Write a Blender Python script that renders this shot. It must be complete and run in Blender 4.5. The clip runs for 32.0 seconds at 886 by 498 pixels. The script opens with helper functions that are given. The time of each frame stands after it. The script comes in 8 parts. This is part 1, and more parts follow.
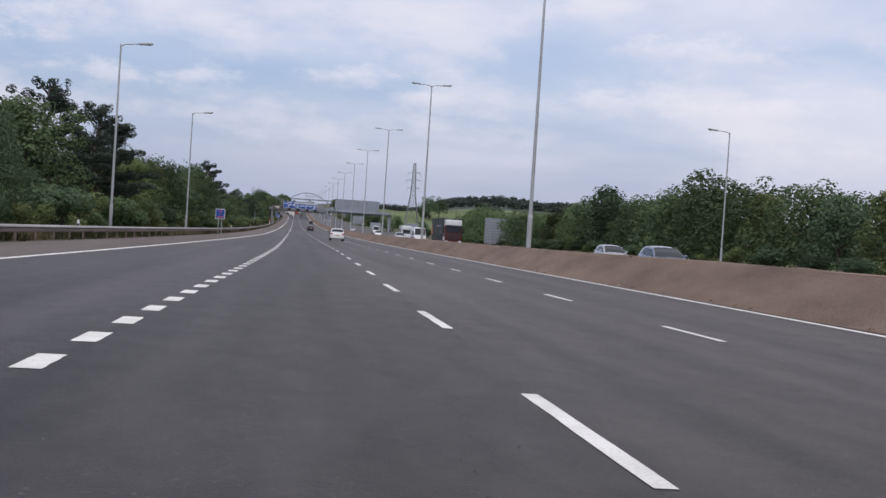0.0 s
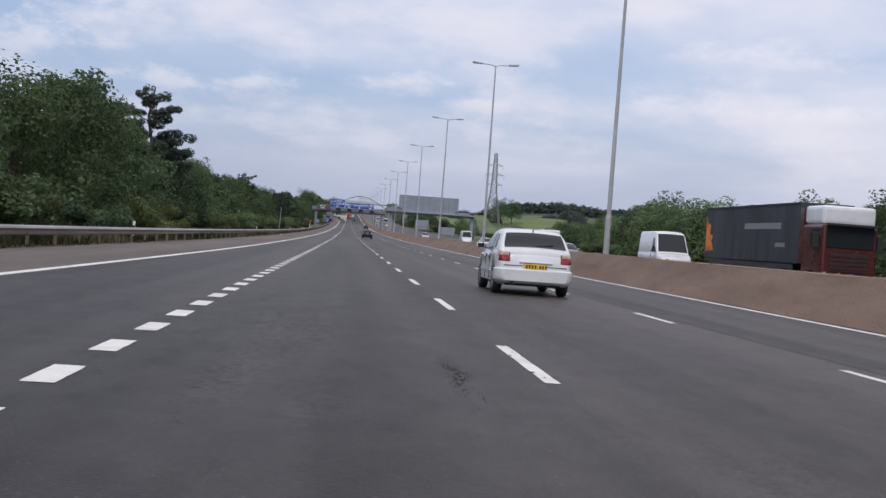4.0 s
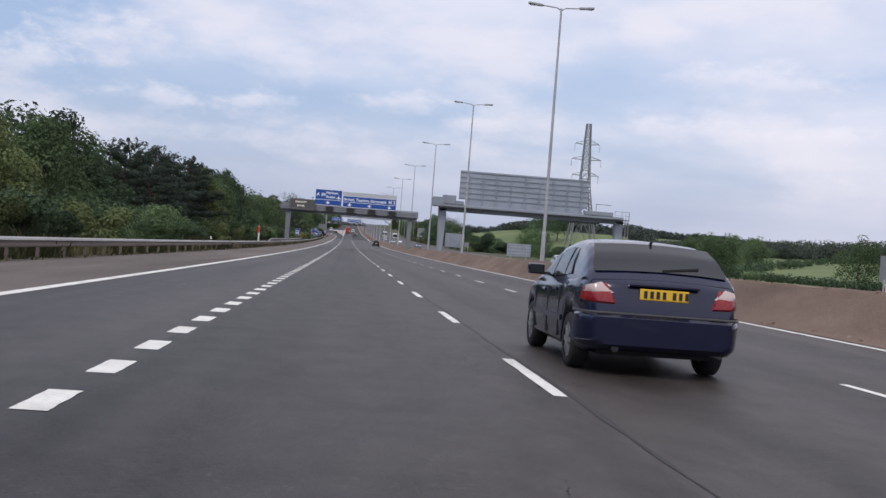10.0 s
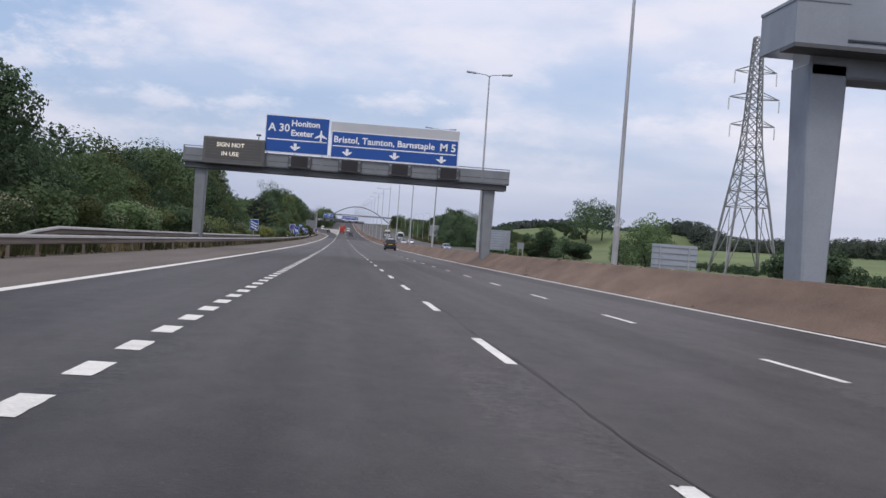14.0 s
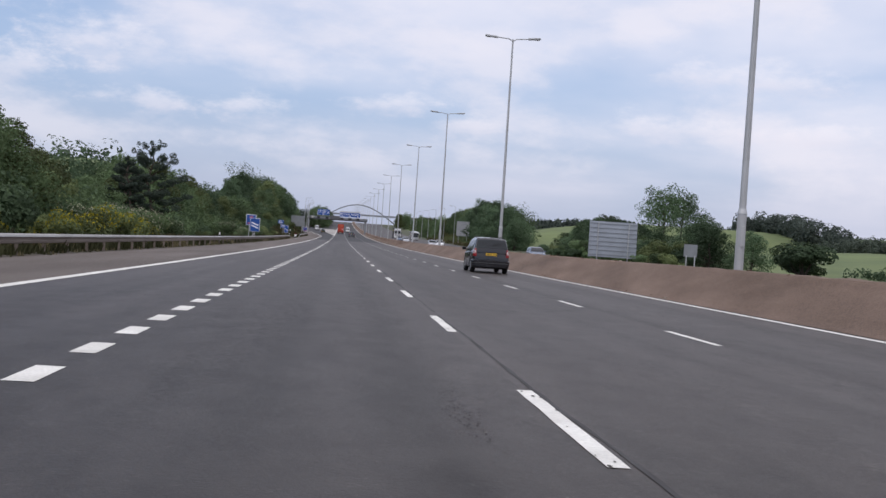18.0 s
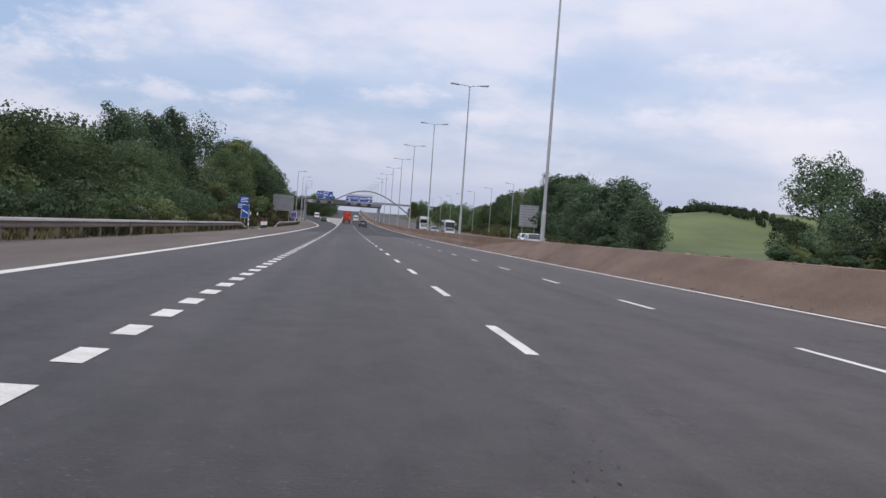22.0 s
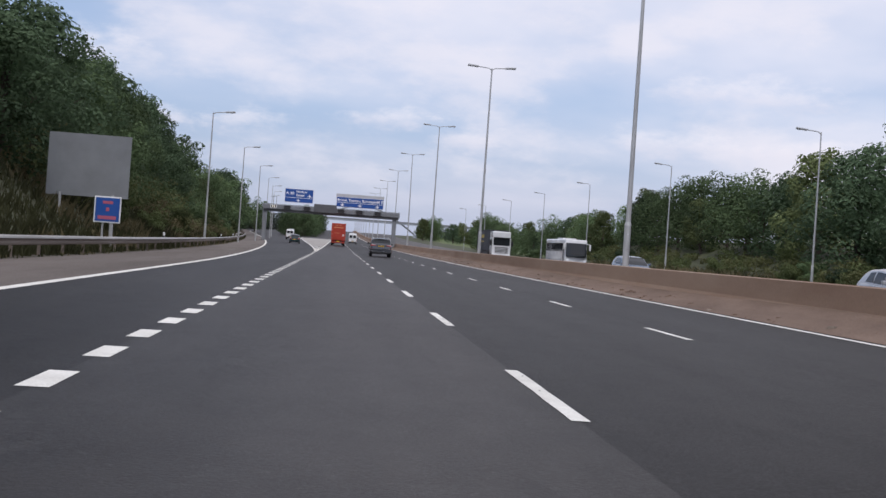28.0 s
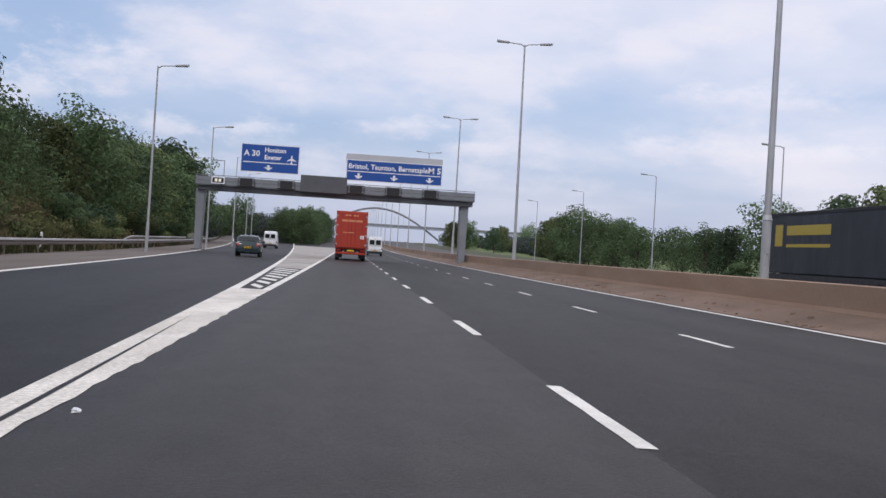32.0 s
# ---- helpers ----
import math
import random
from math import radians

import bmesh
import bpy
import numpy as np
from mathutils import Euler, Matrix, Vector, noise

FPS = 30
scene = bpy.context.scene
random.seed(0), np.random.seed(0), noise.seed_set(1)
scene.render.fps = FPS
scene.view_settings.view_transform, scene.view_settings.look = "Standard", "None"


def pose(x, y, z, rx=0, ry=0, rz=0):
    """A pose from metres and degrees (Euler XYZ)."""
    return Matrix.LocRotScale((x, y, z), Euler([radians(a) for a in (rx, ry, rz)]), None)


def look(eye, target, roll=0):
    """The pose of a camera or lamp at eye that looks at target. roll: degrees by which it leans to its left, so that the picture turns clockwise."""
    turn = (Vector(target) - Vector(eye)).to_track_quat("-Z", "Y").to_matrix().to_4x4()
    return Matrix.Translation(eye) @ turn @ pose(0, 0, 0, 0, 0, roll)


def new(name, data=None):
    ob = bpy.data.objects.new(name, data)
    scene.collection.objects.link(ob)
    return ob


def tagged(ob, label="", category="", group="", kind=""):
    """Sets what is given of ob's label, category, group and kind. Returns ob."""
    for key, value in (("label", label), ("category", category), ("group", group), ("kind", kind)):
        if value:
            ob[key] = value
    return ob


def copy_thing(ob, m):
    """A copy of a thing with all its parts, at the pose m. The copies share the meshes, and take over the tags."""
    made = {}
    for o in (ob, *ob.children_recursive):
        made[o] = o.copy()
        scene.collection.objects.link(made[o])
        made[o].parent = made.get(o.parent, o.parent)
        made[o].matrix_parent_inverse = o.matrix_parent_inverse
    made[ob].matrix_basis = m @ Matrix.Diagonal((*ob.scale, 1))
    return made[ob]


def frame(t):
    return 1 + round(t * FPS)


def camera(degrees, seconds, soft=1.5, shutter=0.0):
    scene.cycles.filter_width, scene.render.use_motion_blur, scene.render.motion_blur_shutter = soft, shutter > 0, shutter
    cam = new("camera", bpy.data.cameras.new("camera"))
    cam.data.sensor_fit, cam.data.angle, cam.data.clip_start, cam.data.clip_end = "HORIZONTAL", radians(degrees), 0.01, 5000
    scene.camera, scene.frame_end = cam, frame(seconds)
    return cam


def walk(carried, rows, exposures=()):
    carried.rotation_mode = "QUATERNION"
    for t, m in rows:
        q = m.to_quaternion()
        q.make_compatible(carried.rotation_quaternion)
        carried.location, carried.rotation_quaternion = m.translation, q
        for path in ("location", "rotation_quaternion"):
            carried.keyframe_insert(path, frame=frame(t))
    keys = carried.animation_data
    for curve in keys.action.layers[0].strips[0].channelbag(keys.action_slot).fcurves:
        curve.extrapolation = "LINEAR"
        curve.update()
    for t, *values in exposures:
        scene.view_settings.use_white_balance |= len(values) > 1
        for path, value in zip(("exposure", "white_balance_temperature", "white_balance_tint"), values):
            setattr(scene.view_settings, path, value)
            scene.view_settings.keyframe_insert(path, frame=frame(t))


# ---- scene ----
# the road lies in a long shallow dip: height and slope along y
SAG = 3.3e-5


def grade(y):
    y = min(max(y, -100.0), 1700.0)
    if y <= 1500:
        return SAG / 2 * (y - 450.0) ** 2
    return SAG / 2 * 1050.0 ** 2 + SAG * 1050.0 * ((y - 1500.0) - (y - 1500.0) ** 2 / 400)


def slope(y):
    return math.degrees(math.atan((grade(y + 0.5) - grade(y - 0.5))))


# the camera rides in the second lane: seconds, x, y, z above the road, yaw, pitch against the road, roll
ROWS = [
    (0.0, -0.994, 0.01, 1.103, -7.473, -0.391, -3.778),
    (0.5, -0.688, 14.21, 1.106, -6.803, -0.249, -3.633),
    (1.0, -0.436, 28.38, 1.110, -6.201, -0.378, -3.689),
    (1.5, -0.283, 42.73, 1.093, -5.532, -0.173, -3.961),
    (2.0, -0.184, 57.06, 1.075, -5.340, -0.172, -4.133),
    (2.5, -0.082, 70.88, 1.094, -5.044, -0.205, -4.043),
    (3.0, -0.030, 84.69, 1.113, -4.816, -0.237, -3.852),
    (3.5, -0.026, 98.80, 1.115, -4.735, -0.441, -4.052),
    (5.5, 0.152, 155.37, 1.122, -5.007, -0.227, -4.007),
    (6.0, 0.152, 169.56, 1.123, -5.143, -0.227, -3.807),
    (6.5, 0.132, 183.77, 1.128, -5.218, -0.463, -3.966),
    (7.0, 0.111, 197.99, 1.133, -4.953, -0.563, -4.126),
    (7.5, 0.087, 212.14, 1.140, -5.013, -0.571, -4.149),
    (8.0, 0.062, 226.32, 1.147, -5.074, -0.510, -3.971),
    (8.5, 0.039, 240.65, 1.137, -4.931, -0.299, -4.013),
    (9.0, 0.015, 255.00, 1.128, -4.788, 0.048, -4.055),
    (9.5, -0.047, 269.35, 1.134, -4.797, 0.216, -4.485),
    (10.0, -0.110, 283.72, 1.140, -4.873, 0.180, -4.316),
    (10.5, -0.149, 298.14, 1.131, -4.900, 0.316, -4.326),
    (11.0, -0.188, 312.57, 1.122, -4.994, 0.588, -4.235),
    (11.5, -0.169, 326.92, 1.134, -4.989, 0.140, -4.119),
    (12.0, -0.151, 341.26, 1.147, -5.257, 0.169, -4.404),
    (12.5, -0.129, 355.66, 1.140, -5.295, -0.175, -4.001),
    (13.0, -0.107, 370.04, 1.134, -5.198, -0.044, -4.199),
    (13.5, -0.082, 384.32, 1.134, -5.175, -0.180, -3.971),
    (14.0, -0.058, 398.58, 1.134, -5.151, 0.024, -4.142),
    (14.5, -0.049, 412.73, 1.130, -5.112, 0.026, -4.288),
    (15.0, -0.041, 426.86, 1.127, -4.937, 0.095, -4.133),
    (15.5, -0.041, 441.14, 1.127, -4.937, 0.027, -4.333),
    (17.5, 0.217, 498.02, 1.127, -5.277, -0.255, -4.023),
    (18.0, 0.217, 512.18, 1.127, -5.209, -0.119, -3.723),
    (18.5, 0.246, 526.27, 1.121, -5.452, -0.142, -3.805),
    (19.0, 0.275, 540.33, 1.115, -5.627, -0.233, -3.887),
    (19.5, 0.224, 554.32, 1.117, -5.579, -0.141, -4.243),
    (20.0, 0.172, 568.28, 1.120, -5.326, -0.728, -4.100),
    (20.5, 0.093, 582.38, 1.119, -5.021, -0.538, -4.153),
    (21.0, 0.014, 596.46, 1.119, -4.852, -0.348, -4.106),
    (21.5, -0.028, 610.51, 1.105, -4.902, -0.533, -4.093),
    (22.0, -0.069, 624.52, 1.092, -4.952, -0.787, -4.079),
    (22.5, -0.039, 638.28, 1.109, -4.943, -0.905, -3.902),
    (23.0, -0.010, 652.00, 1.127, -4.935, -0.752, -3.824),
    (23.5, -0.044, 665.88, 1.126, -5.065, -0.637, -3.966),
    (24.0, -0.079, 679.74, 1.125, -5.127, -0.590, -3.907),
    (24.5, -0.105, 693.87, 1.115, -5.165, -0.314, -3.990),
    (25.0, -0.132, 707.98, 1.106, -5.270, -0.150, -3.973),
    (25.5, -0.132, 721.60, 1.107, -5.542, -0.200, -4.073),
    (28.0, 0.026, 789.46, 1.110, -5.400, 0.083, -3.974),
    (28.5, 0.006, 803.10, 1.102, -5.300, 0.276, -3.985),
    (29.0, -0.014, 816.73, 1.093, -5.131, -0.020, -4.196),
    (29.5, -0.018, 830.14, 1.106, -5.161, -0.081, -3.956),
    (30.0, -0.022, 843.55, 1.119, -5.192, -0.357, -4.115),
    (30.5, -0.049, 857.56, 1.113, -5.213, -0.414, -3.953),
    (31.0, -0.075, 871.57, 1.107, -5.235, 0.141, -3.690),
    (31.5, -0.088, 884.98, 1.106, -4.983, 0.202, -3.507),
    (32.0, -0.101, 898.39, 1.106, -4.867, 0.264, -3.424),
]
cam = camera(42.8, 32.0, soft=1.5)
walk(cam, [(t, pose(x, y, z + grade(y), 90 + pitch + slope(y), roll, yaw)) for t, x, y, z, yaw, pitch, roll in ROWS],
     exposures=[(0.0, -0.02, 6400, 14), (7.0, 0.0, 6400, 14), (11.0, 0.06, 6400, 14), (32.0, 0.06, 6400, 14)])

# ---- world and light ----
SUN_AZ, SUN_EL = 212.0, 55.0   # degrees right of the road's heading, degrees up
world = bpy.data.worlds.new("sky")
scene.world = world
world.use_nodes = True


def build_world():
    nt = world.node_tree
    N, Lk = nt.nodes, nt.links
    N.clear()
    out = N.new("ShaderNodeOutputWorld")
    bg = N.new("ShaderNodeBackground")
    sky = N.new("ShaderNodeTexSky")
    sky.sky_type, sky.sun_disc = 'NISHITA', False
    sky.sun_elevation, sky.sun_rotation = radians(SUN_EL), radians(SUN_AZ)
    sky.air_density, sky.dust_density, sky.ozone_density = 1.0, 2.2, 1.0
    tc = N.new("ShaderNodeTexCoord")
    sep = N.new("ShaderNodeSeparateXYZ")
    Lk.new(tc.outputs["Generated"], sep.inputs[0])

    def mth(op, a, b=None, c=None):
        n = N.new("ShaderNodeMath")
        n.operation = op
        for k, v in enumerate((a, b, c)):
            if v is None:
                continue
            if isinstance(v, (int, float)):
                n.inputs[k].default_value = v
            else:
                Lk.new(v, n.inputs[k])
        return n.outputs[0]

    def ramp(val, lo, hi):
        n = N.new("ShaderNodeMapRange")
        n.interpolation_type = 'SMOOTHSTEP'
        Lk.new(val, n.inputs[0])
        n.inputs[1].default_value, n.inputs[2].default_value = lo, hi
        return n.outputs[0]

    def mixc(f, a, b):
        n = N.new("ShaderNodeMix")
        n.data_type = 'RGBA'
        for k, v in ((0, f), (6, a), (7, b)):
            if isinstance(v, (int, float)):
                n.inputs[k].default_value = v
            elif isinstance(v, tuple):
                n.inputs[k].default_value = (*v, 1)
            else:
                Lk.new(v, n.inputs[k])
        return n.outputs[2]

    def noi(vec, scale, detail, rough, dist=0.0):
        n = N.new("ShaderNodeTexNoise")
        Lk.new(vec, n.inputs["Vector"])
        n.inputs["Scale"].default_value, n.inputs["Detail"].default_value = scale, detail
        n.inputs["Roughness"].default_value, n.inputs["Distortion"].default_value = rough, dist
        return n.outputs["Fac"]

    up = mth('MAXIMUM', sep.outputs[2], 0.0)
    # a flat layer high above: direction over height
    den = mth('ADD', up, 0.16)
    comb = N.new("ShaderNodeCombineXYZ")
    Lk.new(mth('DIVIDE', sep.outputs[0], den), comb.inputs[0])
    Lk.new(mth('DIVIDE', sep.outputs[1], den), comb.inputs[1])
    veil = noi(comb.outputs[0], 0.62, 5, 0.5, 0.2)
    # the veil thickens towards the right of the road and overhead
    veil = mth('ADD', veil, mth('MULTIPLY', sep.outputs[0], 0.34))
    veil = mth('ADD', veil, mth('MULTIPLY', up, 0.55))
    veil = ramp(veil, 0.45, 0.80)
    # low heaped clouds, drawn out along the horizon
    comb2 = N.new("ShaderNodeCombineXYZ")
    Lk.new(sep.outputs[0], comb2.inputs[0])
    Lk.new(sep.outputs[1], comb2.inputs[1])
    Lk.new(mth('MULTIPLY', sep.outputs[2], 2.3), comb2.inputs[2])
    heap = ramp(noi(comb2.outputs[0], 6.2, 9, 0.58), 0.45, 0.64)
    band = mth('MULTIPLY', ramp(up, 0.035, 0.085), mth('SUBTRACT', 1.0, ramp(up, 0.2, 0.36)))
    heap = mth('MULTIPLY', heap, band)
    haze = mth('SUBTRACT', 1.0, ramp(up, 0.0, 0.16))
    base = mixc(0.5, sky.outputs[0], (4.3, 5.7, 8.3))
    base = mixc(mth('MULTIPLY', veil, 0.85), base, (7.7, 7.7, 8.3))
    base = mixc(mth('MULTIPLY', haze, 0.72), base, (4.45, 4.8, 5.95))
    col = mixc(mth('MULTIPLY', heap, 0.5), base, (7.9, 7.65, 8.0))
    # single heaped clouds: bearing and height over the heading, half width and half height
    fwd = mth('MAXIMUM', sep.outputs[1], 0.05)
    bear, rise = mth('DIVIDE', sep.outputs[0], fwd), mth('DIVIDE', sep.outputs[2], fwd)
    edge = noi(comb2.outputs[0], 26.0, 6, 0.62)
    for a, e, w, h in ((-0.226, 0.160, 0.050, 0.022), (-0.285, 0.135, 0.045, 0.020), (-0.165, 0.113, 0.042, 0.010), (-0.098, 0.112, 0.036, 0.011), (0.108, 0.113, 0.030, 0.012),
                       (0.035, 0.124, 0.040, 0.008), (0.30, 0.122, 0.075, 0.012), (0.44, 0.126, 0.06, 0.014), (0.375, 0.172, 0.08, 0.014), (-0.38, 0.19, 0.07, 0.03), (-0.45, 0.12, 0.08, 0.02)):
        dx = mth('DIVIDE', mth('SUBTRACT', bear, a), w)
        dz = mth('DIVIDE', mth('SUBTRACT', rise, e), h)
        d = mth('SQRT', mth('ADD', mth('MULTIPLY', dx, dx), mth('MULTIPLY', dz, dz)))
        puff = ramp(mth('SUBTRACT', mth('MULTIPLY', mth('SUBTRACT', edge, 0.5), 4.6), d), -1.5, 0.35)
        lit = mixc(ramp(dz, -0.9, 0.8), (6.9, 6.85, 7.5), (8.6, 8.3, 8.5))
        col = mixc(mth('MULTIPLY', puff, 0.5), col, lit)
    Lk.new(col, bg.inputs[0])
    bg.inputs[1].default_value = 0.11
    Lk.new(bg.outputs[0], out.inputs[0])


build_world()
sun_data = bpy.data.lights.new("sun", 'SUN')
sun_data.energy, sun_data.angle, sun_data.color = 1.5, radians(14), (1.0, 0.96, 0.9)
sun = new("sun", sun_data)
az, el = radians(SUN_AZ), radians(SUN_EL)
sun.matrix_world = look((0, 0, 60), Vector((0, 0, 60)) - Vector((math.sin(az) * math.cos(el), math.cos(az) * math.cos(el), math.sin(el))))


# ---- materials ----
def material(name, color, rough=0.6, metal=0.0, vary=0.0, scale=3.0, bump=0.0, bump_scale=60.0, color2=None, stretch=(1, 1, 1),
             obj_vary=0.0, isl_vary=0.0, spec=0.5, coat=0.0, fine=0.0, grain=26.0, transmission=0.0, sub=0.0):
    """A surface with two scales of variation, after object coordinates in metres."""
    m = bpy.data.materials.new(name)
    m.use_nodes = True
    N, Lk = m.node_tree.nodes, m.node_tree.links
    b = N["Principled BSDF"]
    b.inputs["Roughness"].default_value = rough
    b.inputs["Metallic"].default_value = metal
    b.inputs["Specular IOR Level"].default_value = spec
    b.inputs["Coat Weight"].default_value = coat
    b.inputs["Coat Roughness"].default_value = 0.05
    b.inputs["Transmission Weight"].default_value = transmission
    b.inputs["Base Color"].default_value = (*color, 1)
    if not (vary or bump or color2 or obj_vary or isl_vary or fine):
        return m
    geo = N.new("ShaderNodeNewGeometry")
    mp = N.new("ShaderNodeMapping")
    mp.inputs["Scale"].default_value = stretch
    Lk.new(geo.outputs["Position"], mp.inputs[0])

    def noi(sc, det):
        n = N.new("ShaderNodeTexNoise")
        n.inputs["Scale"].default_value, n.inputs["Detail"].default_value = sc, det
        n.inputs["Roughness"].default_value = 0.6
        Lk.new(mp.outputs[0], n.inputs["Vector"])
        return n.outputs["Fac"]

    def plain(sc, det):
        n = N.new("ShaderNodeTexNoise")
        n.inputs["Scale"].default_value, n.inputs["Detail"].default_value = sc, det
        n.inputs["Roughness"].default_value = 0.65
        Lk.new(geo.outputs["Position"], n.inputs["Vector"])
        return n.outputs["Fac"]

    def mr(src, a, c, lo=0.3, hi=0.7):
        n = N.new("ShaderNodeMapRange")
        Lk.new(src, n.inputs[0])
        n.inputs[1].default_value, n.inputs[2].default_value = lo, hi
        n.inputs[3].default_value, n.inputs[4].default_value = a, c
        return n.outputs[0]

    mix = N.new("ShaderNodeMix")
    mix.data_type = 'RGBA'
    mix.inputs[6].default_value = (*color, 1)
    mix.inputs[7].default_value = (*(color2 or color), 1)
    big = noi(scale, 5)
    Lk.new(mr(big, 0, 1), mix.inputs[0])
    col = mix.outputs[2]
    for src, amt, lo, hi in ((noi(scale * 0.23, 2) if vary else None, vary, 0.3, 0.7), (plain(scale * grain, 4) if fine else None, fine, 0.3, 0.7),
                             (N.new("ShaderNodeObjectInfo").outputs["Random"] if obj_vary else None, obj_vary, 0, 1),
                             (geo.outputs["Random Per Island"] if isl_vary else None, isl_vary, 0, 1)):
        if src is None:
            continue
        hsv = N.new("ShaderNodeHueSaturation")
        Lk.new(col, hsv.inputs["Color"])
        Lk.new(mr(src, 1 - amt, 1 + amt, lo, hi), hsv.inputs["Value"])
        col = hsv.outputs[0]
    Lk.new(col, b.inputs["Base Color"])
    Lk.new(mr(big, max(0.02, rough - 0.1), min(1, rough + 0.1)), b.inputs["Roughness"])
    if bump:
        bp = N.new("ShaderNodeBump")
        bp.inputs["Strength"].default_value, bp.inputs["Distance"].default_value = bump, 0.02
        Lk.new(plain(bump_scale, 4), bp.inputs["Height"])
        Lk.new(bp.outputs[0], b.inputs["Normal"])
    return m


def leaf_material(name, color, vary=0.46):
    m = material(name, color, rough=0.7, obj_vary=vary, isl_vary=0.05, vary=0.24, scale=0.45, color2=tuple(c * 0.6 for c in color), spec=0.15)
    N, Lk = m.node_tree.nodes, m.node_tree.links
    b = N["Principled BSDF"]
    tr = N.new("ShaderNodeBsdfTranslucent")
    mx = N.new("ShaderNodeMixShader")
    mx.inputs[0].default_value = 0.34
    Lk.new(b.inputs["Base Color"].links[0].from_socket, tr.inputs[0])
    Lk.new(b.outputs[0], mx.inputs[1])
    Lk.new(tr.outputs[0], mx.inputs[2])
    Lk.new(mx.outputs[0], N["Material Output"].inputs[0])
    return m


def asphalt(name, color, contrast=1.0, track=0.2, sheen=0.5):
    """Chipped road stone in bitumen: long wheel tracks, stains, patches of coarse and fine stone, single chippings."""
    m = bpy.data.materials.new(name)
    m.use_nodes = True
    N, Lk = m.node_tree.nodes, m.node_tree.links
    b = N["Principled BSDF"]
    geo = N.new("ShaderNodeNewGeometry")

    def noi(scale, detail, rough, stretch=(1, 1, 1)):
        mp = N.new("ShaderNodeMapping")
        mp.inputs["Scale"].default_value = stretch
        Lk.new(geo.outputs["Position"], mp.inputs[0])
        n = N.new("ShaderNodeTexNoise")
        n.inputs["Scale"].default_value, n.inputs["Detail"].default_value, n.inputs["Roughness"].default_value = scale, detail, rough
        Lk.new(mp.outputs[0], n.inputs["Vector"])
        return n.outputs["Fac"]

    def mr(src, a, c, lo=0.3, hi=0.7):
        n = N.new("ShaderNodeMapRange")
        Lk.new(src, n.inputs[0])
        for k, v in enumerate((lo, hi, a, c)):
            n.inputs[k + 1].default_value = v
        return n.outputs[0]

    def mul(a, c):
        n = N.new("ShaderNodeMath")
        n.operation = 'MULTIPLY'
        Lk.new(a, n.inputs[0])
        Lk.new(c, n.inputs[1])
        return n.outputs[0]

    tracks = mr(noi(0.95, 2, 0.5, (1, 0.006, 1)), 1 - track, 1 + track, 0.36, 0.64)
    stains = mr(noi(0.45, 5, 0.62, (1, 0.10, 1)), 0.82, 1.18)
    mottle = mr(noi(2.6, 5, 0.7, (1, 0.45, 1)), 1 - 0.24 * contrast, 1 + 0.24 * contrast)
    stone = noi(42.0, 3, 0.75)
    coarse = mr(stone, 1 - 0.62 * contrast, 1 + 0.62 * contrast, 0.28, 0.72)
    vo = N.new("ShaderNodeTexVoronoi")
    vo.inputs["Scale"].default_value = 58.0
    Lk.new(geo.outputs["Position"], vo.inputs["Vector"])
    chip = mr(vo.outputs["Color"], 0.97, 0.97 + 1.2 * contrast, 0.86, 0.97)
    # ravelled places, where the stone has come loose
    loose = mr(noi(0.5, 4, 0.6, (1.3, 0.16, 1)), 0, 1, 0.53, 0.66)
    pits = N.new("ShaderNodeMix")
    pits.data_type = 'FLOAT'
    pits.inputs[2].default_value = 1.0
    Lk.new(loose, pits.inputs[0])
    Lk.new(mr(noi(13.0, 4, 0.8), 1 - 0.75 * contrast, 1 + 0.7 * contrast, 0.32, 0.68), pits.inputs[3])
    value = mul(mul(mul(mul(tracks, stains), mul(mottle, coarse)), chip), pits.outputs[0])
    tint = N.new("ShaderNodeMix")
    tint.data_type = 'RGBA'
    tint.inputs[6].default_value = (*color, 1)
    tint.inputs[7].default_value = (color[0] * 1.06, color[1] * 0.99, color[2] * 0.92, 1)
    Lk.new(mr(noi(0.8, 4, 0.6, (1, 0.2, 1)), 0, 1), tint.inputs[0])
    hsv = N.new("ShaderNodeHueSaturation")
    Lk.new(tint.outputs[2], hsv.inputs["Color"])
    Lk.new(value, hsv.inputs["Value"])
    Lk.new(hsv.outputs[0], b.inputs["Base Color"])
    Lk.new(mr(stone, 0.44, 0.66), b.inputs["Roughness"])
    b.inputs["Specular Tint"].default_value = (1.0, 0.955, 0.925, 1)   # specular reflection tinted slightly warm
    gloss = N.new("ShaderNodeMath")
    gloss.operation = 'MULTIPLY'
    gloss.inputs[1].default_value = sheen
    Lk.new(mul(mul(mul(tracks, stains), mul(mottle, coarse)), mul(chip, pits.outputs[0])), gloss.inputs[0])
    Lk.new(gloss.outputs[0], b.inputs["Specular IOR Level"])
    bp = N.new("ShaderNodeBump")
    bp.inputs["Strength"].default_value, bp.inputs["Distance"].default_value = 0.5 * contrast, 0.012
    Lk.new(stone, bp.inputs["Height"])
    Lk.new(bp.outputs[0], b.inputs["Normal"])
    return m


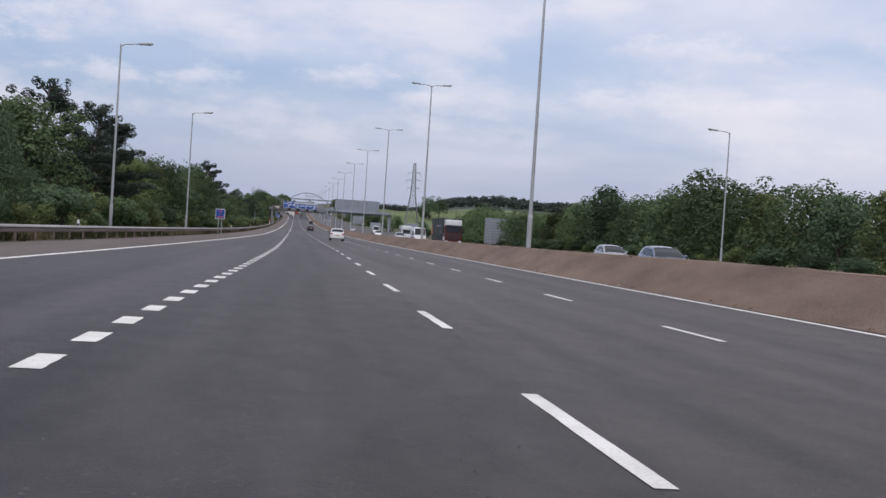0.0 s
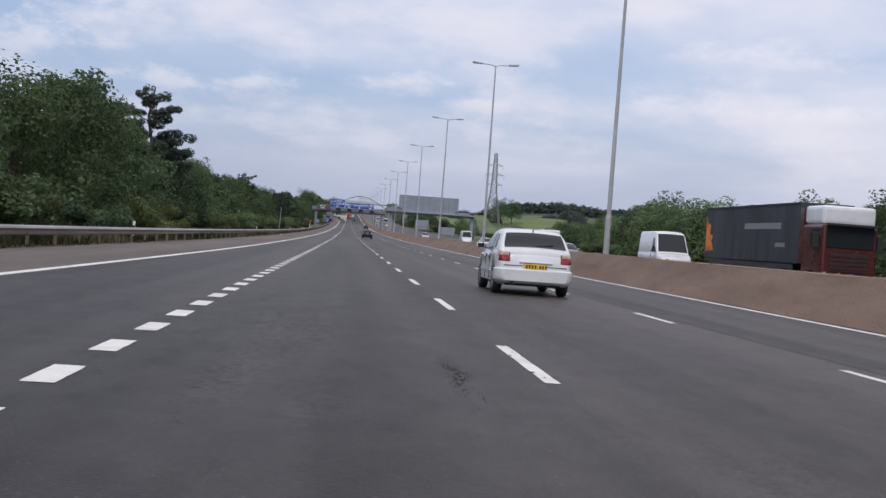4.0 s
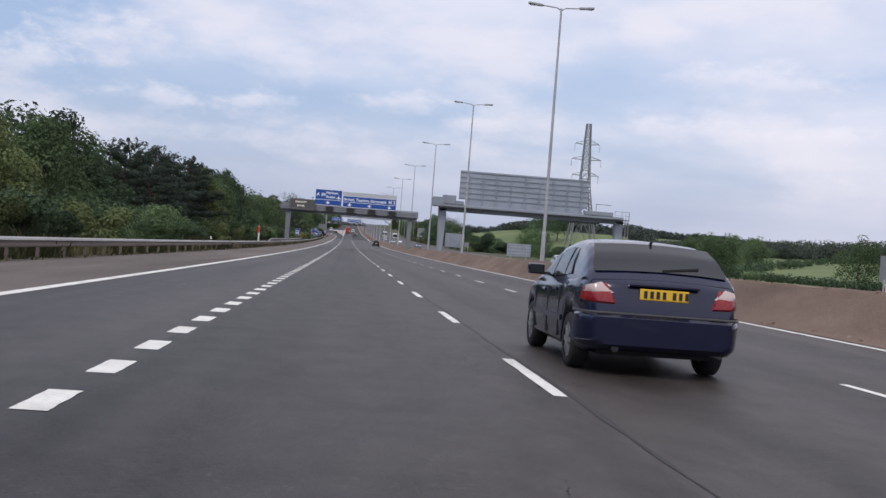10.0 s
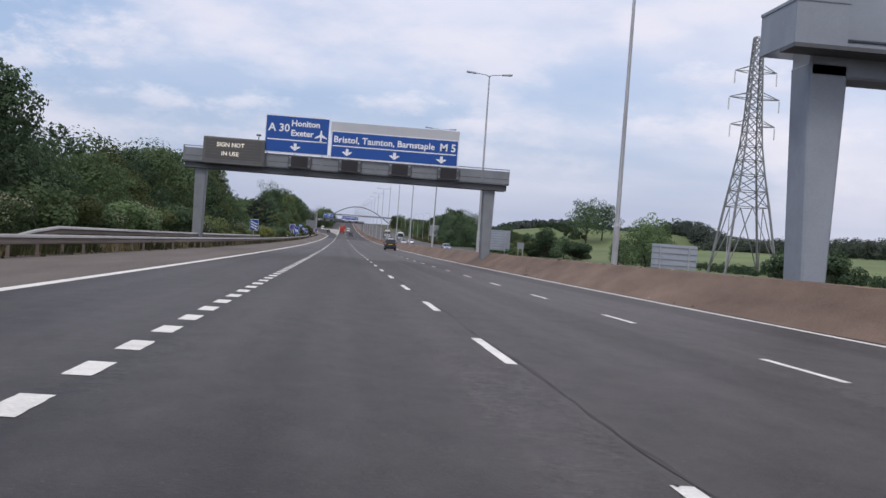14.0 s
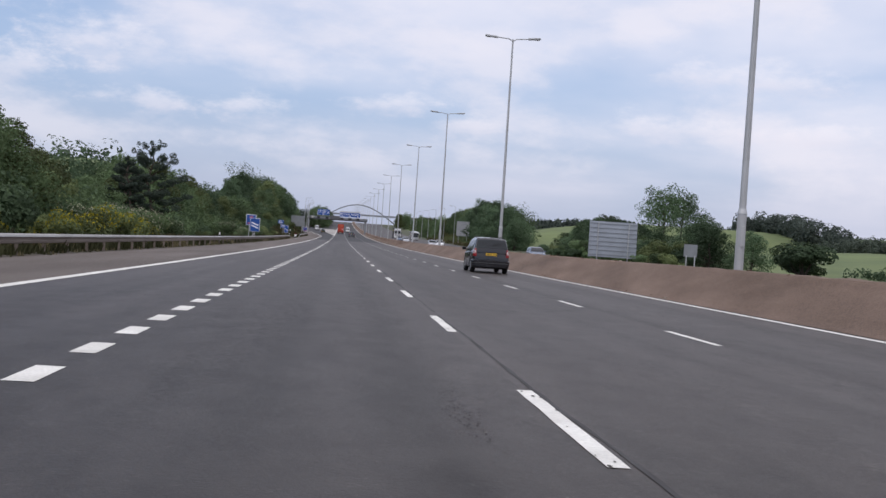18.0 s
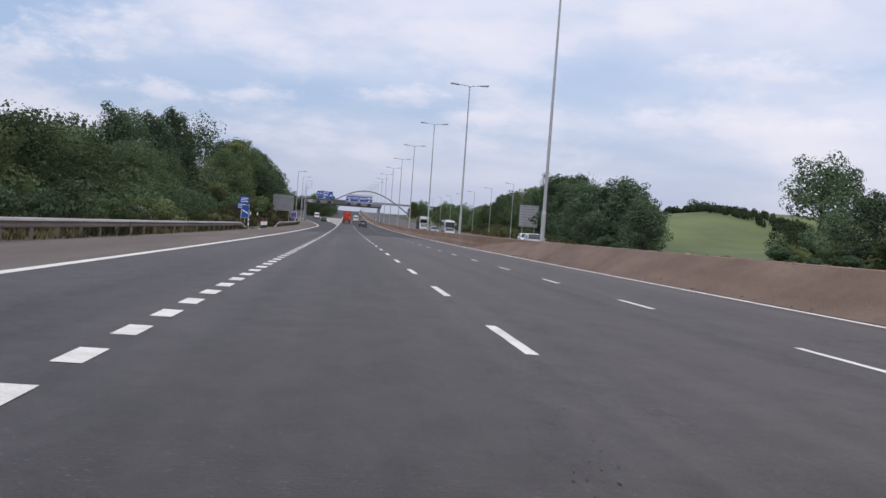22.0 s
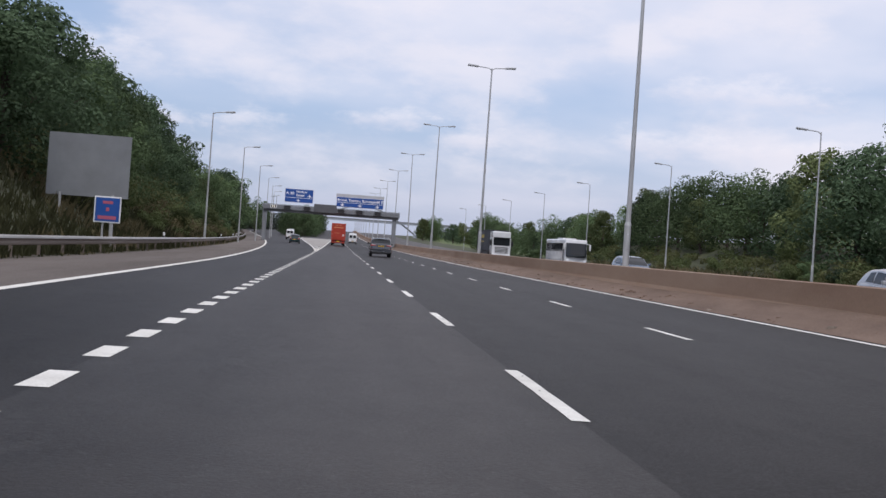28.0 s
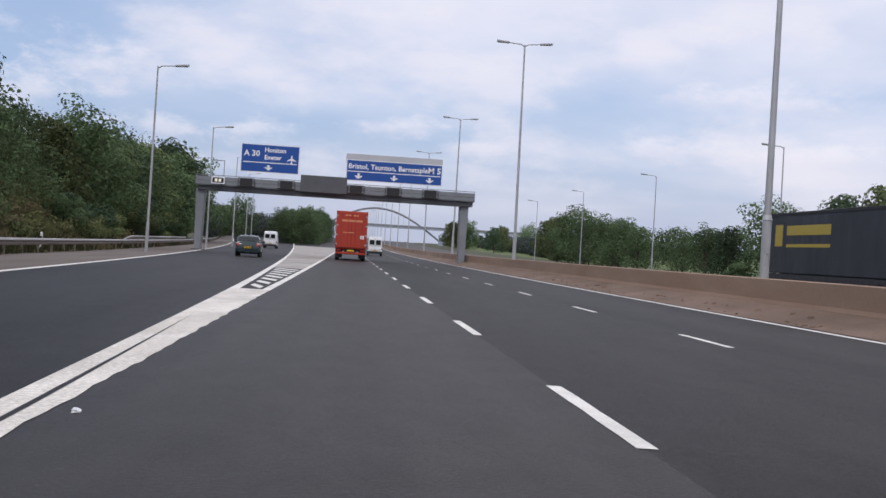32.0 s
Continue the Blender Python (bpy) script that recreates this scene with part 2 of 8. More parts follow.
M_ASPHALT = asphalt("asphalt_worn", (0.0215, 0.0176, 0.0154), 1.0, 0.2, 0.46)
M_ASPHALT_NEW = asphalt("asphalt_dark", (0.0068, 0.0055, 0.0049), 0.7, 0.07, 0.20)
M_ASPHALT_PALE = asphalt("asphalt_pale", (0.0265, 0.0218, 0.0190), 0.9, 0.2, 0.5)
M_ASPHALT_MID = asphalt("asphalt_grey", (0.0135, 0.0111, 0.0098), 0.7, 0.12, 0.34)
M_ASPHALT_DARK = asphalt("asphalt_resurfaced", (0.0090, 0.0074, 0.0066), 0.7, 0.08, 0.22)
M_ASPHALT_PATCH = asphalt("asphalt_patch", (0.0200, 0.0165, 0.0145), 0.9, 0.2, 0.43)
M_SHOULDER = material("asphalt_shoulder", (0.138, 0.117, 0.104), 0.9, vary=0.15, scale=0.6, stretch=(1, 0.1, 1), color2=(0.096, 0.080, 0.071), fine=0.1, bump=0.5, bump_scale=70)
M_PAINT = material("road_paint", (0.78, 0.77, 0.72), 0.7, vary=0.06, scale=1.5, color2=(0.58, 0.57, 0.53), fine=0.15, bump=0.3, bump_scale=40)
M_EARTH = material("brown_earth", (0.178, 0.120, 0.088), 0.95, vary=0.15, scale=0.8, stretch=(1, 0.35, 1), color2=(0.115, 0.077, 0.056), fine=0.3, bump=0.7, bump_scale=24)
M_SOIL = material("dark_soil", (0.070, 0.054, 0.040), 0.95, vary=0.25, scale=0.8, stretch=(1, 0.3, 1), color2=(0.05, 0.045, 0.03), fine=0.25, bump=0.8, bump_scale=18)
M_CONCRETE = material("dirty_concrete", (0.27, 0.19, 0.135), 0.9, vary=0.15, scale=0.5, stretch=(1, 0.25, 1), color2=(0.2, 0.125, 0.085), fine=0.08, bump=0.3, bump_scale=30)
M_GRASS = material("verge_grass", (0.050, 0.064, 0.028), 0.95, vary=0.25, scale=0.7, color2=(0.072, 0.070, 0.038), fine=0.25, bump=0.8, bump_scale=12)
M_FIELD = material("field_grass", (0.122, 0.158, 0.046), 0.95, vary=0.25, scale=0.06, stretch=(1, 0.35, 1), color2=(0.075, 0.105, 0.04), fine=0.1, bump=0.4, bump_scale=3)
M_GALV = material("galvanised_steel", (0.44, 0.45, 0.46), 0.55, metal=0.2, vary=0.1, scale=1.5, color2=(0.37, 0.38, 0.39), fine=0.06)
M_GALV_LIGHT = material("galvanised_rail", (0.44, 0.42, 0.39), 0.45, metal=0.6, vary=0.12, scale=0.8, stretch=(1, 0.3, 1), color2=(0.36, 0.35, 0.33), fine=0.08)
M_PYLON = material("weathered_pylon_steel", (0.23, 0.235, 0.24), 0.6, metal=0.2, vary=0.1, scale=1.0, color2=(0.18, 0.185, 0.19))
M_GANTRY = material("gantry_grey_paint", (0.22, 0.235, 0.25), 0.55, vary=0.08, scale=1.0, color2=(0.18, 0.19, 0.205), fine=0.05)
# paler copy of the gantry grey, for the back gantry alone
M_GANTRY_PALE = material("gantry_pale_grey", (0.285, 0.312, 0.355), 0.55, vary=0.08, scale=1.0, color2=(0.245, 0.268, 0.303), fine=0.06)
M_GANTRY_DARK = material("gantry_dark_paint", (0.10, 0.105, 0.115), 0.6, vary=0.08, scale=1.0, color2=(0.085, 0.09, 0.095))
M_SIGNBACK = material("sign_back_aluminium", (0.355, 0.388, 0.44), 0.5, metal=0.25, vary=0.08, scale=0.8, color2=(0.31, 0.338, 0.38), fine=0.05)
M_BLUE = material("sign_blue", (0.010, 0.070, 0.31), 0.45, vary=0.04, scale=0.7, color2=(0.012, 0.078, 0.33))
M_WHITE = material("sign_white", (0.78, 0.79, 0.80), 0.5, vary=0.04, scale=1.0, color2=(0.70, 0.70, 0.70))
M_BLACK = material("matt_black", (0.02, 0.02, 0.022), 0.7, fine=0.1, scale=1)
M_LED = bpy.data.materials.new("lit_sign_dots")
M_LED.use_nodes = True
M_LED.node_tree.nodes["Principled BSDF"].inputs["Base Color"].default_value = (0.9, 0.85, 0.7, 1)
M_LED.node_tree.nodes["Principled BSDF"].inputs["Emission Color"].default_value = (1, 0.93, 0.75, 1)
M_LED.node_tree.nodes["Principled BSDF"].inputs["Emission Strength"].default_value = 0.12
M_BARK = material("bark", (0.085, 0.065, 0.05), 0.95, vary=0.2, scale=3, stretch=(1, 1, 0.3), color2=(0.055, 0.042, 0.034), bump=0.8, bump_scale=14, obj_vary=0.2)
M_LEAF = leaf_material("leaf_green", (0.128, 0.186, 0.088))
M_LEAF_DARK = leaf_material("leaf_dark", (0.094, 0.143, 0.078))
M_LEAF_LIGHT = leaf_material("leaf_light", (0.150, 0.185, 0.078))
M_PINE = leaf_material("pine_needles", (0.056, 0.076, 0.058), 0.2)
M_WEED = leaf_material("verge_weeds", (0.095, 0.100, 0.048), 0.3)
M_SCRUB = leaf_material("olive_scrub", (0.160, 0.170, 0.075), 0.25)
M_STRAW = leaf_material("dry_grass", (0.22, 0.19, 0.105), 0.3)
# distant leaf colours greyed and paled to stand in for aerial haze
M_FARWOOD_HAZED = leaf_material("far_wood_leaf_hazed", (0.090, 0.112, 0.094), 0.1)
M_HILLWOOD_HAZED = leaf_material("hill_wood_leaf_hazed", (0.118, 0.146, 0.112), 0.15)
# dusty brown for posts and rail folds, darkened to stand in for shade
M_RAIL_DUST_SHADE = material("road_dust_and_shade_on_steel", (0.17, 0.14, 0.12), 0.85, vary=0.2, scale=0.8, stretch=(1, 0.2, 1), color2=(0.12, 0.098, 0.085), fine=0.1)
M_FLOWER = leaf_material("pale_blossom", (0.42, 0.42, 0.30), 0.1)
M_YELLOW = leaf_material("yellow_blossom", (0.40, 0.35, 0.03), 0.1)
M_GLASSY = material("lamp_glass", (0.75, 0.76, 0.77), 0.3)


# ---- mesh helpers ----
def link_bm(name, bm, mat, smooth=False):
    me = bpy.data.meshes.new(name)
    bm.to_mesh(me)
    bm.free()
    for mt in (mat if isinstance(mat, (list, tuple)) else [mat]):
        me.materials.append(mt)
    if smooth:
        me.polygons.foreach_set("use_smooth", [True] * len(me.polygons))
        me.set_sharp_from_angle(angle=radians(48))
    return new(name, me)


def part(name, bm, mat, parent, label="", smooth=False):
    ob = link_bm(name, bm, mat, smooth)
    ob.parent = parent
    if label:
        tagged(ob, label)
    return ob


def part_mesh(name, me, parent, m=None):
    ob = new(name, me)
    ob.parent = parent
    if m is not None:
        ob.matrix_basis = m
    return ob


def thing(name, x, y, z, label, category, group="", kind="", rz=0.0):
    e = new(name)
    e.empty_display_size = 0.2
    e.matrix_basis = pose(x, y, z, 0, 0, rz)
    return tagged(e, label, category, group, kind)


def box(bm, x0, x1, y0, y1, z0, z1, m=None):
    vs = [bm.verts.new(Vector(p) if m is None else m @ Vector(p)) for p in
          ((x0, y0, z0), (x1, y0, z0), (x1, y1, z0), (x0, y1, z0), (x0, y0, z1), (x1, y0, z1), (x1, y1, z1), (x0, y1, z1))]
    for f in ((3, 2, 1, 0), (4, 5, 6, 7), (0, 1, 5, 4), (1, 2, 6, 5), (2, 3, 7, 6), (3, 0, 4, 7)):
        bm.faces.new([vs[k] for k in f])
    return vs


def boxes(*specs):
    bm = bmesh.new()
    for s in specs:
        box(bm, *s)
    return bm


def bevel_box(x0, x1, y0, y1, z0, z1, w=0.02, seg=2):
    bm = bmesh.new()
    box(bm, x0, x1, y0, y1, z0, z1)
    bmesh.ops.bevel(bm, geom=bm.edges[:], offset=w, segments=seg, profile=0.6, affect='EDGES')
    return bm


def tube(bm, a, b, r0, r1=None, n=8, cap=True):
    """A round bar from a to b."""
    a, b = Vector(a), Vector(b)
    r1 = r0 if r1 is None else r1
    q = (b - a).to_track_quat('Z', 'Y').to_matrix()
    rings = []
    for c, r in ((a, r0), (b, r1)):
        rings.append([bm.verts.new(c + q @ Vector((r * math.cos(2 * math.pi * k / n), r * math.sin(2 * math.pi * k / n), 0))) for k in range(n)])
    for k in range(n):
        bm.faces.new((rings[0][k], rings[0][(k + 1) % n], rings[1][(k + 1) % n], rings[1][k]))
    if cap:
        bm.faces.new(rings[0][::-1])
        bm.faces.new(rings[1])


def bar(bm, a, b, w, d):
    """A square bar from a to b."""
    a, b = Vector(a), Vector(b)
    q = (b - a).to_track_quat('Z', 'Y').to_matrix()
    rings = [[bm.verts.new(c + q @ Vector((sx * w / 2, sy * d / 2, 0))) for sx, sy in ((-1, -1), (1, -1), (1, 1), (-1, 1))] for c in (a, b)]
    for k in range(4):
        bm.faces.new((rings[0][k], rings[0][(k + 1) % 4], rings[1][(k + 1) % 4], rings[1][k]))
    bm.faces.new(rings[0][::-1])
    bm.faces.new(rings[1])


# ---- the plan: the road runs along y, with a slight bend at its start ----
def bend(y):
    return -0.024 * 45.0 * max(0.0, 1 - y / 90.0) ** 2


def step(a, b, v):
    v = min(1.0, max(0.0, (v - a) / (b - a)))
    return v * v * (3 - 2 * v)


def edge_x(y):
    """Left edge line: a joining lane at the start, a leaving lane at the end."""
    return -5.3 - 2.1 * (1 - step(20, 190, y)) - (max(0.0, y - 835.0) ** 1.45) * 0.0048


def ground_z(x, y):
    """Height of the land beside the road."""
    if y > 1690:
        b = x / (y - 250.0)   # a wide wooded ridge closes the view, with a dip where the road leaves
        ridge = -0.001 + 0.0180 * step(0.085, 0.17, b) - 0.004 * step(0.26, 0.36, b) + 0.006 * step(-0.06, -0.16, b) + 0.0010 * math.sin(b * 41.0) + 0.0007 * math.sin(b * 97.0 + 1)
        return ridge * 3700.0 * step(2500, 3900, y) + 1.0
    if x < 0:
        e = edge_x(y) - 5.5 + bend(y)
        d = max(0.0, e - x)
        cut = 0.55 * step(700, 830, y) * (1 - 0.6 * step(930, 1010, y)) + 0.06
        z = min(d, 16) * cut
        z += 30 * step(30, 120, d) * step(700, 1300, y)
        return z - 0.12
    d = max(0.0, x - 37.0)
    rise = step(300, 480, y) * (1 - step(760, 980, y))
    z = min(d, 12) * (0.02 + 0.38 * step(820, 900, y) * (1 - step(960, 1000, y)))
    z += max(0.0, min(x, 118) - 58) * 0.082 * rise + max(0.0, min(x, 300) - 118) * 0.012 * rise
    z += 6.4 * step(845, 940, y) * (1 - step(1080, 1250, y)) * step(60, 105, x)
    return z - 0.12


def strip(name, x0, x1, y0, y1, z, mat, label, category, follow=None, dy=10.0, kind="structure"):
    """A long flat piece of road; follow gives its left edge where that is no straight line."""
    bm = bmesh.new()
    n = max(1, int((y1 - y0) / dy))
    prev = None
    for k in range(n + 1):
        y = y0 + (y1 - y0) * k / n
        a = (follow(y) if follow else x0) + bend(y)
        b = x1(y) + bend(y) if callable(x1) else x1 + bend(y)
        cur = (bm.verts.new((a, y, z)), bm.verts.new((b, y, z)))
        if prev:
            bm.faces.new((prev[0], prev[1], cur[1], cur[0]))
        prev = cur
    ob = link_bm(name, bm, mat)
    return tagged(ob, label, category, kind=kind)


def build_ground():
    bm = bmesh.new()
    xs = [-3000, -1500, -1000, -800, -600, -400, -320, -250, -200, -160, -110, -80, -60, -48, -40, -34, -29, -25, -21, -18, -16, -14, -12.5, -11.5, -10.6, 0, 11.4, 20, 33, 36, 38, 41, 44, 48, 54, 60, 70, 85, 105, 130, 160, 200, 240, 300, 350, 400, 500, 600, 800, 1000, 1300, 1800, 3000]
    ys = [-1500, -500, -150] + list(range(-60, 1400, 12)) + [1450, 1550, 1680, 1700, 1850, 2000, 2150, 2300, 2500, 2700, 2900, 3200, 3500, 3750, 3900, 4050, 4400, 5000]
    grid = []
    for y in ys:
        row = []
        for x in xs:
            xx = x
            if -10.7 < x < -10.5:
                xx = edge_x(y) - 4.6
            elif -60 < x <= -11:
                xx = x + (edge_x(y) + 5.3)
            n = noise.noise(Vector((xx * 0.05, y * 0.05, 3.1)))
            z = ground_z(xx, y) + (0.0 if -11.2 < x < 36.5 else 0.25 * n * min(1, abs(x) / 40))
            if x in (0, 11.4, 20, 33):
                z = -0.12
            row.append(bm.verts.new((xx + bend(y), y, z)))
        grid.append(row)
    for j in range(len(ys) - 1):
        for i in range(len(xs) - 1):
            f = bm.faces.new((grid[j][i], grid[j][i + 1], grid[j + 1][i + 1], grid[j + 1][i]))
            cx = (xs[i] + xs[i + 1]) / 2
            # the far ridge's ground takes the leaf colour with haze mixed in
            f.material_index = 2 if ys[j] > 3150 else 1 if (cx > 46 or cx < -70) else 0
    ob = link_bm("ground", bm, [M_GRASS, M_FIELD, M_FARWOOD_HAZED], smooth=True)
    tagged(ob, "rough grass verges and green fields beside the motorway", "ground", kind="structure")


build_ground()
RY0, RY1 = -60.0, 1660.0
NEW_Y = 752.0   # where the darker resurfaced lanes begin
strip("hard_shoulder", None, edge_x, RY0, RY1, 0.0, M_SHOULDER, "worn brownish asphalt hard shoulder beside the guardrail", "road", follow=lambda y: edge_x(y) - 3.9)
strip("road_lane_1", None, -1.95, RY0, NEW_Y, 0.0, M_ASPHALT_PALE, "grey worn asphalt of the inside motorway lane", "road", follow=edge_x)
strip("road_lane_1_new", None, -1.95, NEW_Y, RY1, 0.0, M_ASPHALT_DARK, "darker resurfaced asphalt of the inside lane", "road", follow=edge_x)
strip("road_lane_2", -1.95, 1.77, RY0, NEW_Y, 0.0, M_ASPHALT, "grey worn asphalt of the second motorway lane", "road")
strip("road_lane_2_far", -1.95, 1.77, NEW_Y, RY1, 0.0, M_ASPHALT_MID, "smooth grey asphalt of the second motorway lane", "road")
strip("road_lane_3", 1.77, 5.52, RY0, NEW_Y, 0.0, M_ASPHALT_PALE, "grey worn asphalt of the third motorway lane", "road")
strip("road_lane_3_new", 1.77, 5.52, NEW_Y, RY1, 0.0, M_ASPHALT_NEW, "darker resurfaced asphalt of the third lane", "road")
strip("road_lane_4", 5.52, 10.0, RY0, NEW_Y, 0.0, M_ASPHALT_PALE, "grey worn asphalt of the outside motorway lane", "road")
strip("road_lane_4_new", 5.52, 10.0, NEW_Y, RY1, 0.0, M_ASPHALT_NEW, "darker resurfaced asphalt of the outside lane", "road")
strip("opposite_carriageway", 13.0, 34.0, RY0, RY1, 0.0, M_ASPHALT, "grey asphalt of the opposite carriageway", "road")


def build_median():
    """Double concrete barrier with earth heaped against its foot, and the fill between."""
    bm = bmesh.new()
    bs = bmesh.new()
    prof = [(10.95, -0.1), (10.98, 0.22), (11.06, 0.42), (11.10, 0.95), (11.26, 0.97), (11.30, 0.93), (11.32, 0.80), (11.85, 0.80), (11.87, 0.93), (11.9, 0.97), (12.05, 0.95), (12.2, 0.3), (12.3, -0.1)]
    prev = pe = None
    y = RY0
    while y <= RY1:
        b = bend(y)
        cur = [bm.verts.new((x + b, y, z)) for x, z in prof]
        n1 = noise.noise(Vector((0, y * 0.045, 0)))
        n2 = noise.noise(Vector((7, y * 0.21, 0)))
        bare = step(708, 722, y) * (1 - step(742, 756, y))
        late = step(690, 720, y)
        n3 = noise.noise(Vector((3, y * 0.9, 0)))
        hi = (0.95 + 0.04 * n1 + 0.02 * n2 + 0.012 * n3) * (1 - late) + (0.36 + 0.12 * n1) * late * (1 - 0.85 * bare)
        w = 9.62 + 0.10 * n2 + 0.5 * bare
        ear = [(w, 0.008), (w + 0.25, 0.05 + 0.03 * n2), (w + 0.7, hi * 0.40), (10.75, hi * 0.72), (11.0, hi * 0.9), (11.12, hi + 0.015), (11.4, hi + (0.03 + 0.03 * max(0, n3)) * (1 - late)), (11.75, hi - 0.02 - 0.4 * late)]
        if late:
            ear = ear[:5] + [(11.07, hi * 0.95), (11.085, hi * 0.93), (11.09, hi * 0.9)]
        cue = [bs.verts.new((x + b, y, z + 0.018 * noise.noise(Vector((x * 2.3, y * 0.8, 1))) * (0 < i < 7))) for i, (x, z) in enumerate(ear)]
        if prev:
            for k in range(len(prof) - 1):
                bm.faces.new((prev[k], prev[k + 1], cur[k + 1], cur[k]))
            for k in range(len(ear) - 1):
                bs.faces.new((pe[k], pe[k + 1], cue[k + 1], cue[k]))
        prev, pe = cur, cue
        y += 1.0
    ob = link_bm("median_barrier", bm, M_CONCRETE)
    tagged(ob, "long brown-stained concrete safety barrier in the central reserve", "barrier", kind="structure")
    ob = link_bm("median_earth", bs, M_EARTH, smooth=True)
    tagged(ob, "brown earth heaped against the foot of the concrete barrier", "earth", kind="structure")


build_median()


def build_rubble():
    """Clods and stones that lie on the earth of the central reserve."""
    rnd = random.Random(31)
    bms = [bmesh.new(), bmesh.new()]
    for k in range(1500):
        y = rnd.uniform(2, 960)
        top = y < 690 and rnd.random() < 0.45
        x = rnd.uniform(11.1, 11.5) if top else 9.75 + 0.7 * rnd.random() ** 1.6
        z = 0.97 if top else 0.03 + max(0, x - 9.87) * (0.6 if y < 690 else 0.28)
        r = rnd.uniform(0.02, 0.06) * (1.7 if rnd.random() < 0.07 else 1)
        bm = bms[1 if rnd.random() < (0.3 if top else 0.12) else 0]
        q = Matrix.Translation((x + bend(y), y, z)) @ Matrix.Rotation(rnd.uniform(0, 6), 4, 'Z')
        vs = [bm.verts.new(q @ Vector((sx * r * rnd.uniform(.6, 1.3), sy * r * rnd.uniform(.8, 1.8), sz * r * rnd.uniform(.4, .8)))) for sx, sy, sz in
              ((-1, -1, -.5), (1, -1, -.5), (1, 1, -.5), (-1, 1, -.5), (-.6, -.6, 1), (.6, -.6, 1), (.6, .6, 1), (-.6, .6, 1))]
        for f in ((4, 5, 6, 7), (0, 1, 5, 4), (1, 2, 6, 5), (2, 3, 7, 6), (3, 0, 4, 7)):
            bm.faces.new([vs[i] for i in f])
    tagged(link_bm("earth_clods", bms[0], M_EARTH), "loose brown clods on the central reserve", "earth", kind="stuff")
    tagged(link_bm("stone_rubble", bms[1], M_RUBBLE), "pale broken stones on the central reserve", "stones", kind="stuff")


M_RUBBLE = material("pale_rubble", (0.34, 0.29, 0.24), 0.9, vary=0.2, scale=4, color2=(0.24, 0.19, 0.15), isl_vary=0.3)
build_rubble()


# ---- road markings ----
def flat_mesh(name, w, l, mat, ragged=0.0, seed=0):
    rnd = random.Random(seed)
    bm = bmesh.new()
    n = 6
    left, right = [], []
    for k in range(n + 1):
        y = l * k / n
        left.append(bm.verts.new((-w / 2 + rnd.uniform(-1, 1) * ragged, y + rnd.uniform(-1, 1) * ragged, 0)))
        right.append(bm.verts.new((w / 2 + rnd.uniform(-1, 1) * ragged, y + rnd.uniform(-1, 1) * ragged, 0)))
    for k in range(n):
        bm.faces.new((left[k], right[k], right[k + 1], left[k + 1]))
    me = bpy.data.meshes.new(name)
    bm.to_mesh(me)
    bm.free()
    me.materials.append(mat)
    return me


def profile(table, y):
    """Value of a table of (y, value) at y."""
    for (a, za), (b, zb) in zip(table, table[1:]):
        if a <= y <= b:
            return za + (zb - za) * (y - a) / (b - a)
    return table[0][1] if y < table[0][0] else table[-1][1]


MARK_SHIFT = [(9, 0.89), (37, 1.13), (66, 1.45), (95, 1.1), (180, 0.84), (208, 1.06), (236, 1.02), (265, 1.19), (294, 1.24), (323, 1.34), (351, 1.43), (380, 1.72), (437, 1.68),
              (522, 0.73), (550, 0.47), (578, 0.52), (606, 0.57), (635, 1.17), (662, 1.16), (690, 1.08), (718, 0.86), (799, 1.83), (827, 1.69), (854, 1.8), (882, 1.45)]


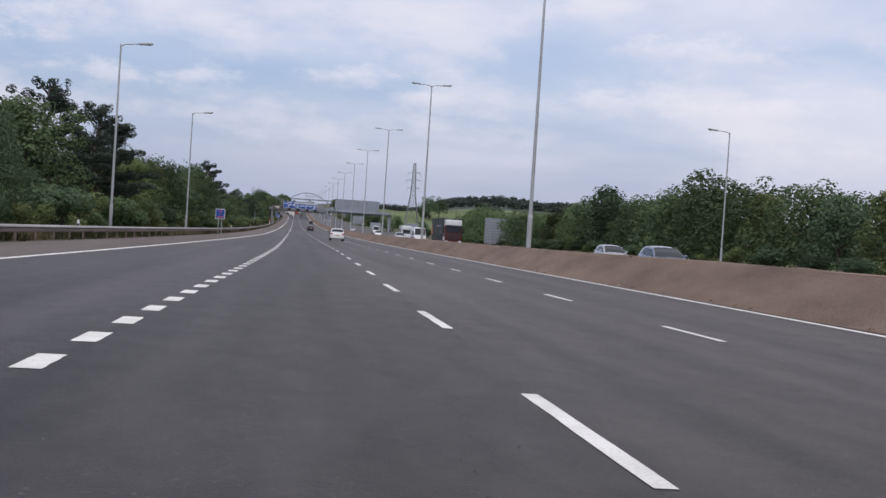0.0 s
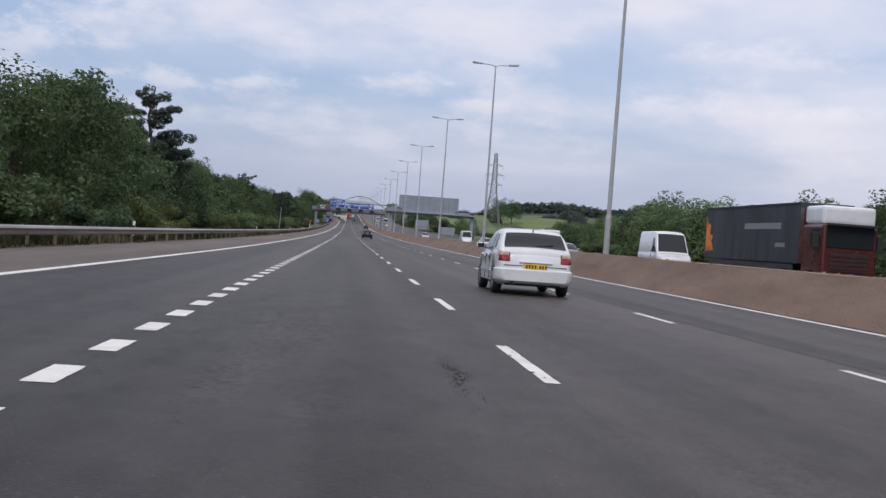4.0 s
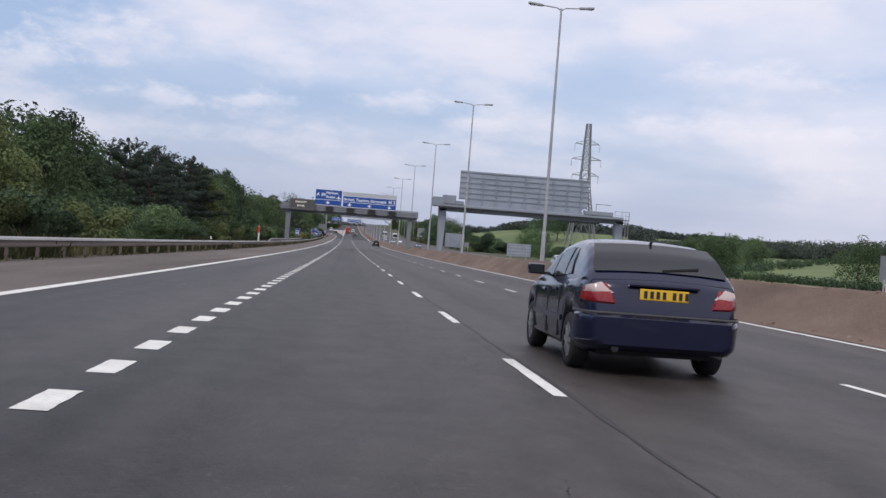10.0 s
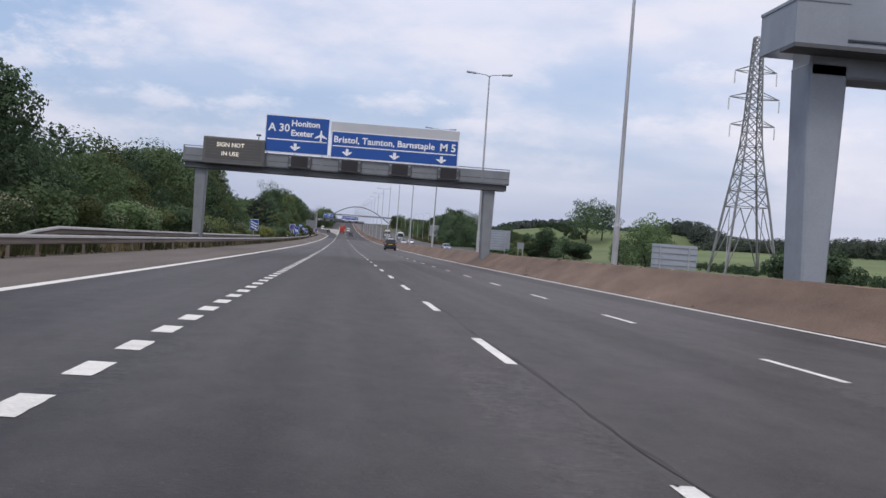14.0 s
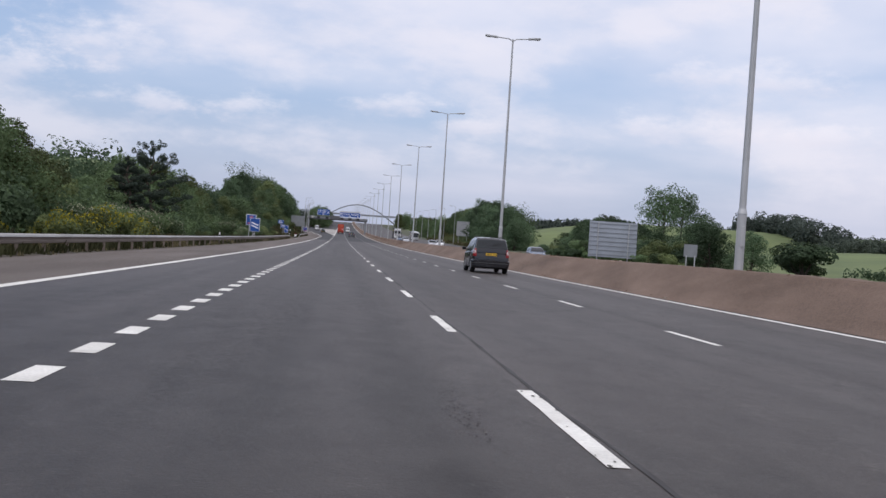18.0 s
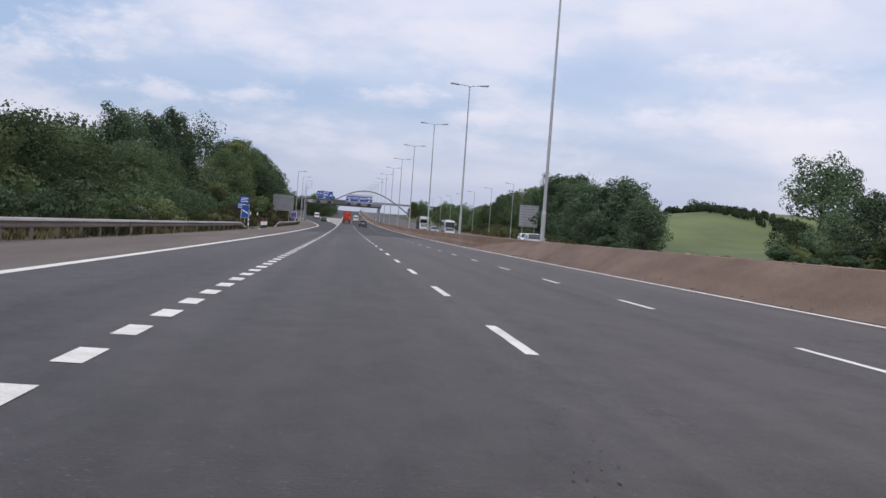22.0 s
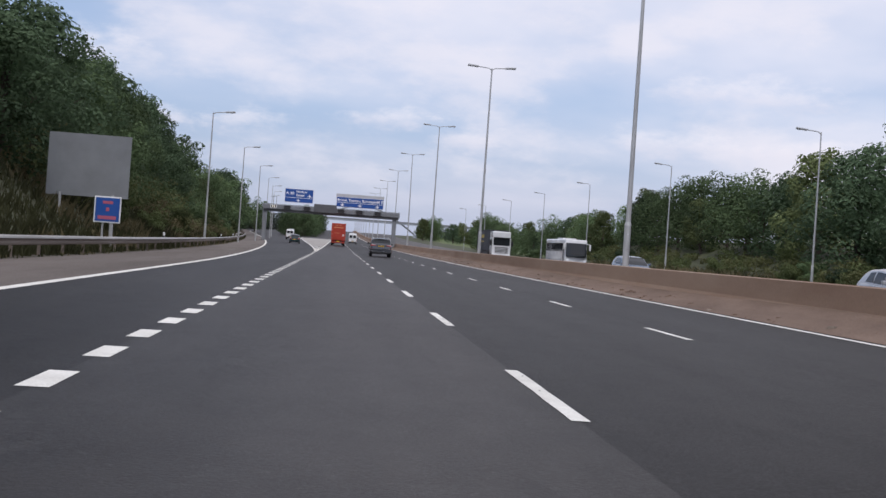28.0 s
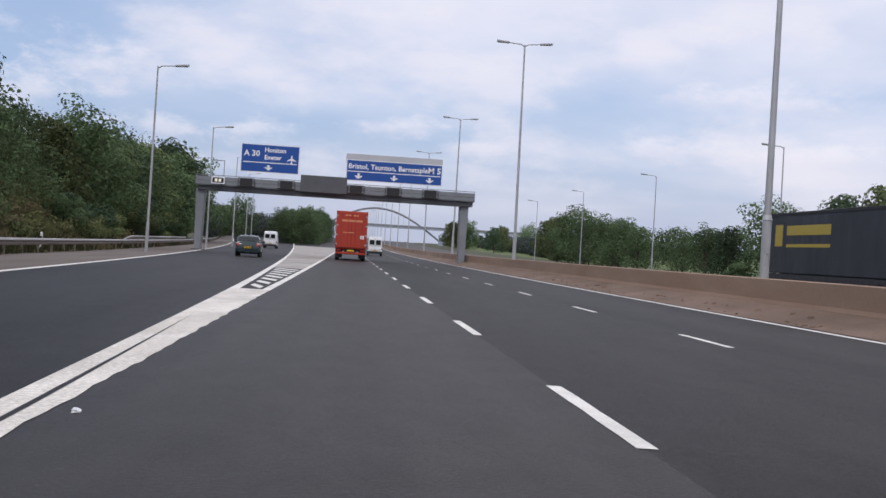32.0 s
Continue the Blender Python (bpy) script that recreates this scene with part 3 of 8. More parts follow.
def build_markings():
    dash_me = [flat_mesh("dash", 0.13, 3.15, M_PAINT, 0.006, k) for k in range(3)]
    dash_thin = [flat_mesh("dash", 0.12, 2.5, M_PAINT, 0.006, k + 9) for k in range(3)]
    short_me = [flat_mesh("short_dash", 0.23, 0.94, M_PAINT, 0.005, k + 20) for k in range(3)]
    for nm, x, ph, mes, lab in (("lane_line_2", 1.78, 5.12, dash_me, "white broken line between the second and third lanes"),
                                ("lane_line_3", 5.52, 5.4, dash_thin, "white broken line between the third and outside lanes")):
        root = thing(nm, 0, 0, 0, lab, "road marking", kind="structure")
        for k in range(-4, 180):
            y = ph + 9.0 * k
            part_mesh("dash", mes[k % 3], root, pose(x + bend(y), y, 0.005))
    root = thing("lane_line_1", 0, 0, 0, "white short-dashed line of the leaving lane", "road marking", kind="structure")
    rest = bmesh.new()
    for k in range(-8, 452):
        y = 2.0 * k + profile(MARK_SHIFT, 2.0 * k) - 0.5
        if y > 897:
            break
        if k < 240 or k > 400:
            part_mesh("short_dash", short_me[k % 3], root, pose(-1.95 + bend(y), y, 0.005))
        else:
            vs = [rest.verts.new(p) for p in ((-2.065, y, 0.005), (-1.835, y, 0.005), (-1.835, y + 0.94, 0.005), (-2.065, y + 0.94, 0.005))]
            rest.faces.new(vs)
    tagged(part("short_dashes", rest, M_PAINT, root), kind="stuff")
    strip("edge_line_right", 9.27, 9.47, RY0, RY1, 0.005, M_PAINT, "solid white line along the central reserve", "road marking")
    strip("edge_line_left", None, lambda y: edge_x(y) + 0.12, RY0, 1250, 0.005, M_PAINT, "solid white line along the hard shoulder", "road marking", follow=lambda y: edge_x(y) - 0.12)
    # the nose where the inside lane leaves
    gore = lambda y: -2.13 - max(0, y - 899) ** 1.2 * 0.0132
    strip("gore_line_left", None, lambda y: gore(y) + 0.22, 925, 1200, 0.006, M_PAINT, "broad white line of the leaving lane's nose", "road marking", follow=gore, dy=3)
    strip("gore_line_right", -2.05, -1.85, 925, 1250, 0.006, M_PAINT, "broad white line beside the leaving lane's nose", "road marking")
    M_WORNPAINT = material("worn_road_paint", (0.74, 0.71, 0.65), 0.75, vary=0.15, scale=1.3, stretch=(1, 0.4, 1), color2=(0.50, 0.47, 0.42), fine=0.3, grain=20.0, bump=0.5, bump_scale=30)
    M_GORE = material("faded_paint", (0.40, 0.38, 0.35), 0.85, vary=0.2, scale=0.9, color2=(0.24, 0.225, 0.21), fine=0.3)
    rag = lambda y: -1.86 + 0.05 * noise.noise(Vector((0, y * 1.7, 9))) + 0.03 * noise.noise(Vector((4, y * 6.0, 9)))
    strip("gore_nose", None, rag, 899.4, 925.4, 0.006, M_WORNPAINT, "solid worn white paint of the leaving lane's nose", "road marking", follow=gore, dy=0.35)
    strip("gore_gap", None, lambda y: gore(y) + 0.20 + 0.05 * max(0.05, 1 - abs(y - 906) / 9), 899.6, 916, 0.010, M_ASPHALT_NEW, "thin dark gap between two painted bands", "road marking", follow=lambda y: gore(y) + 0.20, dy=1)
    strip("gore_bay", None, -2.0, 925.4, 950, 0.004, M_ASPHALT_NEW, "dark asphalt between the white bars", "road", follow=lambda y: gore(y) + 0.1, dy=2)
    strip("gore_surface", None, -1.9, 950, 1150, 0.004, M_GORE, "pale faded surface inside the painted nose", "road", follow=lambda y: gore(y) + 0.1, dy=4)
    bars = thing("gore_hatching", 0, 0, 0, "white diagonal bars inside the painted nose", "road marking", kind="structure")
    for k in range(8):
        y = 926 + 2.9 * k
        bm = bmesh.new()
        a, b = gore(y + 1.6) + 0.34, -2.16
        bm.faces.new([bm.verts.new(p) for p in ((a, y + 1.6, 0.008), (b, y, 0.008), (b, y + 1.3, 0.008), (a, y + 2.9, 0.008))])
        part("bar", bm, M_PAINT, bars)
    # dark sealed joints and patches
    M_SEAL = material("bitumen_seal", (0.024, 0.0225, 0.022), 0.7, vary=0.2, scale=1.0, fine=0.2)
    joints = (("joint_seal", 1.88, 275, 560, 0.05),)
    for k, (nm, x, a, b, w) in enumerate(joints):
        bm = bmesh.new()
        prev = None
        y = a
        while y < b:
            xx = x + bend(y) + 0.07 * noise.noise(Vector((k, y * 0.25, 0))) + 0.025 * noise.noise(Vector((k, y * 1.7, 3)))
            ww = w * max(0.04, 0.35 + 0.9 * noise.noise(Vector((k + 5, y * 0.22, 0))) + 0.4 * noise.noise(Vector((k + 5, y * 1.3, 0))))
            cur = (bm.verts.new((xx - ww, y, 0.004)), bm.verts.new((xx + ww, y, 0.004)))
            if prev:
                bm.faces.new((prev[0], prev[1], cur[1], cur[0]))
            prev = cur
            y += 0.4
        tagged(link_bm(nm, bm, M_SEAL), "dark ragged bitumen joint along the lane", "road joint", kind="structure")
    # worn spots where stones have come out of the surface
    M_CHIP = material("pale_chippings", (0.17, 0.16, 0.15), 0.85, isl_vary=0.4)
    M_WEAR = material("ravelled_asphalt", (0.021, 0.019, 0.0182), 0.9, fine=0.4, scale=1.5, isl_vary=0.35)
    rnd = random.Random(5)
    wear = bmesh.new()
    for x0, ya, yb, n in ((1.15, 520, 760, 5200), (1.0, 0, 330, 3000), (1.1, 330, 520, 2600), (-1.25, 180, 740, 1800), (4.2, 100, 740, 500), (2.3, 230, 720, 800), (1.3, 740, 910, 300)):
        cy, cx = ya, x0
        for _ in range(n):
            if rnd.random() < 0.022:
                cy, cx = rnd.uniform(ya, yb), x0 + rnd.gauss(0, 0.1)
            dy = rnd.gauss(0, 0.8)
            y = cy + dy
            x = cx + rnd.gauss(0, 0.05) + 0.14 * noise.noise(Vector((cy, y * 1.4, 5))) + bend(y)
            r = rnd.uniform(0.003, 0.009) * (1.7 if rnd.random() < 0.06 else 1)
            k0 = rnd.uniform(0, 6)
            wear.faces.new([wear.verts.new((x + r * rnd.uniform(.5, 1.2) * math.cos(k0 + j * 1.047), y + 3.2 * r * rnd.uniform(.5, 1.3) * math.sin(k0 + j * 1.047), 0.0045)) for j in range(6)])
    # flakes broken out of the painted dashes
    for k in range(0, 100):
        for _ in range(rnd.choice((0, 2, 5, 9))):
            y = 5.12 + 9.0 * k + 3.15 * rnd.random()
            x = 1.77 + bend(y) + rnd.uniform(-.085, .085)
            r = rnd.uniform(0.008, 0.022)
            wear.faces.new([wear.verts.new((x + r * rnd.uniform(.5, 1.2) * math.cos(j * 1.047), y + 2.4 * r * rnd.uniform(.5, 1.3) * math.sin(j * 1.047), 0.0085)) for j in range(6)])
    # loose pale chippings beside the wheel tracks
    chips = bmesh.new()
    for _ in range(5200):
        x0 = rnd.choice((1.2, 1.25, 1.05, -1.3, 2.2))
        y = rnd.uniform(2, 760)
        if noise.noise(Vector((x0 * 3, y * 0.11, 2))) < 0.05:
            continue
        x, r = x0 + rnd.gauss(0, 0.16) + bend(y), rnd.uniform(0.004, 0.010)
        chips.faces.new([chips.verts.new((x + r * math.cos(j * 1.57) * rnd.uniform(.6, 1.2), y + 1.6 * r * math.sin(j * 1.57), 0.0048)) for j in range(4)])
    tagged(link_bm("loose_chippings", chips, M_CHIP), "pale loose chippings on the worn asphalt", "gravel", kind="stuff")
    tagged(link_bm("worn_spots", wear, M_WEAR), "dark worn spots in the asphalt of the lanes", "road wear", kind="stuff")
    for x, y, w, l in ((6.2, 150, 0.5, 75), (2.4, 205, 0.35, 30), (5.6, 205, 0.3, 26)):
        bm = bmesh.new()
        ring = []
        for k in range(26):
            a = 2 * math.pi * k / 26
            r = 1 + 0.25 * noise.noise(Vector((math.cos(a) * 2, math.sin(a) * 2, y)))
            ring.append(bm.verts.new((x + w * r * math.cos(a), y + l / 2 * math.sin(a), 0.0035)))
        bm.faces.new(ring)
        tagged(link_bm("road_patch", bm, M_ASPHALT_PATCH), "darker asphalt repair patch in the lane", "road patch", kind="structure")


build_markings()


# ---- left guardrail ----
def rail_x(y):
    return edge_x(y) - 4.25


def build_rails():
    post = boxes((-0.05, 0.05, -0.03, 0.03, -0.2, 0.62))
    pm = bpy.data.meshes.new("post")
    post.to_mesh(pm)
    post.free()
    pm.materials.append(M_RAIL_DUST_SHADE)
    prof = [(0.05, 0.36), (0.09, 0.38), (0.09, 0.44), (0.045, 0.48), (0.045, 0.53), (0.10, 0.57), (0.085, 0.63), (0.05, 0.67), (0.02, 0.67), (0.03, 0.36)]
    for y0, y1, lab in ((RY0, 400, "long galvanised steel guardrail on short posts"), (400, 737, "dusty galvanised steel guardrail beside the hard shoulder"), (776, 1240, "steel guardrail curving away beside the leaving lane")):
        root = thing("guardrail", 0, 0, 0, lab, "guardrail", group="guardrails beside the hard shoulder")
        bm = bmesh.new()
        prev = None
        n = int((y1 - y0) / 3.2)
        for k in range(n + 1):
            y = y0 + (y1 - y0) * k / n
            drop = 0.62 * (step(726, 737, y) if y1 == 737 else 0) + 0.62 * ((1 - step(776, 786, y)) if y0 == 776 else 0)
            x = rail_x(y) + bend(y)
            cur = [bm.verts.new((x + px, y, pz - drop)) for px, pz in prof]
            if prev:
                for j in range(len(prof)):
                    f = bm.faces.new((prev[j], prev[(j + 1) % len(prof)], cur[(j + 1) % len(prof)], cur[j]))
                    # top folds coloured as lit from above, the others as dusty and shaded
                    f.material_index = 0 if j in (5, 6, 7) else 1
            prev = cur
            if k % (1 if y0 > RY0 + 1 else 1) == 0:
                part_mesh("post", pm, root, pose(x - 0.03, y, -drop))
        part("beam", bm, [M_GALV_LIGHT, M_RAIL_DUST_SHADE], root, "steel beam, lower folds brown with dust and painted shade")
    # a second rail set back, beginning at the gantry legs
    for y0, y1, off in ((432, 545, 1.0), (984, 1060, 1.0)):
        root = thing("guardrail", 0, 0, 0, "second guardrail set back round the gantry leg", "guardrail", group="guardrails beside the hard shoulder")
        bm = bmesh.new()
        prev = None
        n = int((y1 - y0) / 3.2)
        for k in range(n + 1):
            y = y0 + (y1 - y0) * k / n
            drop = -0.28 + 0.55 * (1 - step(y0, y0 + 10, y))
            x = rail_x(y) - off + bend(y)
            cur = [bm.verts.new((x + px, y, pz - drop)) for px, pz in prof]
            if prev:
                for j in range(len(prof)):
                    # same painted split: pale lit top, dusty shaded folds
                    bm.faces.new((prev[j], prev[(j + 1) % len(prof)], cur[(j + 1) % len(prof)], cur[j])).material_index = 0 if j in (5, 6, 7) else 1
            prev = cur
            part_mesh("post", pm, root, pose(x - 0.03, y, -drop * 0.9))
        part("beam", bm, [M_GALV_LIGHT, M_RAIL_DUST_SHADE], root, "weathered steel beam")
    # low kerb of soil under the rail
    strip("verge_edge", None, lambda y: rail_x(y) + 0.55, RY0, 1240, -0.004, M_SOIL, "bare soil strip under the guardrail", "soil", follow=lambda y: rail_x(y) - 0.9)


build_rails()


# ---- lighting columns ----
def lighting_column(twin, h, label, group):
    root = thing("lighting_column", 0, 0, 0, label, "street lamp", group=group)
    bm = bmesh.new()
    tube(bm, (0, 0, 0), (0, 0, 1.9), 0.135 if twin else 0.11, None, 10, False)
    tube(bm, (0, 0, 1.9), (0, 0, h), 0.105 if twin else 0.085, 0.055 if twin else 0.05, 10, False)
    tube(bm, (0, 0, 1.85), (0, 0, 2.0), 0.15 if twin else 0.12, 0.11 if twin else 0.09, 10, False)
    part("column", bm, M_GALV, root, smooth=True)
    if twin:
        part("access_door", bevel_box(-0.06, 0.06, -0.165, -0.13, 0.9, 1.5, 0.01, 1), M_GALV, root)
    for s in ((-1, 1) if twin else (1,)):
        arm = bmesh.new()
        pts = [(0, 0, h - 0.15), (0.25 * s, 0, h + 0.02), (1.25 * s, 0, h + 0.1)]
        for a, b in zip(pts, pts[1:]):
            tube(arm, a, b, 0.04, None, 6)
        part("arm", arm, M_GALV, root)
        hd = bevel_box(-0.45, 0.45, -0.14, 0.14, -0.07, 0.07, 0.05, 2)
        bmesh.ops.transform(hd, matrix=Matrix.Translation((1.55 * s, 0, h + 0.13)) @ Matrix.Rotation(radians(-5 * s), 4, 'Y'), verts=hd.verts)
        head = part("lantern", hd, M_GALV, root, "pale grey flat lantern")
        gl = boxes((1.22 * s, 1.9 * s, -0.1, 0.1, h + 0.05, h + 0.065) if s > 0 else (1.9 * s, 1.22 * s, -0.1, 0.1, h + 0.05, h + 0.065))
        part("glass", gl, M_GLASSY, head)
    return root


twin_col = lighting_column(True, 15.4, "tall galvanised steel lighting column with two arms in the central reserve", "lighting columns in the central reserve")
COLS = [8.5, 59.3, 111.3, 162.8, 208.9, 256, 304, 350.6, 398, 446, 494.8, 543.6, 592.4, 641.7, 691.0, 740.1, 786, 834, 881.3, 929.3, 977.4, 1025, 1073, 1121, 1169, 1217, 1265, 1313, 1361, 1409, 1457, 1505, 1553, 1601]
for k, y in enumerate(COLS):
    m = pose(11.58 + bend(y), y, 0.75, 0, random.uniform(-0.4, 0.4), random.uniform(-2, 2))
    if k == 0:
        twin_col.matrix_basis = m
    else:
        copy_thing(twin_col, m)
side_col = lighting_column(False, 12.2, "slim steel lighting column with one arm beside the verge", "lighting columns on the verges")
side_col.matrix_basis = pose(-12.6, 74.2, 0)
for x, y, rz in ((-11.75, 115.8, 0), (-12.9, 32, 0), (-12.1, 894.6, 0), (-12.5, 934.5, 0), (-13.1, 973, 0), (-14.1, 1012, 0), (-15.6, 1052, 0), (-17.5, 1092, 0), (-20, 1132, 0),
                 (36.4, 95.6, 180), (36.3, 873, 180), (36.5, 912.6, 180), (37, 955.8, 180), (37.2, 994, 180), (37.5, 1036, 180), (37.6, 1080, 180), (37.6, 1125, 180)):
    copy_thing(side_col, pose(x + bend(y), y, max(-0.1, ground_z(x, y)), 0, 0, rz))


# ---- trees ----
def leaf_cloud(bm, blobs, count, size, rnd, flat=0.75, mi=0):
    """Small folded leaf sprays in a shell of every blob (centre, radii)."""
    vol = [b[1][0] * b[1][1] * b[1][2] for b in blobs]
    tot = sum(v ** 0.7 for v in vol)
    for (c, r), v in zip(blobs, vol):
        for _ in range(max(6 if count < 300 else 14, int(count * v ** 0.7 / tot))):
            d = Vector((rnd.gauss(0, 1), rnd.gauss(0, 1), rnd.gauss(0, 1)))
            if d.length < 1e-3:
                continue
            d.normalize()
            rr = rnd.uniform(0.6, 1.07) ** 0.6
            p = Vector(c) + Vector((d.x * r[0], d.y * r[1], d.z * r[2])) * rr
            s = size * rnd.uniform(0.55, 1.35)
            n = (d * 2.0 + 0.85 * Vector((rnd.uniform(-1, 1), rnd.uniform(-1, 1), rnd.uniform(-0.2, 1.2)))).normalized()
            t = n.orthogonal().normalized()
            t = Matrix.Rotation(rnd.uniform(0, 6.28), 3, n) @ t
            b = n.cross(t)
            w = s * flat * 0.5
            v0 = bm.verts.new(p - t * s * 0.5)
            v1 = bm.verts.new(p + b * w + n * s * 0.12)
            v2 = bm.verts.new(p + t * s * 0.55 - n * s * 0.1)
            v3 = bm.verts.new(p - b * w * 0.9 + n * s * 0.05)
            f = bm.faces.new((v0, v1, v2, v3))
            f.material_index = mi


def limb(bm, a, b, r0, r1, rnd, seg=3):
    a, b = Vector(a), Vector(b)
    pts = [a.lerp(b, k / seg) + Vector((rnd.uniform(-1, 1), rnd.uniform(-1, 1), 0)) * (0.06 * (b - a).length if 0 < k < seg else 0) for k in range(seg + 1)]
    for k in range(seg):
        ra, rb = r0 + (r1 - r0) * k / seg, r0 + (r1 - r0) * (k + 1) / seg
        tube(bm, pts[k], pts[k + 1], ra, rb, 6, False)


def broadleaf(seed, h, w, mat, label, count=9500, size=0.25, low=0.12, kindname="tree"):
    """A tree h high: tapered trunk, limbs, crown of leaf sprays in uneven clumps."""
    rnd = random.Random(seed)
    root = thing(kindname, 0, -900, -40, label, "tree", group="trees beside the motorway")
    tb = bmesh.new()
    limb(tb, (0, 0, -0.3), (rnd.uniform(-.3, .3), rnd.uniform(-.3, .3), h * 0.6), 0.022 * h, 0.009 * h, rnd, 4)
    blobs = []
    n = 13
    for k in range(n):
        f = k / (n - 1)
        z = h * (low + (0.84 - low) * f ** 0.9)
        prof = math.sin(math.pi * min(1, 0.22 + 0.78 * (0.1 + 0.9 * f)) ** 0.9)
        rad = w * 0.5 * max(0.18, prof)
        a = k * 2.399 + rnd.uniform(-.5, .5)
        c = (math.cos(a) * rad * rnd.uniform(.45, .85), math.sin(a) * rad * rnd.uniform(.45, .85), z)
        r = w * rnd.uniform(0.20, 0.33)
        blobs.append((c, (r, r, r * rnd.uniform(.6, .9))))
        limb(tb, (0, 0, max(0.5, z * 0.6)), c, 0.008 * h, 0.002 * h, rnd, 2)
        for _ in range(3):
            d = Vector((rnd.uniform(-1, 1), rnd.uniform(-1, 1), rnd.uniform(-.2, 1))).normalized() * r * 0.95
            q = r * rnd.uniform(.22, .42)
            blobs.append((tuple(Vector(c) + d), (q, q, q * .8)))
    blobs.append(((0, 0, h * 0.86), (w * .16, w * .16, h * .11)))
    part("trunk", tb, M_BARK, root, smooth=True)
    cb = bmesh.new()
    leaf_cloud(cb, blobs, count, size, rnd)
    part("crown", cb, mat, root)
    return root


def pine(seed, h, w, label, count=11000):
    rnd = random.Random(seed)
    root = thing("pine_tree", 0, -900, -40, label, "tree", group="trees beside the motorway")
    tb = bmesh.new()
    limb(tb, (0, 0, -0.3), (0, 0, h * 0.97), 0.02 * h, 0.004 * h, rnd, 5)
    blobs = []
    n = 22
    for k in range(n):
        f = (k + 0.5) / n
        z = h * (0.2 + 0.74 * f)
        reach = w * 0.5 * (1.05 - f ** 2.6) * rnd.uniform(.55, 1.15) + 0.3
        a = k * 2.399 + rnd.uniform(-.4, .4)
        lift = reach * rnd.uniform(.15, .5)
        tip = Vector((math.cos(a) * reach, math.sin(a) * reach, z + lift))
        limb(tb, (0, 0, z - 0.03 * h), tip, 0.006 * h, 0.0015 * h, rnd, 2)
        for q in (0.45, 0.72, 1.0):
            c = Vector((0, 0, z)).lerp(tip, q) + Vector((rnd.uniform(-.3, .3), rnd.uniform(-.3, .3), 0.12))
            r = reach * rnd.uniform(.2, .3) * (1.25 - 0.5 * q)
            blobs.append((tuple(c), (r, r, 0.03 * h * rnd.uniform(.7, 1.3))))
    part("trunk", tb, M_BARK, root, smooth=True)
    cb = bmesh.new()
    leaf_cloud(cb, blobs, count, 0.34, rnd, flat=0.2)
    part("crown", cb, M_PINE, root)
    return root


def bush(seed, mat, label, mat2=None, count=2600):
    """A shrub 3 m high and 4 m wide."""
    rnd = random.Random(seed)
    root = thing("bush", 0, -900, -40, label, "bush", group="bushes on the verges")
    tb = bmesh.new()
    blobs = []
    for k in range(9):
        a = k * 2.399
        r = rnd.uniform(.5, 1.0)
        c = (math.cos(a) * rnd.uniform(.2, 1.5), math.sin(a) * rnd.uniform(.2, 1.5), rnd.uniform(.5, 2.2))
        blobs.append((c, (r, r, r * .8)))
        limb(tb, (0, 0, -0.1), c, 0.04, 0.012, rnd, 2)
    part("stem", tb, M_BARK, root, smooth=True)
    cb = bmesh.new()
    leaf_cloud(cb, blobs, count, 0.2, rnd)
    part("foliage", cb, mat, root)
    if mat2:
        fb = bmesh.new()
        leaf_cloud(fb, [(b[0][:2] + (b[0][2] + .25,), b[1]) for b in blobs[:7]], 420, 0.15, rnd)
        part("blossom", fb, mat2, root)
    return root


TREES = [broadleaf(1, 10, 8.5, M_LEAF, "bushy green broadleaf tree on the motorway verge"),
         broadleaf(2, 10, 7.0, M_LEAF_DARK, "dark green broadleaf tree on the motorway verge"),
         broadleaf(3, 10, 9.0, M_LEAF, "spreading green broadleaf tree on the motorway verge"),
         broadleaf(4, 10, 6.2, M_LEAF_LIGHT, "light green young tree on the motorway verge"),
         broadleaf(5, 10, 7.6, M_LEAF_DARK, "dense dark tree on the motorway verge", low=0.05)]
FAR_TREES = [broadleaf(6, 10, 8.5, M_LEAF, "bushy green tree beyond the opposite carriageway", 5200, 0.32),
             broadleaf(7, 10, 7.2, M_LEAF_DARK, "dark green tree beyond the opposite carriageway", 5200, 0.32),
             broadleaf(8, 10, 9.2, M_LEAF, "spreading tree beyond the opposite carriageway", 5200, 0.32, 0.2),
             broadleaf(9, 10, 6.4, M_LEAF_LIGHT, "light green tree beyond the opposite carriageway", 5200, 0.32)]
AIRY = broadleaf(41, 10, 8.8, M_LEAF_DARK, "tall tree with an open crown on the rise behind the field", 4200, 0.33, 0.36)
PINES = [pine(11, 10, 6.5, "dark pine tree with an open ragged crown"), pine(12, 10, 5.2, "dark conifer with uneven branches")]
BUSHES = [bush(21, M_LEAF, "green shrub behind the guardrail"), bush(22, M_LEAF_DARK, "dark green shrub behind the guardrail"),
          bush(23, M_LEAF_LIGHT, "light green shrub behind the guardrail"), bush(24, M_LEAF, "elder shrub with pale blossom", M_FLOWER)]
YELLOW_BUSH = bush(25, M_LEAF_LIGHT, "gorse-like shrub with yellow blossom", M_YELLOW)


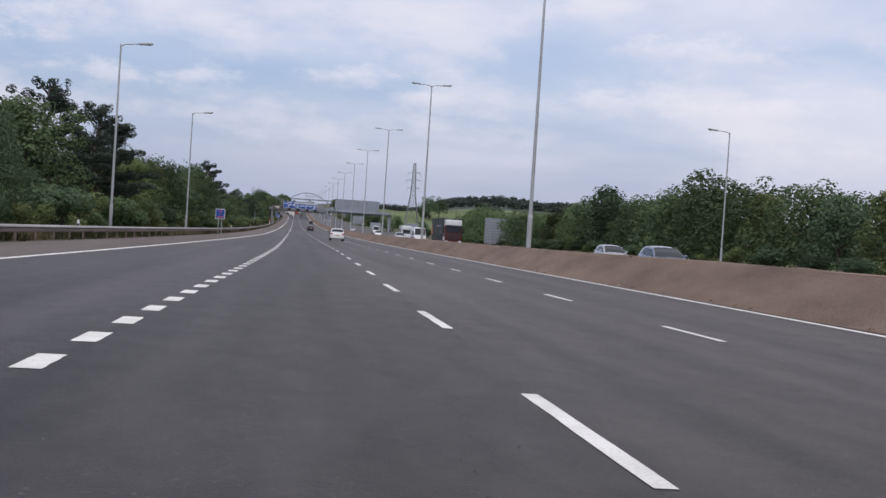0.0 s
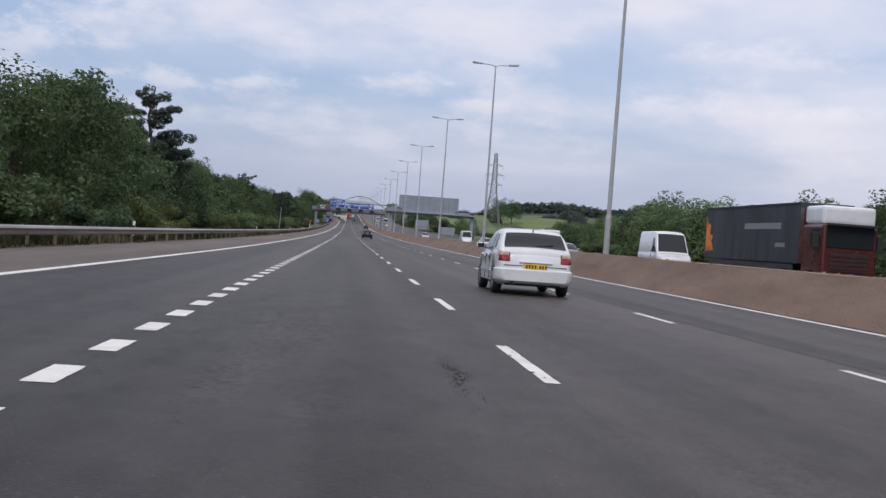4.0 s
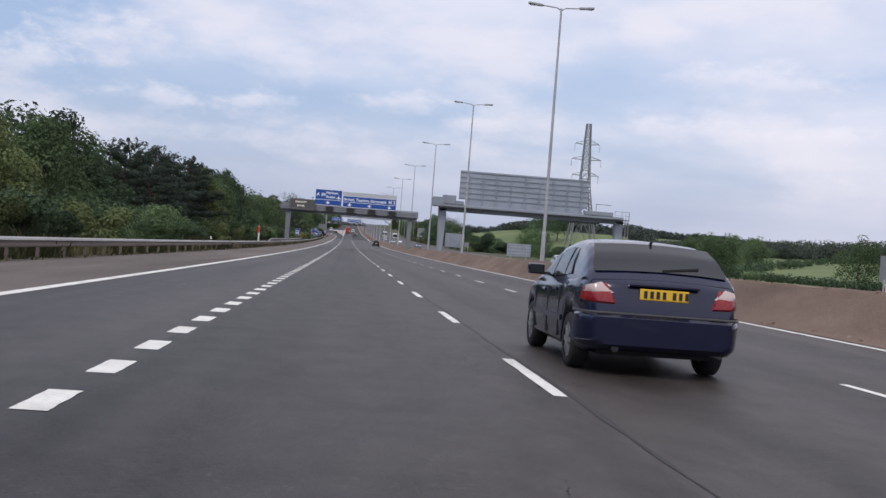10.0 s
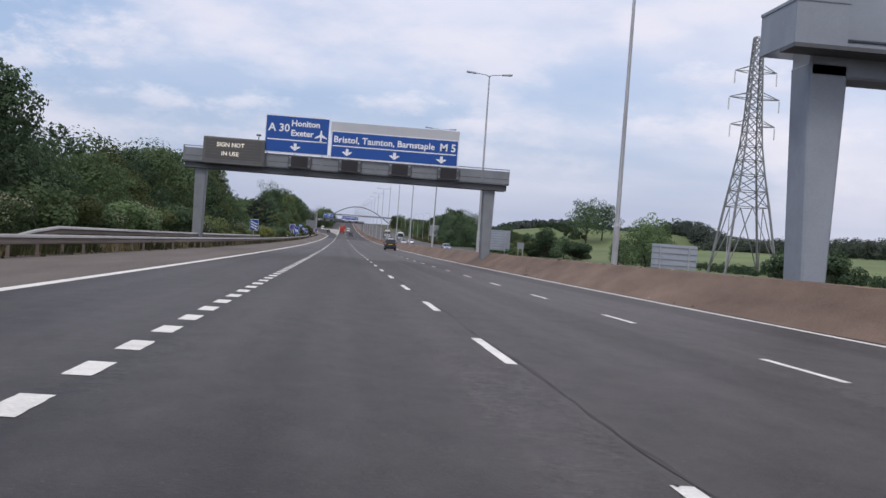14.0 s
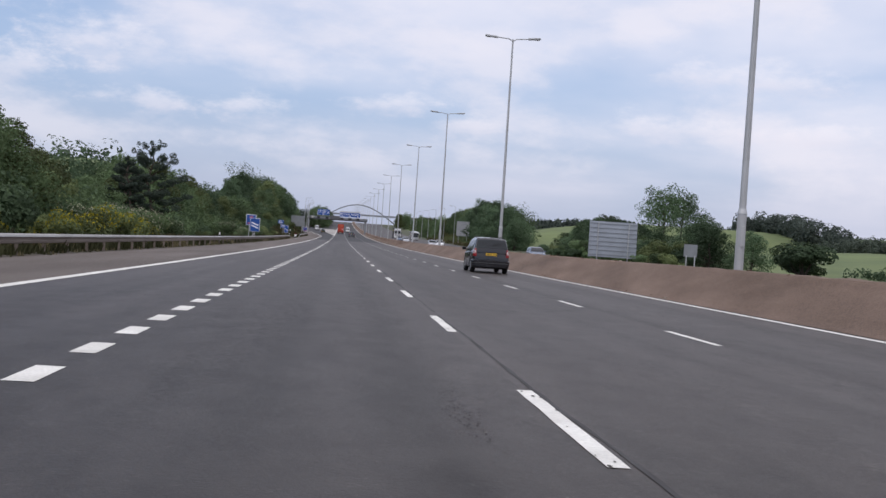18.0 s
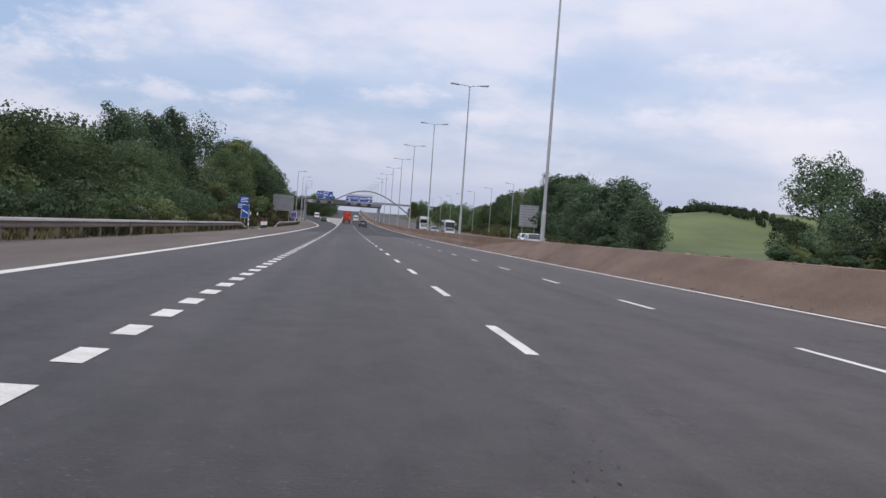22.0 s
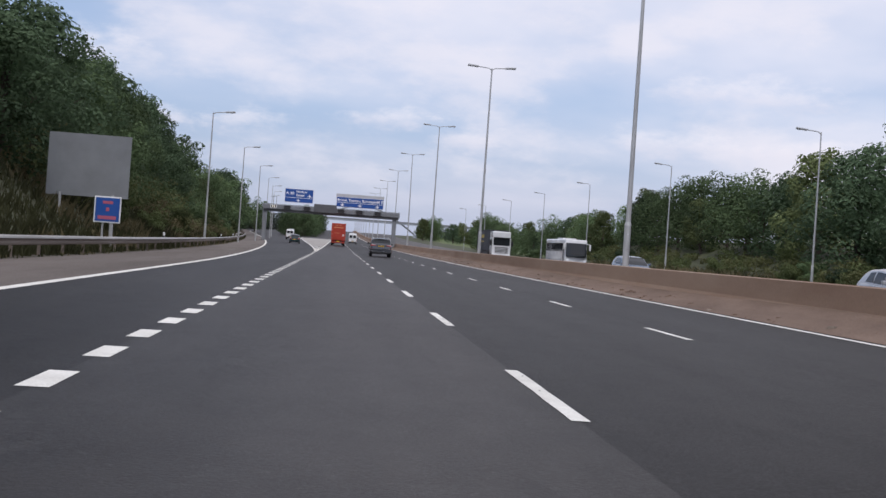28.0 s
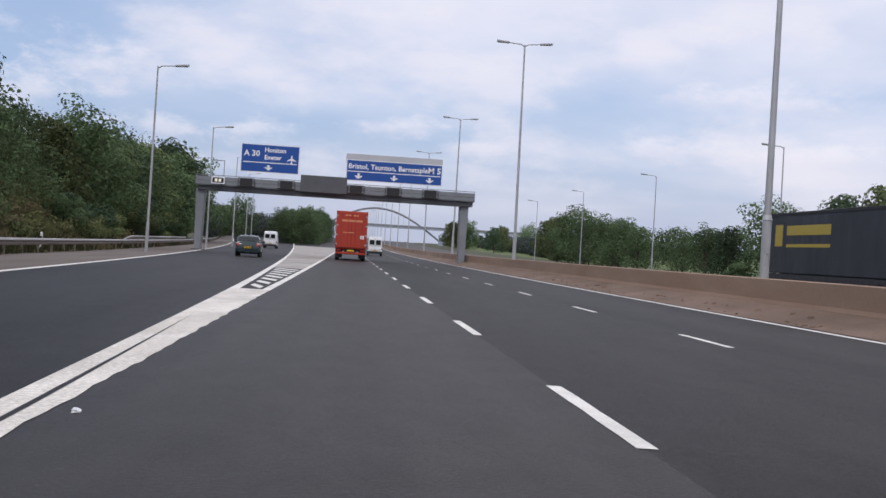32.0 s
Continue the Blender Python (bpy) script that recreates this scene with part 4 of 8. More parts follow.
LEFT_TOP = [(50, 9), (80, 9.5), (100, 10.6), (120, 9.2), (145, 10.0), (160, 10.4), (175, 11), (195, 12), (215, 11.8), (235, 10.2), (255, 8.4), (275, 9.2), (300, 9.6), (316, 9.2),
            (330, 8.8), (345, 8.8), (380, 10), (405, 10.2), (422, 10.8), (440, 12.2), (456, 11.4), (470, 8.2), (490, 8.8), (510, 10), (525, 10.4), (543, 12.2), (556, 12), (565, 10), (580, 6.6), (597, 5.4),
            (615, 8.6), (632, 9), (645, 8.2), (662, 8.8), (690, 7.4), (715, 8.6), (740, 10.4), (775, 9.4), (790, 9.3), (809, 10.8), (825, 12.6), (845, 14.2), (870, 14.6), (890, 14.2), (905, 14.6), (920, 14.2),
            (935, 13.8), (945, 13.4), (960, 14.0), (968, 11.6), (985, 9.6), (1010, 9.8), (1060, 11.5), (1300, 13)]
RIGHT_TOP = [(60, 6), (78, 6.6), (93, 8.4), (117, 9.5), (131, 8.4), (143, 8), (150, 9.9), (158, 9.8), (168, 6.8), (186, 7), (237, 7.6), (263, 8), (275, 7.8), (292, 6.8), (304, 5),
             (640, 6), (672, 7.6), (692, 9.2), (714, 8.5), (735, 9), (775, 7), (793, 10.6), (815, 12), (832, 13), (850, 14.6), (866, 14.8), (880, 13.6), (892, 12.4), (905, 10), (921, 11),
             (940, 13.2), (957, 10.4), (975, 8.7), (1000, 9.5), (1014, 6), (1046, 7.4), (1080, 8), (1110, 10), (1140, 11), (1300, 12)]


def plant(proto, x, y, h, spread, rnd, base=10.0, sink=0.1):
    s = h / base
    m = pose(x + bend(y), y, ground_z(x, y) - sink, rnd.uniform(-3, 3), rnd.uniform(-3, 3), rnd.uniform(0, 360)) @ Matrix.Diagonal((s * spread, s * spread, s, 1))
    return copy_thing(proto, m)


def belt(name, spots, label, seed, mats, per=1000, size=0.38):
    """A second row of trees behind the first, joined by kind of leaf."""
    rnd = random.Random(seed)
    bms = [bmesh.new() for _ in mats]
    for k, (x, y, h) in enumerate(spots):
        bm = bms[rnd.randrange(len(mats))]
        g = ground_z(x, y)
        w = h * rnd.uniform(.3, .42) + 0.6
        blobs = [((x + bend(y), y, g + h * .66), (w * .8, w * .8, h * .26)), ((x + bend(y), y, g + h * .35), (w, w, h * .3))]
        for j in range(7):
            a = j * 2.4 + rnd.random()
            r = w * rnd.uniform(.28, .45)
            blobs.append(((x + bend(y) + math.cos(a) * w * .75, y + math.sin(a) * w * .75, g + h * rnd.uniform(.3, .86)), (r, r, r * .8)))
        leaf_cloud(bm, blobs, per, size, rnd)
    for bm, mt in zip(bms, mats):
        tagged(link_bm(name, bm, mt), label, "trees", kind="stuff")


def build_trees():
    rnd = random.Random(77)
    # left: a ragged row of trees with a second behind it
    y = 52.0
    back = []
    while y < 1120:
        for row, (dx, f) in enumerate(((12.6, 0.86), (19.5, 0.95))):
            yy = y + rnd.uniform(-1.6, 1.6) + row * 2.6
            x = edge_x(min(yy, 1060)) - dx + rnd.uniform(-1.2, 1.2) - (2.5 if 728 < yy < 790 or 886 < yy < 992 else 3.4 if 806 < yy < 848 else 0)
            f += 0.1 * step(790, 810, yy) * (1 - step(920, 945, yy)) - 0.17 * step(715, 735, yy) * (1 - step(780, 800, yy))
            top = profile(LEFT_TOP, yy)
            k = abs(x) / 19.0
            top = 1.12 + (top - 1.12) * k * (rnd.uniform(0.78, 0.92) if row else rnd.uniform(0.80, 1.12)) * f
            h = top - ground_z(x, yy)
            if h < 2.2:
                continue
            if row:
                back.append((x, yy, h))
                continue
            pn = max(math.exp(-((yy - c) / wd) ** 2) for c, wd in ((98, 10), (205, 10), (303, 10), (392, 22)))
            if pn > 0.45:
                proto = rnd.choice(PINES)
                h *= 1.24 if yy < 340 else 1.08
            else:
                proto = rnd.choice(TREES if yy < 960 else FAR_TREES)
            plant(proto, x, yy, h, rnd.uniform(1.0, 1.3) if h > 6 else 1.35, rnd)
        y += 7.6
    belt("trees_behind", back, "dense green trees behind the first row on the verge", 5, (M_LEAF, M_LEAF_DARK))
    back = []
    # shrubs between the rail and the trees
    y = 40.0
    while y < 1100:
        x = edge_x(y) - rnd.uniform(7.2, 8.8) - (4.6 if 736 < y < 786 else 0)
        if rnd.random() < (0.4 if 800 < y < 1000 else 0.9) and not 812 < y < 848:
            h = rnd.uniform(1.5, 3.2) * (0.75 if 560 < y < 760 else 1)
            plant(rnd.choice(BUSHES if 430 < y < 720 else BUSHES[:3]), x, y, h, rnd.uniform(.9, 1.3), rnd, base=3.0)
        y += rnd.uniform(4.2, 6.4)
    for y, d, h in ((552, 6.6, 1.7), (561, 6.3, 1.9), (566, 6.0, 2.2), (571, 6.2, 2.4), (576, 6.0, 2.1), (581, 6.4, 1.9)):
        plant(YELLOW_BUSH, edge_x(y) - d, y, h, 1.0, rnd, base=3.0)
    for x, y, top in ((-21, 727, 10.4), (-21.5, 738, 11.0), (-22, 753, 12.2), (-22.5, 767, 14.0)):
        plant(TREES[1 if y > 750 else 4], x, y, top - ground_z(x, y), 0.95, rnd)
    # the wooded tongue between the leaving lane and the motorway
    y = 1196.0
    while y < 1420:
        for x0 in (-12.5, -17.5):
            plant(rnd.choice(FAR_TREES[:3]), x0 + rnd.uniform(-1.5, 1.5), y, rnd.uniform(7.5, 10.0) + 0.016 * (y - 1196), 1.1, rnd)
        y += rnd.uniform(8, 12)
    plant(PINES[0], -14.4, 601, 7.9, 1.0, rnd)
    plant(PINES[1], -15.6, 597, 6.2, 1.0, rnd)
    # right, beyond the opposite carriageway
    for y0, y1 in ((58, 306), (783, 1130)):
        y = y0
        while y < y1:
            for row, (x0, f) in enumerate(((42.0, 0.95), (48.5, 1.0))):
                yy = y + rnd.uniform(-1.5, 1.5) + row * 2.5
                x = x0 + rnd.uniform(-1.3, 1.3) + (2.6 if 842 < yy < 962 else 0)
                top = 1.12 + (profile(RIGHT_TOP, yy) - 1.12) * (x / 42.0) * f * (rnd.uniform(.72, .88) if row else rnd.uniform(.82, 1.12))
                h = top - ground_z(x, yy)
                if yy > 960 and rnd.random() < (0.6 if row else 0.3):
                    continue
                if row and h > 2.2:
                    if not 700 < yy < 806:
                        back.append((x, yy, h))
                elif h > 2.2:
                    if 780 < yy < 885:
                        plant(rnd.choice((TREES[1], TREES[4], FAR_TREES[1])), x, yy, h, rnd.uniform(1.15, 1.35), rnd)
                    else:
                        plant(rnd.choice(FAR_TREES), x, yy, h, rnd.uniform(1.0, 1.3), rnd)
            y += 6.6
    belt("trees_behind", back, "dense green trees behind the opposite verge", 6, (M_LEAF, M_LEAF_DARK))
    for y0, y1, st in ((60, 300, 7), (640, 722, 7), (784, 880, 5), (880, 1010, 18)):
        y = y0
        while y < y1:
            plant(rnd.choice(BUSHES[:3]), 38.6 + rnd.uniform(-.6, .6), y, rnd.uniform(1.2, 2.6), 1.2, rnd, base=3.0)
            y += st * rnd.uniform(.8, 1.3)
    y = 645.0
    while y < 728:
        plant(rnd.choice(BUSHES[:3]), rnd.uniform(40.5, 44), y, rnd.uniform(2.4, 4.0), 1.25, rnd, base=3.0)
        y += rnd.uniform(3.0, 5.5)
    for x, y, h in ((44, 684, 5.6), (45, 693, 6.0), (44.5, 701, 6.6), (45.5, 709, 7.6), (45, 718, 7.4), (46, 727, 6.2), (45, 735, 5.0)):
        plant(TREES[(0, 1, 4)[int(y) % 3]], x, y, h, 1.25, rnd)
    # tall open trees on the rise behind the field
    for x, y, h in ((100, 857, 17), (109, 868, 15)):
        plant(AIRY, x, y, h, 1.1, rnd)
    # a round clump of trees and a wide bush on the meadow
    for x, y, h in ((46, 651, 7.0), (44.5, 645, 5.8), (47, 658, 6.4), (44, 665, 5.4), (48, 640, 5.0)):
        plant(TREES[4 if y > 650 else 1], x, y, h, 1.4, rnd)
    plant(TREES[0], 48, 588, 4.6, 1.3, rnd)
    plant(TREES[1], 53, 595, 5.2, 1.3, rnd)
    plant(BUSHES[1], 47, 623, 3.8, 1.5, rnd, base=3.0)
    plant(BUSHES[0], 49, 628, 4.0, 1.5, rnd, base=3.0)
    # trees at the foot of the hill field
    for x, y, h in ((79, 497, 5.6), (81, 505, 6.2), (78, 512, 5.4), (82, 519, 6.6), (80, 527, 6.4), (83, 535, 5.6), (81, 545, 6.0), (84, 556, 5.2)):
        plant(FAR_TREES[int(y) % 3], x, y, h, 1.3, rnd)
    # lone shrubs and trees along the field edge
    for x, y, h in ((38.5, 484, 3.3), (39, 472, 3.2), (41, 500, 3.4), (45.5, 565, 7.4), (51, 578, 7.0), (40, 345, 2), (44, 332, 3.4), (60, 360, 6), (66, 372, 5), (75, 395, 6.5), (80, 410, 6), (47.5, 426, 4.9), (66, 486, 4.8), (70, 492, 4.3), (41, 396, 1.6), (58, 408, 5.6)):
        plant(rnd.choice(FAR_TREES[:3] if h > 4 else BUSHES[:2]), x, y, h, 1.15, rnd, base=10.0 if h > 4 else 3.0)
    # beyond the end of the motorway
    for k in range(24):
        y = rnd.uniform(1180, 1420)
        x = rnd.choice((-1, 1)) * rnd.uniform(30, 70)
        plant(rnd.choice(FAR_TREES), x if x < 0 else x + 12, y, rnd.uniform(9, 13), 1.1, rnd)


build_trees()
for proto in [AIRY] + TREES + FAR_TREES + PINES + BUSHES + [YELLOW_BUSH]:
    for o in (*proto.children_recursive, proto):
        bpy.data.objects.remove(o)


def far_wood(name, pts, h, label, seed, mat, size=0.8, per=230):
    """A far belt of trees along a line on the land, as one mass of leaf clumps."""
    rnd = random.Random(seed)
    bm = bmesh.new()
    for (xa, ya), (xb, yb) in zip(pts, pts[1:]):
        d = math.hypot(xb - xa, yb - ya)
        n = max(2, int(d / (h * 0.33)))
        for k in range(n):
            f = (k + rnd.random()) / n
            x, y = xa + (xb - xa) * f + rnd.uniform(-4, 4), ya + (yb - ya) * f + rnd.uniform(-4, 4)
            hh = h * rnd.uniform(.6, 1.1)
            g = ground_z(x, y)
            r = hh * rnd.uniform(.32, .5)
            leaf_cloud(bm, [((x, y, g + hh * .6), (r, r, hh * .42)), ((x, y, g + hh * .3), (r * 1.1, r * 1.1, hh * .34))], per, size, rnd)
    tagged(link_bm(name, bm, mat), label, "wood", kind="stuff")


far_wood("far_wood", [(118, 330), (120, 480), (124, 600), (128, 700), (140, 820)], 4.6, "dark distant wood along the top of the green hill", 1, M_HILLWOOD_HAZED, 0.6)
far_wood("far_wood", [(330, 300), (330, 700), (330, 820)], 12, "second belt of distant trees on the skyline", 2, M_FARWOOD_HAZED, 1.3)
far_wood("far_wood", [(52, 1150), (70, 1320), (66, 1440)], 6.5, "distant trees beyond the end of the motorway", 3, M_FARWOOD_HAZED, 0.8)
far_wood("far_wood", [(150, 830), (170, 1000), (190, 1300), (120, 1600), (60, 1640)], 8, "low distant woods on the plain", 11, M_FARWOOD_HAZED, 1.0)
far_wood("far_wood", [(-40, 1200), (-50, 1300), (-40, 1400), (-26, 1480), (-16, 1560)], 10, "wooded slope in the distance beyond the exit", 4, M_FARWOOD_HAZED, 0.95, 260)
far_wood("far_wood", [(135, 320), (140, 480), (146, 600), (155, 740), (168, 860)], 6.2, "thick dark wood on the slope above the field", 9, M_HILLWOOD_HAZED, 0.7)
far_wood("far_wood", [(160, 310), (170, 480), (180, 620), (190, 800)], 7.4, "upper part of the dark wood on the slope", 10, M_HILLWOOD_HAZED)
far_wood("field_hedge", [(54, 318), (55, 400), (56, 470), (60, 560), (62, 640)], 1.25, "low dark hedge between the meadow and the hill field", 21, M_LEAF_DARK, 0.3, 40)
far_wood("field_hedge", [(99, 868), (100, 896), (101, 944), (104, 1010)], 1.7, "dark hedge along the top of the far field", 24, M_LEAF_DARK, 0.5, 90)
far_wood("far_wood", [(108, 960), (116, 1010), (130, 1080)], 5.0, "trees on the crest behind the far field", 25, M_HILLWOOD_HAZED, 0.6)
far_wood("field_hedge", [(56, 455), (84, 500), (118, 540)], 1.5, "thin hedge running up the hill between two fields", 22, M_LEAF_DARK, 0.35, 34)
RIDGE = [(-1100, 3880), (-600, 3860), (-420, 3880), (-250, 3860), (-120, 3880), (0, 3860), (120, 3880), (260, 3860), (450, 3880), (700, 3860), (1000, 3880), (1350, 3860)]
far_wood("far_wood", RIDGE, 26, "wooded ridge on the far horizon", 12, M_FARWOOD_HAZED, 8.0, 60)
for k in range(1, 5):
    far_wood("far_wood", [(x * (1 - 0.02 * k), y - 130 * k) for x, y in RIDGE[1:]], 24, "woods on the slope of the far ridge", 13 + k, M_FARWOOD_HAZED, 10.0, 22)
far_wood("far_wood", [(95, 60), (100, 200), (105, 310)], 9, "belt of trees behind the opposite verge", 8, M_LEAF_DARK, 0.7)


def build_weeds():
    """Rank grass and weeds behind and under the guardrail, in single bent blades."""
    rnd = random.Random(404)
    green, straw = bmesh.new(), bmesh.new()

    def tuft(bm, x, y, h, n):
        g = max(-0.02, ground_z(x, y)) if x < edge_x(y) - 5.5 else -0.01
        x += bend(y)
        for _ in range(n):
            a = rnd.uniform(0, 6.28)
            dx, dy = math.cos(a), math.sin(a)
            hh, w = h * rnd.uniform(.6, 1.2), rnd.uniform(.02, .05)
            ox, oy = x + rnd.uniform(-.15, .15), y + rnd.uniform(-.15, .15)
            p = [bm.verts.new(q) for q in ((ox - dy * w, oy + dx * w, g - .03), (ox + dy * w, oy - dx * w, g - .03),
                                           (ox + dx * hh * .2 + dy * w * .8, oy + dy * hh * .2 - dx * w * .8, g + hh * .6), (ox + dx * hh * .5, oy + dy * hh * .5, g + hh))]
            bm.faces.new((p[0], p[1], p[2]))
            bm.faces.new((p[0], p[2], p[3]))

    y = 10.0
    while y < 1080:
        lush = 0.75 + 0.5 * noise.noise(Vector((3, y * 0.06, 0)))
        for k in range(4):
            off = 0.08 + 2.6 * rnd.random() ** 1.4
            x = rail_x(y) - off
            if 737 < y < 776 and off < 1.2:
                continue
            dry = noise.noise(Vector((x * 0.5, y * 0.09, 5))) > 0.18
            tuft(straw if dry else green, x, y + rnd.uniform(-.2, .2), (0.42 + 0.12 * off) * lush * rnd.uniform(.7, 1.3), 6)
        if rnd.random() < 0.35 * lush:
            tuft(straw if rnd.random() < .5 else green, rail_x(y) + rnd.uniform(-.1, .35), y, 0.14, 4)
        y += 0.26
    for _ in range(6400):
        y = rnd.uniform(795, 1010)
        x = edge_x(y) - rnd.uniform(5.6, 14.0)
        tuft(straw if noise.noise(Vector((x * 0.3, y * 0.09, 4))) > 0.08 else green, x, y, rnd.uniform(.4, .9), 4)
    # rank grass on the bank behind the crossing point
    for _ in range(3000):
        y, x = rnd.uniform(736, 800), rnd.uniform(-21.5, -11.2)
        tuft(straw if noise.noise(Vector((x * 0.4, y * 0.2, 6))) > 0.2 else green, x, y, rnd.uniform(.35, .75), 5)
    # long dry grass on the bank beyond the opposite carriageway
    for _ in range(5200):
        y = rnd.uniform(815, 985)
        x = 35.2 + 9.5 * rnd.random()
        if noise.noise(Vector((x * 0.15, y * 0.05, 8))) < -0.12:
            continue
        tuft(straw if rnd.random() < 0.6 else green, x, y, rnd.uniform(.5, 1.1), 4)
    tagged(link_bm("verge_weeds", green, M_WEED), "rank green weeds and grass under the guardrail", "grass", kind="stuff")
    tagged(link_bm("dry_grass", straw, M_STRAW), "dry straw-coloured grass on the verge", "grass", kind="stuff")
    # scrub that fills the bank between the rail and the tree trunks
    pts, y = [], 44.0
    while y < 1090:
        for k in range(2):
            x = edge_x(y) - rnd.uniform(8.6, 11.8)
            if not (736 < y < 786 or 828 < y < 850):
                pts.append((x, y + rnd.uniform(-2, 2), rnd.uniform(1.4, 3.4)))
        y += 3.6
    y = 715.0
    while y < 1010:
        for k in range(2):
            if (736 < y < 786 or 826 < y < 850) and k:
                continue
            pts.append((edge_x(y) - (rnd.uniform(13.5, 18.5) if 736 < y < 786 or 826 < y < 850 else rnd.uniform(11.5, 18.5)), y + rnd.uniform(-2, 2), rnd.uniform(2.6, 5.0)))
        y += 3.4
    y = 738.0
    while y < 790:
        for k in range(3):
            pts.append((rnd.uniform(-22, -15.4), y + rnd.uniform(-1, 1), rnd.uniform(1.0, 2.2)))
        y += 2.4
    belt("scrub", [p for p in pts if p[1] < 790], "low green scrub and brambles on the bank", 15, (M_LEAF, M_LEAF_DARK), 240, 0.24)
    pts = [p for p in pts if p[1] >= 790 and (rnd.random() < .7 or p[0] < edge_x(p[1]) - 12)]
    belt("scrub", pts, "pale green scrub and brambles on the steep bank", 16, (M_LEAF, M_LEAF_LIGHT, M_SCRUB), 240, 0.24)
    pts = []
    for _ in range(240):
        y = rnd.uniform(880, 1000)
        pts.append((edge_x(y) - rnd.uniform(6.2, 13.6), y, rnd.uniform(.8, 1.9)))
    belt("scrub", pts, "pale olive grass and brambles on the bank by the leaving lane", 18, (M_SCRUB, M_STRAW, M_LEAF_LIGHT), 260, 0.2)
    pts = [(rnd.uniform(37.4, 42.5), rnd.uniform(805, 985), rnd.uniform(.7, 1.9)) for _ in range(130)]
    belt("scrub", pts, "pale olive grass and brambles beyond the opposite carriageway", 17, (M_SCRUB, M_LEAF_LIGHT), 240, 0.23)


build_weeds()


# ---- writing ----
def text_bm(s, size, x, z, align='CENTER', thick=0.012):
    """Raised letters in the x-z plane, facing -y, as a bmesh; z is the middle of the line."""
    cu = bpy.data.curves.new("letters", 'FONT')
    cu.body, cu.size, cu.align_x, cu.align_y = s, size, align, 'CENTER'
    cu.extrude, cu.offset, cu.resolution_u = 0.004, thick, 2
    ob = bpy.data.objects.new("letters", cu)
    scene.collection.objects.link(ob)
    bpy.context.view_layer.update()
    me = bpy.data.meshes.new_from_object(ob)
    bm = bmesh.new()
    bm.from_mesh(me)
    bmesh.ops.transform(bm, matrix=Matrix.Translation((x, 0, z)) @ Matrix.Rotation(radians(90), 4, 'X'), verts=bm.verts)
    bpy.data.objects.remove(ob)
    bpy.data.meshes.remove(me)
    bpy.data.curves.remove(cu)
    return bm


def shift(bm, x=0, y=0, z=0):
    bmesh.ops.translate(bm, vec=(x, y, z), verts=bm.verts)
    return bm


def poly_bm(pts, y0, y1):
    """A flat plate with outline pts in the x-z plane, from y0 back to y1."""
    bm = bmesh.new()
    a = [bm.verts.new((x, y0, z)) for x, z in pts]
    b = [bm.verts.new((x, y1, z)) for x, z in pts]
    bm.faces.new(a)
    bm.faces.new(b[::-1])
    for k in range(len(pts)):
        bm.faces.new((a[k], b[k], b[(k + 1) % len(pts)], a[(k + 1) % len(pts)]))
    bmesh.ops.recalc_face_normals(bm, faces=bm.faces)
    return bm


def down_arrow(x, z, s):
    return [(x, z - s * 0.5), (x - s * 0.75, z + s * 0.05), (x - s * 0.42, z + s * 0.13), (x - s * 0.2, z - s * 0.02), (x - s * 0.2, z + s * 0.5),
            (x + s * 0.2, z + s * 0.5), (x + s * 0.2, z - s * 0.02), (x + s * 0.42, z + s * 0.13), (x + s * 0.75, z + s * 0.05)]


def plane_shape(x, z, s):
    half = [(0, 0.55), (0.07, 0.4), (0.08, 0.15), (0.5, -0.12), (0.5, -0.22), (0.08, -0.08), (0.06, -0.36), (0.2, -0.47), (0.2, -0.55), (0, -0.48)]
    pts = [(x + a * s, z + b * s) for a, b in half] + [(x - a * s, z + b * s) for a, b in half[-2:0:-1]]
    return pts


M_VMS = material("message_sign_casing", (0.15, 0.148, 0.145), 0.6, vary=0.08, scale=1.0, color2=(0.12, 0.118, 0.116))
M_SCREEN = material("dark_screen", (0.10, 0.096, 0.092), 0.55, fine=0.1, scale=3)
M_BLANK = material("blank_sign_panel", (0.50, 0.51, 0.52), 0.5, vary=0.05, scale=0.8, color2=(0.45, 0.46, 0.48))
M_LETTER = material("sign_letter_white", (0.82, 0.83, 0.84), 0.5, fine=0.05, scale=2)


def direction_sign(name, root, x0, x1, z0, z1, y, border=0.07):
    """Blue panel with a white rim under a gantry; returns the panel."""
    pl = part(name, boxes((x0, x1, y, y + 0.08, z0, z1)), M_WHITE, root, "blue motorway direction sign with white letters")
    part("face", boxes((x0 + border, x1 - border, y - 0.012, y - 0.002, z0 + border, z1 - border)), M_BLUE, pl)
    return pl


def a30_sign(root, x0, x1, z0, z1, y):
    p = direction_sign("exit_sign", root, x0, x1, z0, z1, y)
    w, h = x1 - x0, z1 - z0
    yy = y - 0.022
    for s, sz, fx, fz, al in (("A 30", h * 0.29, 0.05, 0.66, 'LEFT'), ("Honiton", h * 0.225, 0.40, 0.80, 'LEFT'), ("Exeter", h * 0.225, 0.40, 0.54, 'LEFT')):
        part("lettering", shift(text_bm(s, sz, x0 + w * fx, z0 + h * fz, al, 0.018), 0, yy), M_LETTER, p)
    part("plane_symbol", poly_bm(plane_shape(x0 + w * 0.87, z0 + h * 0.51, h * 0.32), yy, yy + 0.008), M_LETTER, p)
    part("rule", boxes((x0 + w * 0.04, x1 - w * 0.04, yy, yy + 0.008, z0 + h * 0.335, z0 + h * 0.365)), M_LETTER, p)
    part("arrow", poly_bm(down_arrow(x0 + w * 0.48, z0 + h * 0.17, h * 0.2), yy, yy + 0.008), M_LETTER, p)


